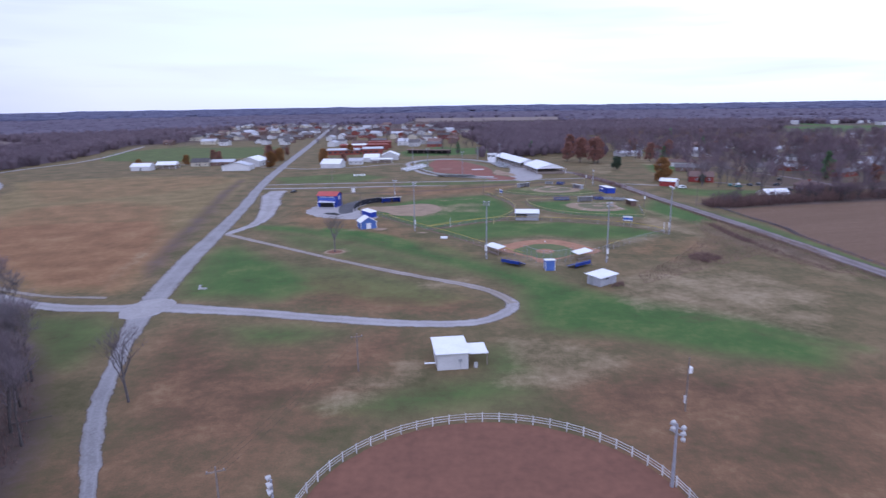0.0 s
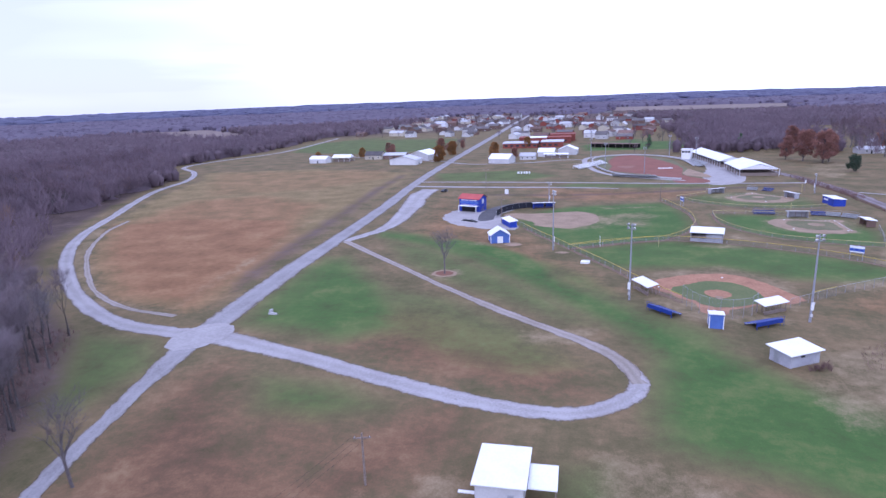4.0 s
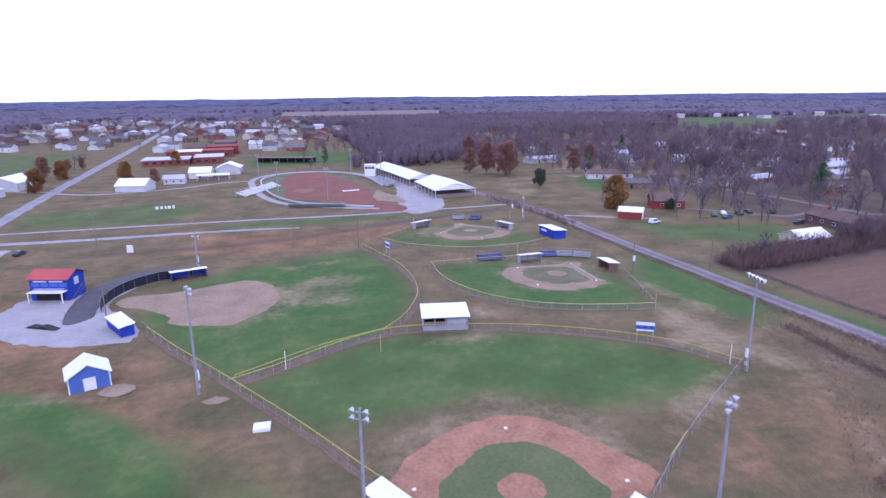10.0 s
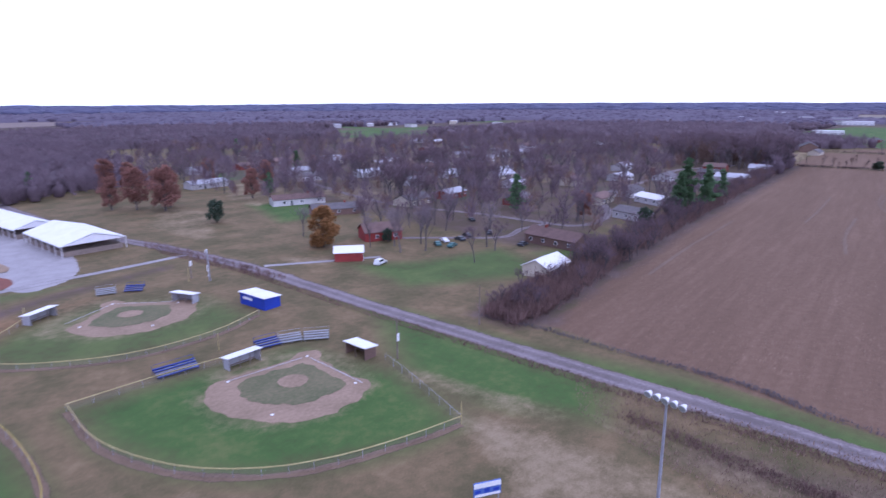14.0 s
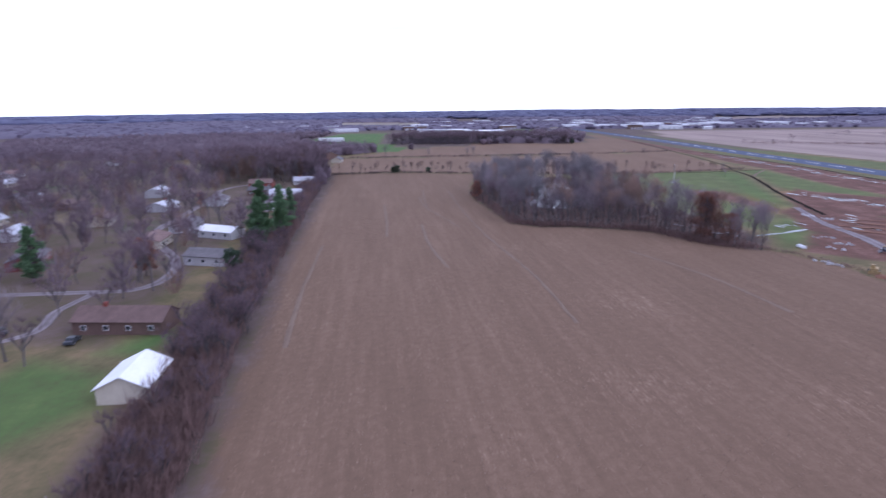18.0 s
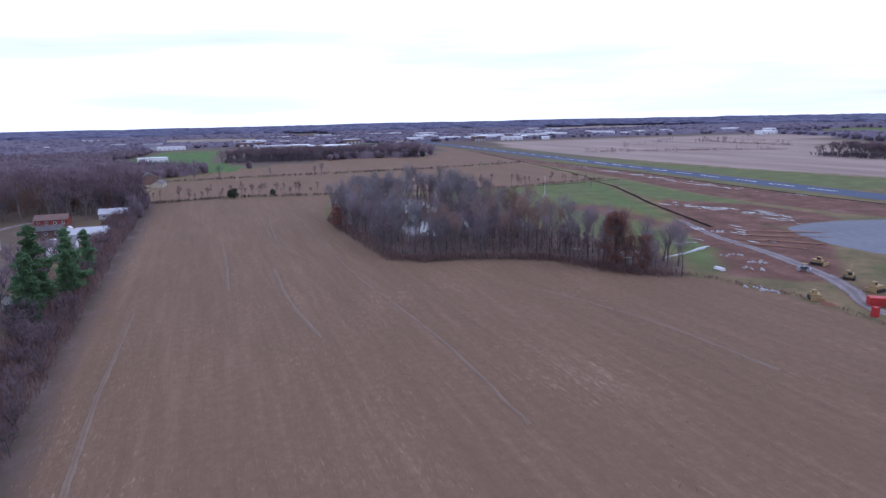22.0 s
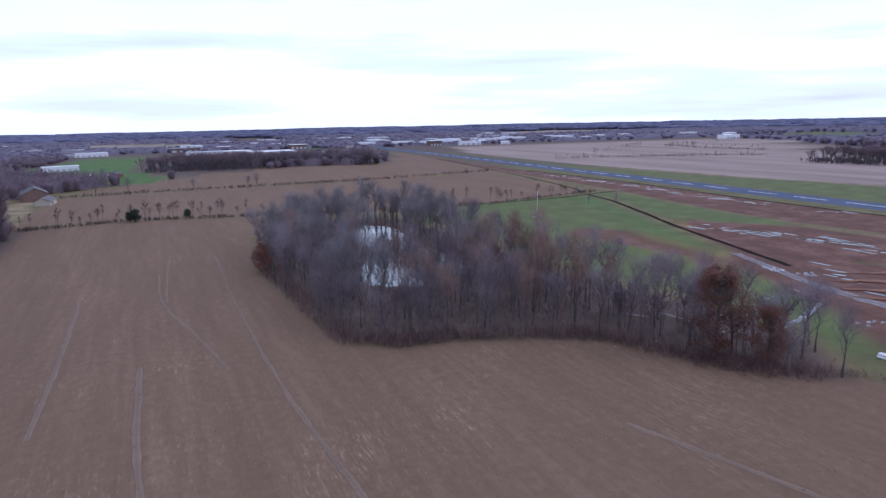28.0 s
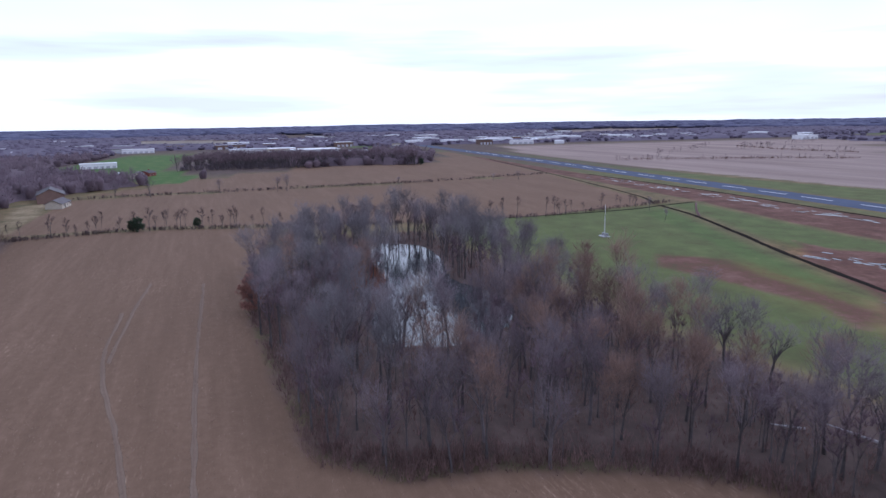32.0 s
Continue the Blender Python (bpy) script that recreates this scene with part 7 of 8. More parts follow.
def leaf_tree_meshes(seed, h, wide, low, n, size, cone=False):
    """A trunk with limbs and a crown of many small tilted leaf clumps with an uneven outline."""
    r = random.Random(seed)
    trunk, crown = Shape(), Shape()
    trunk.rod((0, 0, -0.2), (0, 0, h * 0.5), h * 0.02, h * 0.012, 7)
    trunk.rod((0, 0, h * 0.5), (0, 0, h * 0.92), h * 0.012, h * 0.003, 5)
    lobes = []
    for i in range(70 if not cone else 130):
        z = low + (h - low) * r.uniform(0.05, 0.96)
        u = (z - low) / (h - low)
        prof = (1 - u ** 1.7) ** 0.8 * (0.72 + 0.28 * math.sin(u * 19 + seed)) if cone else math.sin(math.pi * min(1, 0.16 + u * 0.8)) ** 0.6
        a = r.uniform(0, math.tau)
        rad = wide * prof * r.uniform(0.2, 0.8)
        c = Vector((math.cos(a) * rad, math.sin(a) * rad, z))
        trunk.rod((0, 0, max(0.3, z - rad * 0.6)), tuple(c), h * 0.006, h * 0.002, 4)
        lobes.append((c, wide * (0.26 if not cone else 0.2) * r.uniform(0.7, 1.2) * (prof * 0.6 + 0.4)))
    for i in range(n):
        c, q = lobes[r.randrange(len(lobes))]
        v = Vector((r.gauss(0, 1), r.gauss(0, 1), r.gauss(0, 1))).normalized() * q * r.uniform(0.25, 1.12)
        v.z *= 1.0 if not cone else 0.62
        p = c + v
        e1 = Vector((r.uniform(-1, 1), r.uniform(-1, 1), r.uniform(-0.6, 0.6))).normalized() * size * r.uniform(0.5, 1.2)
        e2 = e1.orthogonal().normalized() * size * r.uniform(0.3, 0.8)
        crown.face(p - e1, p - e2 * 0.6, p + e1 * 0.9, p + e2)
    return trunk, crown


def tree_kind(meshes, bark, leaf):
    return meshes[0].mesh("trunk", bark), meshes[1].mesh("crown", leaf)


BARE_TREES = [tree_kind(bare_tree_meshes(20 + i, 16, s, l, 1100, f), M_BARK, M_TWIG) for i, (s, l, f) in enumerate(((0.30, 8, 0.34), (0.36, 9, 0.28), (0.26, 7, 0.4), (0.40, 10, 0.26), (0.31, 8, 0.3)))]
TALL_SHAPES = [bare_tree_meshes(60 + i, 18, s, l, 1000, f, long=1.1) for i, (s, l, f) in enumerate(((0.19, 6, 0.5), (0.23, 7, 0.45), (0.17, 6, 0.55), (0.25, 8, 0.42)))]
TALL, TALL_GREY, TALL_RUST = [[tree_kind(m, M_DARKBARK, twig) for m in TALL_SHAPES] for twig in (M_TWIG, M_GREYTWIG, M_RUSTTWIG)]
LAWN_TREE = [tree_kind(bare_tree_meshes(33, 16, 0.36, 9, 1300, 0.26, thick=0.0014), M_BARK, M_GREYTWIG)]
LITE = [bare_tree_meshes(140 + i, 15, w, l, n, f, 2, 0.0046, 1.25, True) for i, (w, l, f, n) in enumerate(((0.34, 8, 0.3, 330), (0.40, 9, 0.26, 350), (0.30, 8, 0.36, 310), (0.38, 9, 0.28, 330), (0.17, 7, 0.4, 180), (0.13, 6, 0.45, 140)))]


def flat_tris(shape):
    t = [(f[0], f[i], f[i + 1]) for f in shape.f for i in range(1, len(f) - 1)]
    return np.array(shape.v, float), np.array(t, np.int64)


LITE_TRIS = [(flat_tris(a), flat_tris(b)) for a, b in LITE]


M_HEDGEDARK = mat("dark_hedge_twigs", (0.115, 0.082, 0.078), (0.07, 0.05, 0.05), 0.1, 0.95, island=0.25, thin=0.5)


def tree_stuff(name, label, spots, rnd, base=15.0, slim=False, twigs=None):
    """Many leafless trees joined into one object: spots are x, y, height."""
    vs, fs, ms, k = [], [], [], 0
    for x, y, h in spots:
        pair = LITE_TRIS[4 + rnd.randrange(2) if slim else rnd.randrange(4)]
        a, q = rnd.uniform(0, math.tau), h / base
        c, s_ = math.cos(a) * q, math.sin(a) * q
        for m, (v, f) in enumerate(pair):
            w = np.stack([v[:, 0] * c - v[:, 1] * s_ + x, v[:, 0] * s_ + v[:, 1] * c + y, v[:, 2] * q], -1)
            vs.append(w)
            fs.append(f + k)
            ms.append(np.full(len(f), m, np.int32))
            k += len(v)
    v, f, m = np.concatenate(vs), np.concatenate(fs), np.concatenate(ms)
    me = bpy.data.meshes.new(name)
    me.vertices.add(len(v))
    me.vertices.foreach_set("co", v.astype(np.float32).ravel())
    me.loops.add(f.size)
    me.loops.foreach_set("vertex_index", f.astype(np.int32).ravel())
    me.polygons.add(len(f))
    me.polygons.foreach_set("loop_start", np.arange(0, f.size, 3, dtype=np.int32))
    me.materials.append(M_BARK)
    me.materials.append(twigs or M_TWIGS)
    me.polygons.foreach_set("material_index", m)
    me.update(calc_edges=True)
    return tagged(new(name, me), label, "trees", kind="stuff")


M_TWIGS = mat("bare_twigs_of_many", (0.178, 0.128, 0.143), (0.108, 0.078, 0.089), 0.03, 0.95, island=0.25, fine=0.3, thin=0.5)
BROWN = [tree_kind(leaf_tree_meshes(90 + i, 15, 5.6, 2.2, 6000, 0.36), M_BARK, M_BROWNLEAF) for i in range(2)]
ORANGE = [tree_kind(leaf_tree_meshes(95, 13, 6.0, 0.5, 9000, 0.4), M_BARK, M_ORANGELEAF)]
PINE = [tree_kind(leaf_tree_meshes(97 + i, 20, 7.4, 1.0, 15000, 0.4, True), M_BARK, M_NEEDLE) for i in range(2)]
FINE_OAK = [tree_kind(leaf_tree_meshes(92, 15, 6.2, 1.0, 22000, 0.15), M_DARKBARK, M_OAKLEAF)]
ROUND_EVERGREEN = [tree_kind(leaf_tree_meshes(99, 9, 4.2, 0.4, 4200, 0.34), M_BARK, M_CEDAR)]


def tree(kind, base, x, y, h, label, group, rnd, name="tree"):
    tm, cm = kind[rnd.randrange(len(kind))]
    t = new(name)
    k = h / base
    t.matrix_world = pose(x, y, 0, 0, 0, rnd.uniform(0, 360)) @ Matrix.Diagonal((k, k, k, 1))
    tagged(t, label, "tree", group)
    for nm, me in (("trunk", tm), ("crown", cm)):
        o = new(nm, me)
        o.parent = t
    return t


def in_poly(pts):
    xs, ys = [p[0] for p in pts], [p[1] for p in pts]

    def pick(r):
        while True:
            x, y = r.uniform(min(xs), max(xs)), r.uniform(min(ys), max(ys))
            if inside(x, y, pts):
                return x, y
    return pick


tr = random.Random(11)
# the little wood round the pond
POND = [(454, 188), (448, 171), (424, 168), (400, 170), (380, 162), (362, 164), (350, 174), (349, 186), (354, 195), (368, 196), (386, 190), (404, 188), (428, 192)]
placed = []
tries = 0
while len(placed) < 225 and tries < 6000:
    tries += 1
    x, y = tr.uniform(262, 480), tr.uniform(116, 228)
    if not inside(x, y, WOODS) or inside(x, y, POND) or any((x - a) ** 2 + (y - b) ** 2 < 4.6 ** 2 for a, b in placed):
        continue
    rear = np.interp(x, (262, 300, 350, 411, 478), (119, 121, 139, 151, 165))
    if (x < 350 and y < rear + 14 and tr.random() < 0.55) or (326 < x < 356 and 166 < y < 200 and tr.random() < 0.65) or (352 < x < 400 and 190 < y < 204 and tr.random() < 0.5):
        continue
    placed.append((x, y))
    if tr.random() < 0.004:
        tree(BROWN, 15, x, y, tr.uniform(9, 13), "young tree still holding dry brown leaves", "trees of the little wood", tr)
    elif tr.random() < 0.62:
        grove = TALL_GREY if x > 385 or (y > 192 and tr.random() < 0.7) else TALL_RUST if x > 300 and tr.random() < 0.62 else TALL
        tree(grove, 18, x, y, tr.uniform(13.5, 20.5), "tall slender leafless tree with " + ("grey twigs" if grove is TALL_GREY else "rusty twigs" if grove is TALL_RUST else "purple-brown twigs"), "trees of the little wood", tr)
    else:
        tree(BARE_TREES, 16, x, y, tr.uniform(11, 16), "spreading leafless tree in the wood", "trees of the little wood", tr)
tree(BROWN, 15, 420, 196, 7, "oak still holding dry red-brown leaves", "trees of the little wood", tr)
tree(BARE_TREES, 16, 212.7, 95.8, 9.5, "small leafless tree beside the site track", "lawn trees", tr)
tree(FINE_OAK, 15, 273, 135.5, 11, "oak still holding dry red-brown leaves", "trees of the little wood", tr)
tree(FINE_OAK, 15, 279.5, 141.5, 17.5, "oak still holding dry red-brown leaves", "trees of the little wood", tr)
for x, y, a, ln in ((297, 133, 40, 7), (289, 131, 110, 6), (303, 140, 80, 5), (284, 128, 20, 8)):
    solid("fallen_log", Shape().rod((x, y, 0.3), (x + ln * math.cos(radians(a)), y + ln * math.sin(radians(a)), 1.2), 0.22, 0.1, 6), M_CONCRETE, "pale barkless fallen trunk at the edge of the wood", "log", "fallen logs")
patch("pond", POND, M_WATER, "still pond reflecting the pale sky inside the wood", "water", z=0.03, ragged=1.2)

# hedge and yards east of the lane
spots = []
for i in range(330):
    u = tr.random() ** 1.15
    x = 122 + u * 390
    y = np.interp(x, (125, 160, 196, 240, 310, 400, 508), (260, 267.5, 274, 284, 295, 309.5, 328)) + tr.uniform(1.5, 14)
    if any((x - a) ** 2 + (y - b) ** 2 < 6.5 ** 2 for a, b in ((281, 303), (272, 301), (299, 302), (320, 304), (290, 299), (275, 295), (286, 296))):
        continue
    if min((x - a) ** 2 + (y - b) ** 2 for a, b in HOUSES) < 7 ** 2 or (u < 0.1 and tr.random() < 0.5):
        continue
    spots.append((x, y, tr.uniform(7, 14.5) * (0.45 if x < 165 else 0.62 if x < 330 else 0.42 if x < 450 else 1.5)))
tree_stuff("hedgerow_trees", "leafless hedgerow trees along the field edge", spots, tr)
for x, y, h in ((281, 303, 23), (271, 301, 18), (299, 302, 19), (223, 350, 17), (320, 304, 15), (290, 299, 14), (172, 470, 12), (240, 560, 14), (262, 700, 15), (84, 560, 12), (18, 572, 11)):
    tree(PINE, 20, x, y, h, "dark green pine standing over the yards", "pines", tr)
tree(ORANGE, 13, 129.3, 353, 13.6, "round tree in full orange-brown leaf", "autumn trees", tr)
tree(ROUND_EVERGREEN, 9, 121.5, 418, 9.5, "round dark evergreen beside the lane", "evergreens", tr)
tree(ROUND_EVERGREEN, 9, 233, 296, 8, "dark evergreen at the end of the hedge", "evergreens", tr)
tree(ROUND_EVERGREEN, 9, 262, 299, 9, "dark evergreen at the end of the hedge", "evergreens", tr)
tree(ROUND_EVERGREEN, 9, 149, 344, 5, "small dark evergreen by the red barn", "evergreens", tr)
for x, y, h in ((108, 470, 19), (116, 458, 20), (121, 466, 18), (114, 536, 18), (126, 540, 15), (160, 465, 15), (100, 478, 15), (170, 540, 14), (186, 500, 13), (-145, 561, 8), (-141, 574, 8)):
    tree(BROWN, 15, x, y, h, "tall tree holding rusty red-brown leaves", "autumn trees", tr)
for x, y, h in ((-92, 492, 12), (-128, 468, 12), (-142, 516, 12), (-134, 520, 11), (-145, 545, 7), (-180, 505, 9), (-205, 500, 8), (-190, 520, 9), (-232, 476, 7), (-83, 578, 10), (-74, 478, 8)):
    tree(ORANGE if tr.random() < 0.6 else BROWN, 13, x, y, h, "small tree with faded orange-brown leaves", "autumn trees", tr)
tree(LAWN_TREE, 16, -34.1, 192, 13, "lone leafless tree in a ring of dead grass", "lawn trees", tr)
tree(BARE_TREES, 16, -51, 91, 12.8, "leafless tree beside the lane", "lawn trees", tr)
for x, y, h in ((150, 326, 15), (155, 334, 14), (143, 330, 15), (147, 338, 14), (168, 316, 15), (162, 342, 13), (140, 342, 12), (133, 372, 11), (176, 344, 14)):
    tree(BARE_TREES, 16, x, y, h, "tall leafless yard tree", "yard trees", tr)
HEDGE_HOMES = [(335, 308), (400, 316), (458, 326), (458, 374), (340, 368)]
n_yard, tries, spots = 0, 0, []
while n_yard < 430 and tries < 7000:
    tries += 1
    x = tr.uniform(150, 580) if n_yard < 280 else tr.uniform(158, 360)
    y = tr.uniform(296, 760) if n_yard < 280 else tr.uniform(300, 520)
    if y < 276 + (x - 184) * 0.176 + 16 or min((x - a) ** 2 + (y - b) ** 2 for a, b in HOUSES) < 8.5 ** 2:
        continue
    if inside(x, y, [(359, 695), (422, 627), (600, 790), (500, 880)]):
        continue
    if x < 205 and 380 < y < 520 and tr.random() < 0.7:
        continue
    if inside(x, y, HEDGE_HOMES) or (x < 380 and y < 385 and tr.random() < 0.5):
        continue
    n_yard += 1
    if tr.random() < 0.022:
        tree(BROWN, 15, x, y, tr.uniform(9, 14), "yard tree holding rusty brown leaves", "yard trees", tr)
    else:
        spots.append((x, y, tr.uniform(11, 18) * (1.2 if x > 420 and y < 420 else 0.85 if x < 380 and y < 385 else 1)))
wood_end = in_poly([(436, 336), (470, 340), (520, 338), (560, 360), (540, 420), (470, 410), (440, 370)])
for i in range(60):
    x, y = wood_end(tr)
    if min((x - a) ** 2 + (y - b) ** 2 for a, b in HOUSES) > 9 ** 2:
        spots.append((x, y, tr.uniform(16, 24)))
tree(BROWN, 15, 361, 362, 7.5, "small yard tree holding dark brown leaves", "yard trees", tr)
tree_stuff("yard_trees", "leafless trees standing thick among the houses", spots, tr)
# trees of the town up the road
spots = []
while len(spots) < 620:
    y = tr.uniform(520, 1350)
    x = -119 - (y - 464) * 0.118 + tr.choice((-1, 1)) * tr.uniform(9, 250)
    if min((x - a) ** 2 + (y - b) ** 2 for a, b in HOUSES) < 8 ** 2 or (abs(x + 62) < 56 and y < 640) or (x < -150 and y < 700):
        continue
    spots.append((x, y, tr.uniform(6, 13)))
tree_stuff("town_trees", "leafless trees between the houses of the town", spots[:240], tr)
# hedgerows between the fields
spots = []
for i in range(95):
    y = tr.uniform(40, 326)
    x = np.interp(y, (24, 106, 173, 220, 283, 327), (522, 497, 497, 504, 514, 500)) + tr.uniform(-2, 2)
    if 60 < y < 150 and tr.random() < 0.6:
        continue
    spots.append((x, y, tr.uniform(4, 10)))
tree_stuff("field_hedge_trees", "thin leafless trees in the field hedge", spots, tr, slim=True, twigs=M_HEDGEDARK)
for x, y, h in ((511, 281, 6.5), (515, 258, 4.5), (513, 284, 5), (851, 100, 7)):
    tree(ROUND_EVERGREEN, 9, x, y, h, "dark evergreen bush in the field hedge", "evergreens", tr)
for x, y, h in ((644, 328, 11), (642, 307, 13), (651, 267, 9), (650, 231, 10), (648, 225, 12), (660, 150, 6), (664, 60, 7), (662, 80, 6), (470, 60, 6), (500, 50, 7)):
    tree(BARE_TREES, 16, x, y, h, "leafless tree standing between two fields", "hedgerow trees", tr)


def brush(name, label, count, where, lo, hi, rnd, material, slivers=9, width=0.05, kind="stuff", spread=0.5):
    """Leafless scrub: many thin upright slivers springing from each root."""
    v, f = [], []
    for i in range(count):
        x, y = where(rnd)
        h = rnd.uniform(lo, hi)
        for j in range(slivers):
            a, t = rnd.uniform(0, math.tau), rnd.uniform(0.1, spread)
            z0 = h * rnd.uniform(0, 0.55)
            bx, by = x + math.cos(a) * t * z0 * 0.9 + rnd.uniform(-0.3, 0.3) * h * 0.3, y + math.sin(a) * t * z0 * 0.9 + rnd.uniform(-0.3, 0.3) * h * 0.3
            ln = h * rnd.uniform(0.3, 0.6)
            b = rnd.uniform(0, math.tau)
            wx, wy = math.cos(b) * width * h, math.sin(b) * width * h
            k = len(v)
            v += [(bx - wx, by - wy, z0), (bx + wx, by + wy, z0), (bx + math.cos(a) * t * ln, by + math.sin(a) * t * ln, z0 + ln)]
            f.append((k, k + 1, k + 2))
    me = bpy.data.meshes.new(name)
    me.from_pydata(v, [], f)
    me.materials.append(material)
    return tagged(new(name, me), label, "shrubs", kind=kind)


def along(pts, half):
    def pick(r):
        i = r.randrange(len(pts) - 1)
        u = r.random()
        return pts[i][0] + (pts[i + 1][0] - pts[i][0]) * u + r.uniform(-half, half), pts[i][1] + (pts[i + 1][1] - pts[i][1]) * u + r.uniform(-half, half)
    return pick


def wood_floor(r):
    pick = in_poly(WOODS)
    while True:
        x, y = pick(r)
        if not inside(x, y, POND):
            return x, y


spots = []
while len(spots) < 300:
    x, y = wood_floor(tr)
    if x < 350 and y < np.interp(x, (262, 300, 350), (132, 136, 152)) and tr.random() < 0.8:
        continue
    spots.append((x, y, tr.uniform(6, 13)))
tree_stuff("young_trees", "thin young trees crowding the wood", spots, tr, slim=True)
brush("undergrowth", "brown leafless undergrowth on the floor of the wood", 5200, wood_floor, 0.6, 2.6, tr, M_DRYBRUSH, 8, 0.026)
brush("wood_edge", "reddish brush along the edge of the wood", 2200, along([(404, 224), (375, 220), (342, 213), (313, 207), (306, 197), (306, 186), (300, 165), (294, 155), (279, 146), (273, 141), (266, 131)], 3.0), 0.8, 3.0, tr, M_DRYBRUSH, 8, 0.03)
brush("hedge_brush", "tangled leafless brush along the field edge", 5200, along([(122, 267), (150, 273), (184, 281), (235, 290), (285, 299), (340, 309), (400, 319), (450, 328), (505, 336)], 6.0), 1.5, 5.6, tr, M_DRYBRUSH, 13, 0.014)
brush("hedge_brush", "reddish brush at the corner of the field", 1100, in_poly([(119, 263), (132, 263), (150, 270), (150, 280), (134, 276), (119, 272)]), 1.2, 3.6, tr, M_DRYBRUSH, 9, 0.026)
brush("field_hedge", "weedy leafless hedge between the fields", 900, along([(500, 328), (514, 283), (504, 220), (497, 173), (497, 106), (522, 26)], 1.6), 0.7, 2.6, tr, M_HEDGEDARK, 9)
brush("field_hedge", "weedy leafless hedge between the far fields", 700, along([(644, 352), (656, 263), (665, 190), (674, 122), (704, 24)], 2), 0.8, 3.0, tr, M_HEDGEDARK, 9)
brush("lane_brush", "dry weeds and brush along the gravel lane", 4600, along([(88, 384), (97, 341), (101.5, 292), (106, 254), (110, 220), (112.5, 193), (116, 150)], 1.3), 0.2, 0.8, tr, M_DRYBRUSH, 6, 0.05)
brush("field_edge_weeds", "pale grey weeds along the edge of the crop", 1800, along([(119, 272), (122.5, 257), (123.1, 240), (125.2, 227), (126, 216), (124, 206), (124.5, 180), (125, 150)], 0.9), 0.3, 0.9, tr, M_GREYTWIG, 7, 0.04)
brush("lane_brush", "dark brush beside the gravel lane", 500, along([(88, 396), (93, 375), (98, 345), (100, 330)], 2.2), 0.6, 2.0, tr, M_DRYBRUSH, 8, 0.03)
brush("creek_brush", "dry brush along a shallow ditch", 1500, along([(102.2, 226), (102.3, 217), (101.8, 208.6), (102.3, 201), (102.6, 197), (104, 180), (107, 160)], 1.5), 0.3, 1.1, tr, M_DRYBRUSH, 7, 0.035)
brush("thicket", "low thicket in the dry grass", 420, in_poly([(75, 180), (82, 182), (84, 175), (78, 170), (74, 174)]), 0.5, 1.6, tr, M_DRYBRUSH, 8, 0.03)
brush("site_brush", "weedy strip between the field and the building site", 500, along([(186, 107), (240, 113), (262, 123), (275, 139)], 1.2), 0.4, 1.5, tr, M_DRYBRUSH, 5)
WEST = [(-200, 190), (-174, 172), (-146, 152), (-114, 132), (-88, 116), (-73, 95), (-62, 82), (-48, 50), (-120, 30), (-200, 90)]
WEST_EDGE = [(-104, 131), (-139, 152), (-184, 195), (-218, 248), (-254, 312), (-272, 360), (-300, 392), (-340, 424), (-430, 420), (-430, 90), (-250, 50), (-160, 92)]
brush("west_brush", "tangled leafless thicket beside the lane", 3000, in_poly(WEST), 0.8, 3, tr, M_DRYBRUSH, 8, 0.026)
M_DUSKTWIG = mat("dusky_twigs_of_many", (0.22, 0.178, 0.18), (0.14, 0.112, 0.116), 0.03, 0.95, island=0.25, fine=0.3, thin=0.5)
pick = in_poly(WEST)
tree_stuff("lane_trees", "leafless trees crowding the west side of the lane", [(*pick(tr), tr.uniform(10, 15)) for i in range(210)], tr, twigs=M_DUSKTWIG)
brush("pond_brush", "rust-red brush beside the pond", 500, in_poly([(420, 198), (404, 202), (388, 194), (398, 188), (424, 190)]), 1.0, 3.2, tr, M_REDBRUSH, 8, 0.03)
pick = in_poly([(-98, 134), (-80, 111), (-67, 93), (-60, 80), (-52, 60), (-44, 38), (-64, 30), (-84, 66), (-100, 96), (-124, 128)])
brush("west_brush", "brown leafless scrub under the trees beside the lane", 2200, pick, 0.4, 2.0, tr, M_DRYBRUSH, 8, 0.022)
for i in range(96):
    x, y = pick(tr)
    tree(TALL if i % 3 else TALL_GREY, 18, x, y, tr.uniform(12, 17), "slender leafless tree with a bare pale trunk beside the lane", "trees beside the lane", tr)
for x, y, a, ln in ((-66, 84, 20, 6), (-70, 76, 35, 7), (-74, 88, 15, 5), (-62, 68, 50, 6), (-80, 96, 25, 7), (-58, 61, 30, 5), (-78, 104, 60, 4)):
    solid("fallen_log", Shape().rod((x, y, 0.15), (x + ln * math.cos(radians(a)), y + ln * math.sin(radians(a)), 0.4), 0.1, 0.04, 6), M_BARK, "grey fallen trunk on leaf litter", "log", "fallen logs")
brush("corn_stubble", "short pale corn stubble left in rows on the field", 26000, in_poly(CROP), 0.25, 0.5, tr, M_STRAW, 2, 0.12, spread=0.9)
TRACKS = (([(413, 239), (348, 230), (295, 221), (255, 212), (227, 206), (192, 201)], 0.5), ([(417, 254), (385, 251), (355, 247)], 0.5), ([(270, 278), (221, 271), (203, 268), (176, 263)], 0.6),
          ([(362, 269), (320, 262), (285, 257)], 0.55), ([(389, 254), (355, 248), (327, 238), (304, 230)], 0.5), ([(240, 232), (272, 240), (310, 246)], 0.7), ([(200, 150), (232, 158), (262, 172)], 0.7))
for pts, w in TRACKS:
    ribbon("field_track", pts, w * 1.7, R_TRACK, "faint broken wheel track across the harvested field", "track", z=0.015, ragged=0.35, step=3, frayed=True)
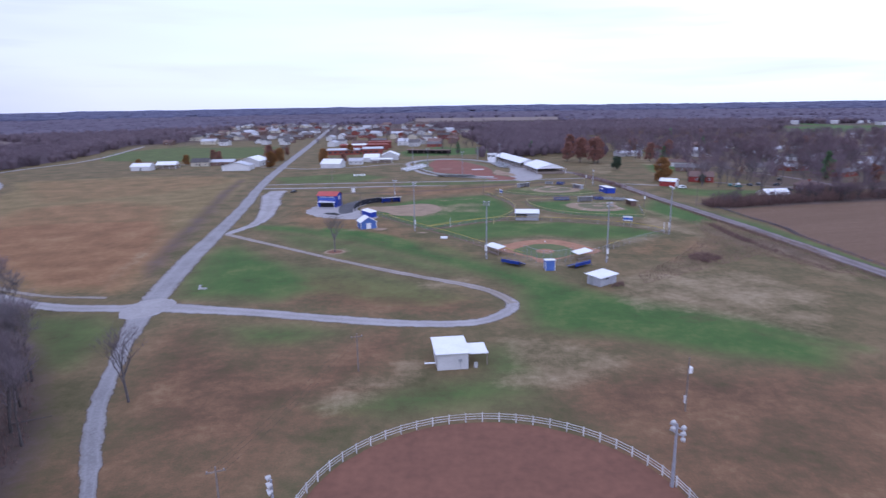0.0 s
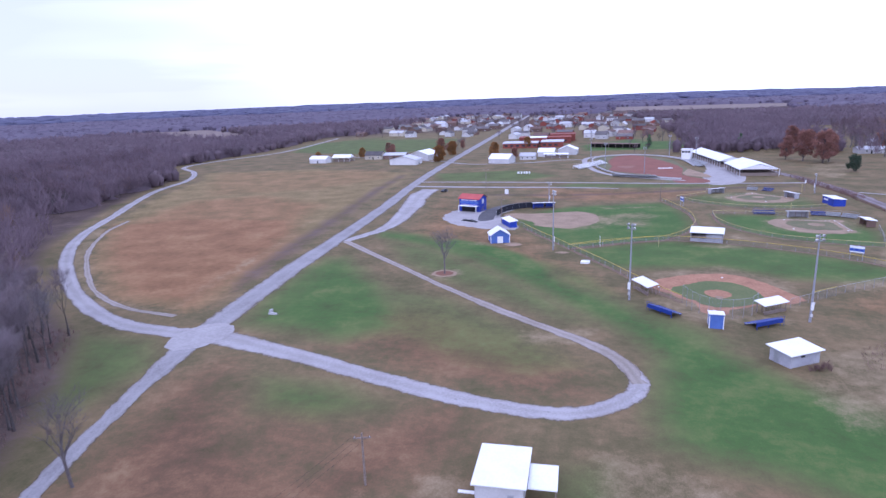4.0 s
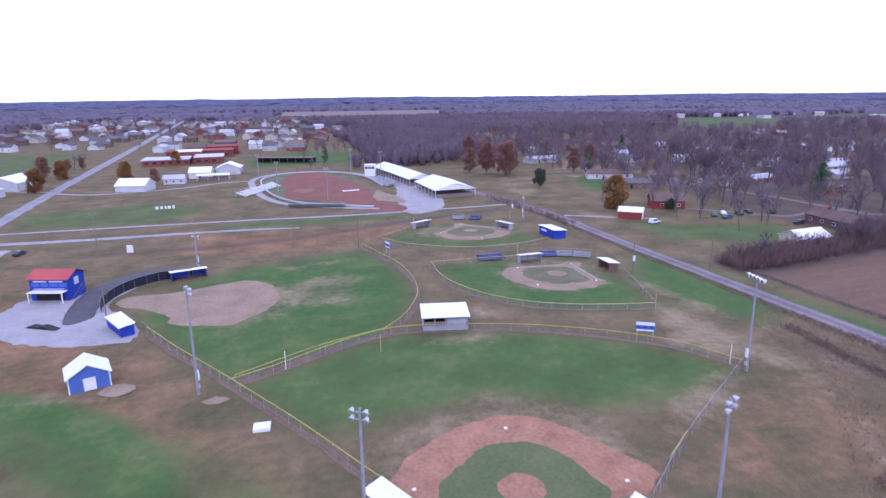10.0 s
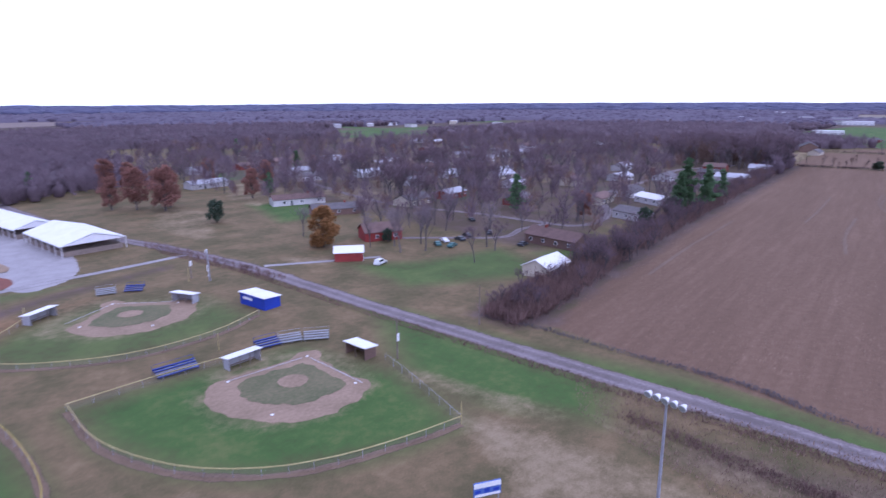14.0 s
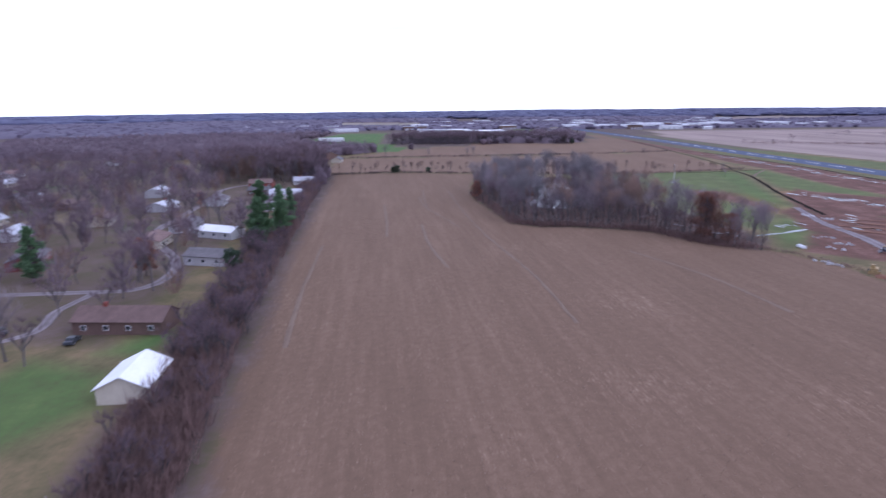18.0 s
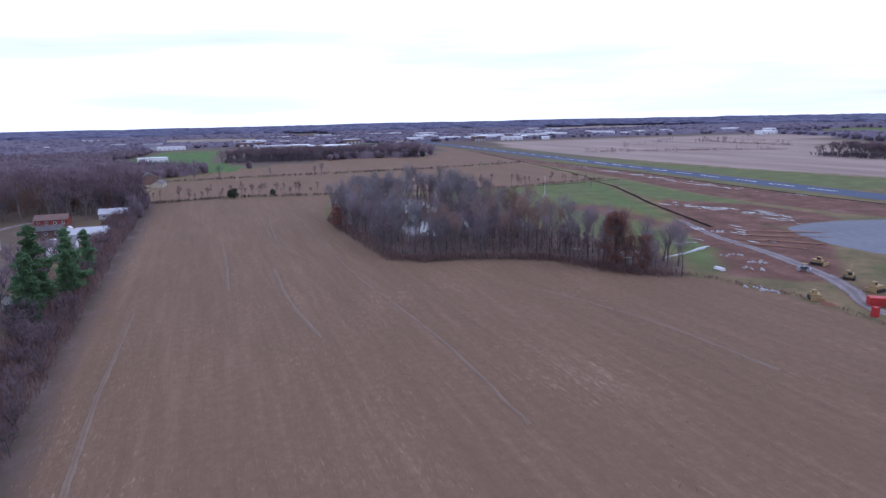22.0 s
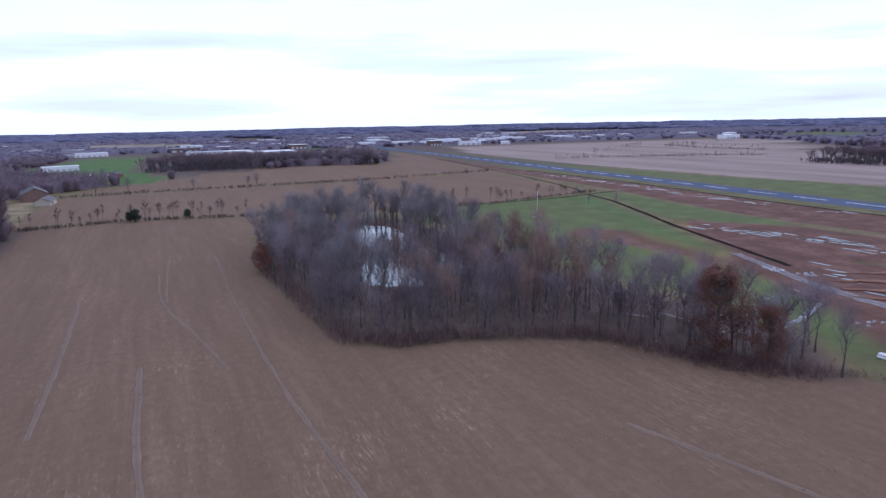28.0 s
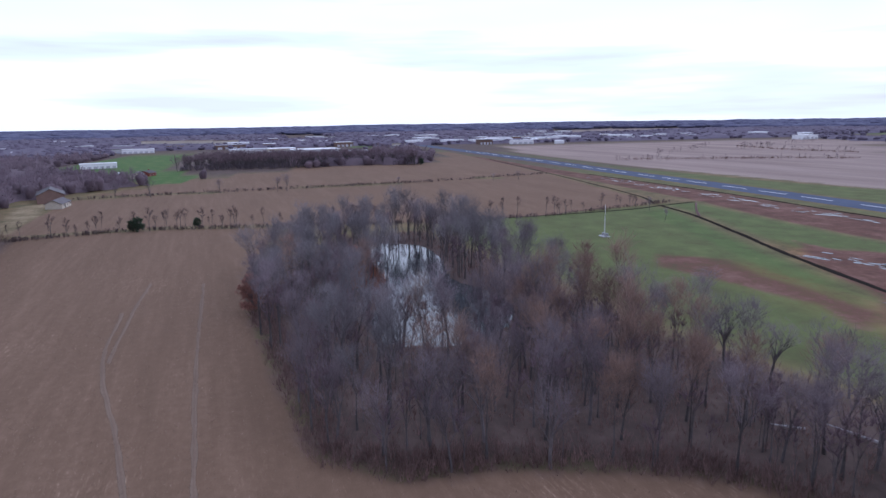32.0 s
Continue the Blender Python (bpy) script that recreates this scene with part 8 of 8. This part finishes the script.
brush("shed_brush", "dry shrubs against the corner of the block shed", 60, in_poly([(43, 148.5), (47, 149.5), (47.5, 152.5), (45.8, 152)]), 0.5, 1.5, tr, M_DRYBRUSH, 12, 0.03)
brush("tall_grass", "dry tall grass and weeds round the fields", 9000, in_poly([(52, 150), (96, 178), (112, 150), (118, 190), (108, 240), (98, 232), (92, 206), (70, 176), (54, 160)]), 0.3, 0.9, tr, M_STRAW, 3, 0.07)


# ---- distance: leafless woods to the horizon ----
SUBURB = [(150, 470), (140, 640), (230, 790), (470, 800), (640, 640), (640, 430), (520, 346), (330, 312), (186, 296), (172, 380)]
CLEAR = [SUBURB, CROP, CROP2, CROP3, PALE, WOODS, HEDGE_HOMES] + [pts for pts, k in LUSH] + [
    [(-240, 130), (-230, 250), (-268, 360), (-330, 425), (-335, 560), (-370, 760), (-330, 800), (-410, 1380), (-40, 1380), (40, 760), (45, 560), (30, 520), (100, 520), (130, 440), (180, 300), (140, 100), (200, 0), (330, -120), (100, -200), (-100, 0)],
    [(300, -200), (420, -110), (800, -75), (1300, -30), (1320, 60), (1100, 60), (900, 60), (840, 120), (860, 200), (730, 320), (640, 380), (500, 345), (300, -20)],
    [(1050, 100), (1350, 150), (1350, 520), (1150, 480), (880, 480), (740, 320), (860, 215), (1040, 190)],
    [(320, -420), (760, -520), (1280, -720), (1320, 60), (560, -60), (320, -60)],
    [(359, 695), (422, 627), (748, 988), (641, 1107)], [(-60, 1240), (260, 1220), (330, 1800), (-60, 1860)],
    [(500, 860), (780, 860), (1060, 900), (1120, 1100), (700, 1080), (520, 1030)],
    [(160, 700), (250, 690), (270, 820), (180, 840)], [(330, 760), (430, 740), (450, 830), (350, 850)],
    [(-330, 1650), (60, 1600), (420, 1560), (460, 1800), (-200, 1860)],
    [(600, 1400), (900, 1350), (950, 1480), (640, 1520)],
    [(-30, 820), (60, 830), (80, 1010), (-10, 1040)],
    [(1900, -500), (2300, -600), (2400, -1000), (1950, -1100)],
    [(1900, 150), (2500, 200), (2500, 330), (1900, 260)],
    [(-900, 900), (-500, 690), (-420, 720), (-760, 1000)],
]
for pts, w in (([(-60, 1560), (120, 1520), (300, 1560), (330, 1800), (-60, 1860)], 1), ([(600, 1400), (900, 1350), (950, 1480), (640, 1520)], 1), ([(1900, -500), (2300, -600), (2400, -1000), (1950, -1100)], 1), ([(-900, 900), (-500, 690), (-420, 720), (-760, 1000)], 1)):
    patch("far_field", pts, mat("far_pale_field", (0.22, 0.17, 0.15), (0.17, 0.13, 0.115), 0.01, 0.95, fine=0.1), "pale harvested field among far woods", "field", z=0.3, ragged=6, step=30)
CLEAR_BOX = [(min(p[0] for p in c), min(p[1] for p in c), max(p[0] for p in c), max(p[1] for p in c), c) for c in CLEAR]


def in_clear(x, y):
    return any(x0 < x < x1 and y0 < y < y1 and inside(x, y, c) for x0, y0, x1, y1, c in CLEAR_BOX)


def far_woods(name, label, rmin, rmax, count, width, lo, hi, material, tris, rnd, pick=None, core=1.0):
    v, f = [], []
    n = 0
    while n < count:
        a = radians(rnd.uniform(-62, 176))
        r = math.sqrt(rnd.uniform(rmin * rmin, rmax * rmax))
        x, y = pick(rnd) if pick else (130 + r * math.cos(a), 220 + r * math.sin(a))
        n += 1
        if not pick and in_clear(x, y):
            continue
        h = rnd.uniform(lo, hi)
        if 1020 < x < 2100 and -780 < y < 640 and not pick:
            # the open eastern town keeps fewer and lower trees
            h *= 0.72
        # a lumpy crown with an uneven outline, and bare boughs sticking out of it
        k, n_side, turn = len(v), 5, rnd.uniform(0, math.tau)
        for lvl, (zr, rr) in enumerate(((0.05, 0.62 * core), (0.5, 1.0 * core), (0.8 * core, 0.72 * core))):
            for i in range(n_side):
                b = turn + (i + lvl * 0.5) * math.tau / n_side
                q = width / 2 * rr * rnd.uniform(0.7, 1.12)
                v.append((x + math.cos(b) * q, y + math.sin(b) * q, h * zr * rnd.uniform(0.85, 1.12)))
        v.append((x + rnd.uniform(-0.15, 0.15) * width, y + rnd.uniform(-0.15, 0.15) * width, h * rnd.uniform(0.88, 0.98) * core))
        for lvl in (0, 1):
            for i in range(n_side):
                a0, a1 = k + lvl * n_side + i, k + lvl * n_side + (i + 1) % n_side
                b0, b1 = a0 + n_side, a1 + n_side
                f += [(a0, a1, b0), (a1, b1, b0)]
        f += [(k + 2 * n_side + i, k + 2 * n_side + (i + 1) % n_side, k + 3 * n_side) for i in range(n_side)]
        for j in range(tris):
            b, e = rnd.uniform(0, math.tau), rnd.uniform(0.0, 1.5)
            q = rnd.uniform(0.85, 1.12)
            dx, dy, dz = math.cos(b) * math.cos(e) * width / 2, math.sin(b) * math.cos(e) * width / 2, h * 0.5 * math.sin(e)
            c = b + math.pi / 2
            w = width * rnd.uniform(0.02, 0.05)
            k = len(v)
            v += [(x + dx * 0.5 + math.cos(c) * w, y + dy * 0.5 + math.sin(c) * w, h * 0.5 + dz * 0.5), (x + dx * 0.5 - math.cos(c) * w, y + dy * 0.5 - math.sin(c) * w, h * 0.5 + dz * 0.5), (x + dx * q, y + dy * q, h * 0.5 + dz * q)]
            f.append((k, k + 1, k + 2))
    me = bpy.data.meshes.new(name)
    me.from_pydata(v, [], f)
    me.materials.append(material)
    me.polygons.foreach_set("use_smooth", np.ones(len(f), bool))
    return tagged(new(name, me), label, "woods", kind="stuff")


def canopy(name, label, rmin, rmax, step, lo, hi, material, rnd):
    """The closed brown canopy of far woods: an uneven sheet of small crowns, left open over the clearings."""
    half = int(rmax / step)
    n = 2 * half + 1
    ok = np.zeros((n, n), bool)
    v = np.zeros((n, n, 3), np.float32)
    for i in range(n):
        for j in range(n):
            dx, dy = (j - half) * step, (i - half) * step
            x, y = 130 + dx + rnd.uniform(-0.35, 0.35) * step, 220 + dy + rnd.uniform(-0.35, 0.35) * step
            r = math.hypot(dx, dy)
            v[i, j] = x, y, rnd.uniform(lo, hi) * (0.6 if 1020 < x < 2100 and -780 < y < 640 else 1)
            ok[i, j] = rmin < r < rmax and -63 < math.degrees(math.atan2(dy, dx)) < 177 and not in_clear(x, y)
    idx = np.arange(n * n).reshape(n, n)
    use = ok[:-1, :-1] & ok[:-1, 1:] & ok[1:, 1:] & ok[1:, :-1]
    q = np.stack([idx[:-1, :-1], idx[:-1, 1:], idx[1:, 1:], idx[1:, :-1]], -1)[use]
    rim = np.zeros((n, n), bool)
    for di in (0, 1):
        for dj in (0, 1):
            rim[di:n - 1 + di, dj:n - 1 + dj] |= ~use
    v[..., 2][rim] = 0.2
    me = bpy.data.meshes.new(name)
    me.vertices.add(n * n)
    me.vertices.foreach_set("co", v.ravel())
    me.loops.add(q.size)
    me.loops.foreach_set("vertex_index", q.astype(np.int32).ravel())
    me.polygons.add(len(q))
    me.polygons.foreach_set("loop_start", np.arange(0, q.size, 4, dtype=np.int32))
    me.materials.append(material)
    me.update(calc_edges=True)
    return tagged(new(name, me), label, "woods", kind="stuff")


fr = random.Random(21)
def twig_woods(name, label, rmin, rmax, count, lo, hi, slivers, width, material, rnd, pick=None):
    """Leafless trees of the middle distance: slender boughs fanning out from each trunk, with uneven outlines."""
    v, f = [], []
    for i in range(count):
        a = radians(rnd.uniform(-62, 176))
        r = math.sqrt(rnd.uniform(rmin * rmin, rmax * rmax))
        x, y = pick(rnd) if pick else (130 + r * math.cos(a), 220 + r * math.sin(a))
        if (in_clear(x, y) if not pick else inside(x, y, HEDGE_HOMES) or min((x - p) ** 2 + (y - q) ** 2 for p, q in HOUSES) < 64):
            continue
        h = rnd.uniform(lo, hi)
        for j in range(slivers):
            b, z0 = rnd.uniform(0, math.tau), h * rnd.uniform(0.2, 0.75)
            out, up = h * rnd.uniform(0.05, 0.4), h * rnd.uniform(0.12, 0.35)
            c = rnd.uniform(0, math.tau)
            w, k = h * width * rnd.uniform(0.6, 1.3), len(v)
            sx, sy = math.cos(b) * out * 0.35, math.sin(b) * out * 0.35
            v += [(x + sx + math.cos(c) * w, y + sy + math.sin(c) * w, z0), (x + sx - math.cos(c) * w, y + sy - math.sin(c) * w, z0), (x + math.cos(b) * out, y + math.sin(b) * out, min(h, z0 + up))]
            f.append((k, k + 1, k + 2))
    me = bpy.data.meshes.new(name)
    me.from_pydata(v, [], f)
    me.materials.append(material)
    return tagged(new(name, me), label, "woods", kind="stuff")


canopy("woods_canopy", "dense purple-brown understorey of leafless woods", 330, 1030, 9, 4.5, 8.0, M_FARTWIG, fr)
canopy("woods_canopy", "dense haze-tinted canopy of distant leafless woods", 1000, 2300, 15, 3.0, 9.5, M_MIDWOOD, fr)
far_woods("leafless_woods", "soft rounded crowns of leafless woods round the town", 310, 700, 6500, 9.5, 8.5, 13.5, M_FARTWIG, 10, fr, core=0.78)
far_woods("leafless_woods", "soft rounded crowns of leafless woods behind the town", 680, 1080, 8500, 11, 8.5, 13, M_FARTWIG, 6, fr, core=0.82)
twig_woods("west_crowns", "bare purple-brown crowns of the woods beside the lane", 0, 1, 1250, 10, 15.5, 90, 0.011, M_FARTWIG, fr, in_poly(WEST_EDGE))
twig_woods("west_crowns", "rusty crowns among the woods beside the lane", 0, 1, 120, 9, 14, 90, 0.011, M_RUSTTWIG, fr, in_poly(WEST_EDGE))
twig_woods("suburb_trees", "bare purple-brown crowns over the roofs of the suburb", 0, 1, 950, 9, 15, 90, 0.011, M_FARTWIG, fr, in_poly(SUBURB))
twig_woods("suburb_trees", "rusty bare crowns over the roofs of the suburb", 0, 1, 240, 8, 14, 90, 0.012, M_RUSTTWIG, fr, in_poly(SUBURB))
twig_woods("rusty_woods", "rusty bare crowns at the end of the long hedge", 0, 1, 90, 13, 20, 120, 0.01, M_RUSTTWIG, fr, in_poly([(440, 340), (520, 338), (560, 362), (540, 415), (470, 405), (446, 372)]))
twig_woods("leafless_twigs", "fine bare boughs standing out of the woods", 300, 620, 7600, 10, 15.5, 60, 0.015, M_FARTWIG, fr)
twig_woods("leafless_twigs", "fine bare boughs of the woods behind the town", 620, 1050, 10000, 9, 14.5, 26, 0.026, M_FARTWIG, fr)
# beyond about a kilometre the haze is painted into the crown colour
far_woods("leafless_woods", "leafless haze-tinted woods in the distance", 1050, 2250, 17000, 13, 8, 13, M_MIDWOOD, 1, fr, core=0.85)
far_woods("far_woods", "haze-tinted blue-grey woods at the horizon", 2200, 4550, 11000, 70, 10, 18, M_FARBLUE, 0, fr)
strip = in_poly([(856, 335), (852, 205), (880, 160), (838, 106), (870, 96), (925, 160), (950, 220), (950, 320)])
tree_stuff("wood_strip", "leafless strip of wood behind the far field", [(*strip(fr), fr.uniform(11, 16)) for i in range(330)], fr)
brush("wood_strip", "dark undergrowth of a strip of wood", 900, strip, 3, 7, fr, M_STRIPWOOD, 7, 0.08)
strip = in_poly([(650, -262), (640, -300), (560, -340), (500, -345), (520, -315), (590, -275)])
tree_stuff("wood_strip", "leafless wood at the edge of pale fields", [(*strip(fr), fr.uniform(11, 16)) for i in range(150)], fr)
brush("wood_strip", "dark undergrowth of a far wood", 420, strip, 3, 7, fr, M_STRIPWOOD, 7, 0.08)
# a line of low hills on the horizon, haze painted in as pale blue
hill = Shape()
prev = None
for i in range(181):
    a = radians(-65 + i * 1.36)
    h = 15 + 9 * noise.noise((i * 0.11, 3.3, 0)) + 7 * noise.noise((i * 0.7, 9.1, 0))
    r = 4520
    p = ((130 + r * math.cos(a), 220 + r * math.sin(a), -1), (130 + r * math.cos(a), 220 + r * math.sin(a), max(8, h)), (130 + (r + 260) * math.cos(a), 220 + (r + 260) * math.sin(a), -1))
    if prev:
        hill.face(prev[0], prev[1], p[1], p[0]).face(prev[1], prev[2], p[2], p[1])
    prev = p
solid("backdrop", hill, M_RIDGE, "low wooded ridge on the horizon, tinted blue-grey with haze", "hills", kind="structure")
# leafless tree rows near the airfield and on the west side
for nm, pts, half, cnt, hi in (("tree_row", [(822, -97), (785, -195), (749, -323)], 5, 70, 6), ("tree_row", [(944, -334), (1083, -577)], 10, 40, 9), ("tree_row", [(825, -399), (899, -378), (1010, -385)], 8, 36, 8), ("tree_row", [(880, -180), (1000, -330)], 10, 30, 9)):
    row_pick = along(pts, half * 0.35)
    tree_stuff(nm, "row of leafless trees across the open fields", [(*row_pick(fr), fr.uniform(hi * 0.35, hi)) for i in range(cnt)], fr, slim=True)
brush("tree_row", "dark brush under a far row of trees", 420, along([(830, -104), (800, -205), (785, -250), (747, -320)], 3), 1.2, 3.4, fr, M_DRYBRUSH, 7, 0.05)
brush("tree_row", "dark brush under a far row of trees", 260, along([(825, -399), (899, -378), (1010, -385)], 4), 1.2, 3.4, fr, M_DRYBRUSH, 7, 0.06)
pick = in_poly([(-400, 120), (-228, 246), (-266, 330), (-304, 386), (-350, 434), (-400, 470)])
tree_stuff("west_woods", "leafless woods beside the gravel lane", [(*pick(fr), fr.uniform(9, 15)) for i in range(300)], fr)

# puddles on the graded soil
puddle_rng = random.Random(31)
for line, count, wide in (([(660, 0), (600, -6), (550, -14), (500, -12), (455, -20), (400, -30)], 90, 6), ([(398, 51), (385, 47), (372, 37), (357, 29), (345, 27), (326, 36)], 60, 6), ([(330, 62), (310, 70), (300, 74)], 8, 4), ([(306, 108), (304, 100), (309, 94)], 5, 2)):
    pick_line = along(line, wide)
    for i in range(count):
        x, y = pick_line(puddle_rng)
        ln, w, a = puddle_rng.uniform(1.0, 4.6), puddle_rng.uniform(0.3, 1.0), radians(puddle_rng.uniform(5, 25))
        pts = [(x + math.cos(a) * ln * math.cos(q) * puddle_rng.uniform(0.6, 1.1) - math.sin(a) * w * math.sin(q), y + math.sin(a) * ln * math.cos(q) + math.cos(a) * w * math.sin(q) * puddle_rng.uniform(0.6, 1.1)) for q in np.linspace(0, math.tau, 9)[:-1]]
        patch("puddle", pts, M_WATER, "shallow puddle reflecting the pale sky on mud", "water", z=0.07, ragged=0.3, step=1.5)
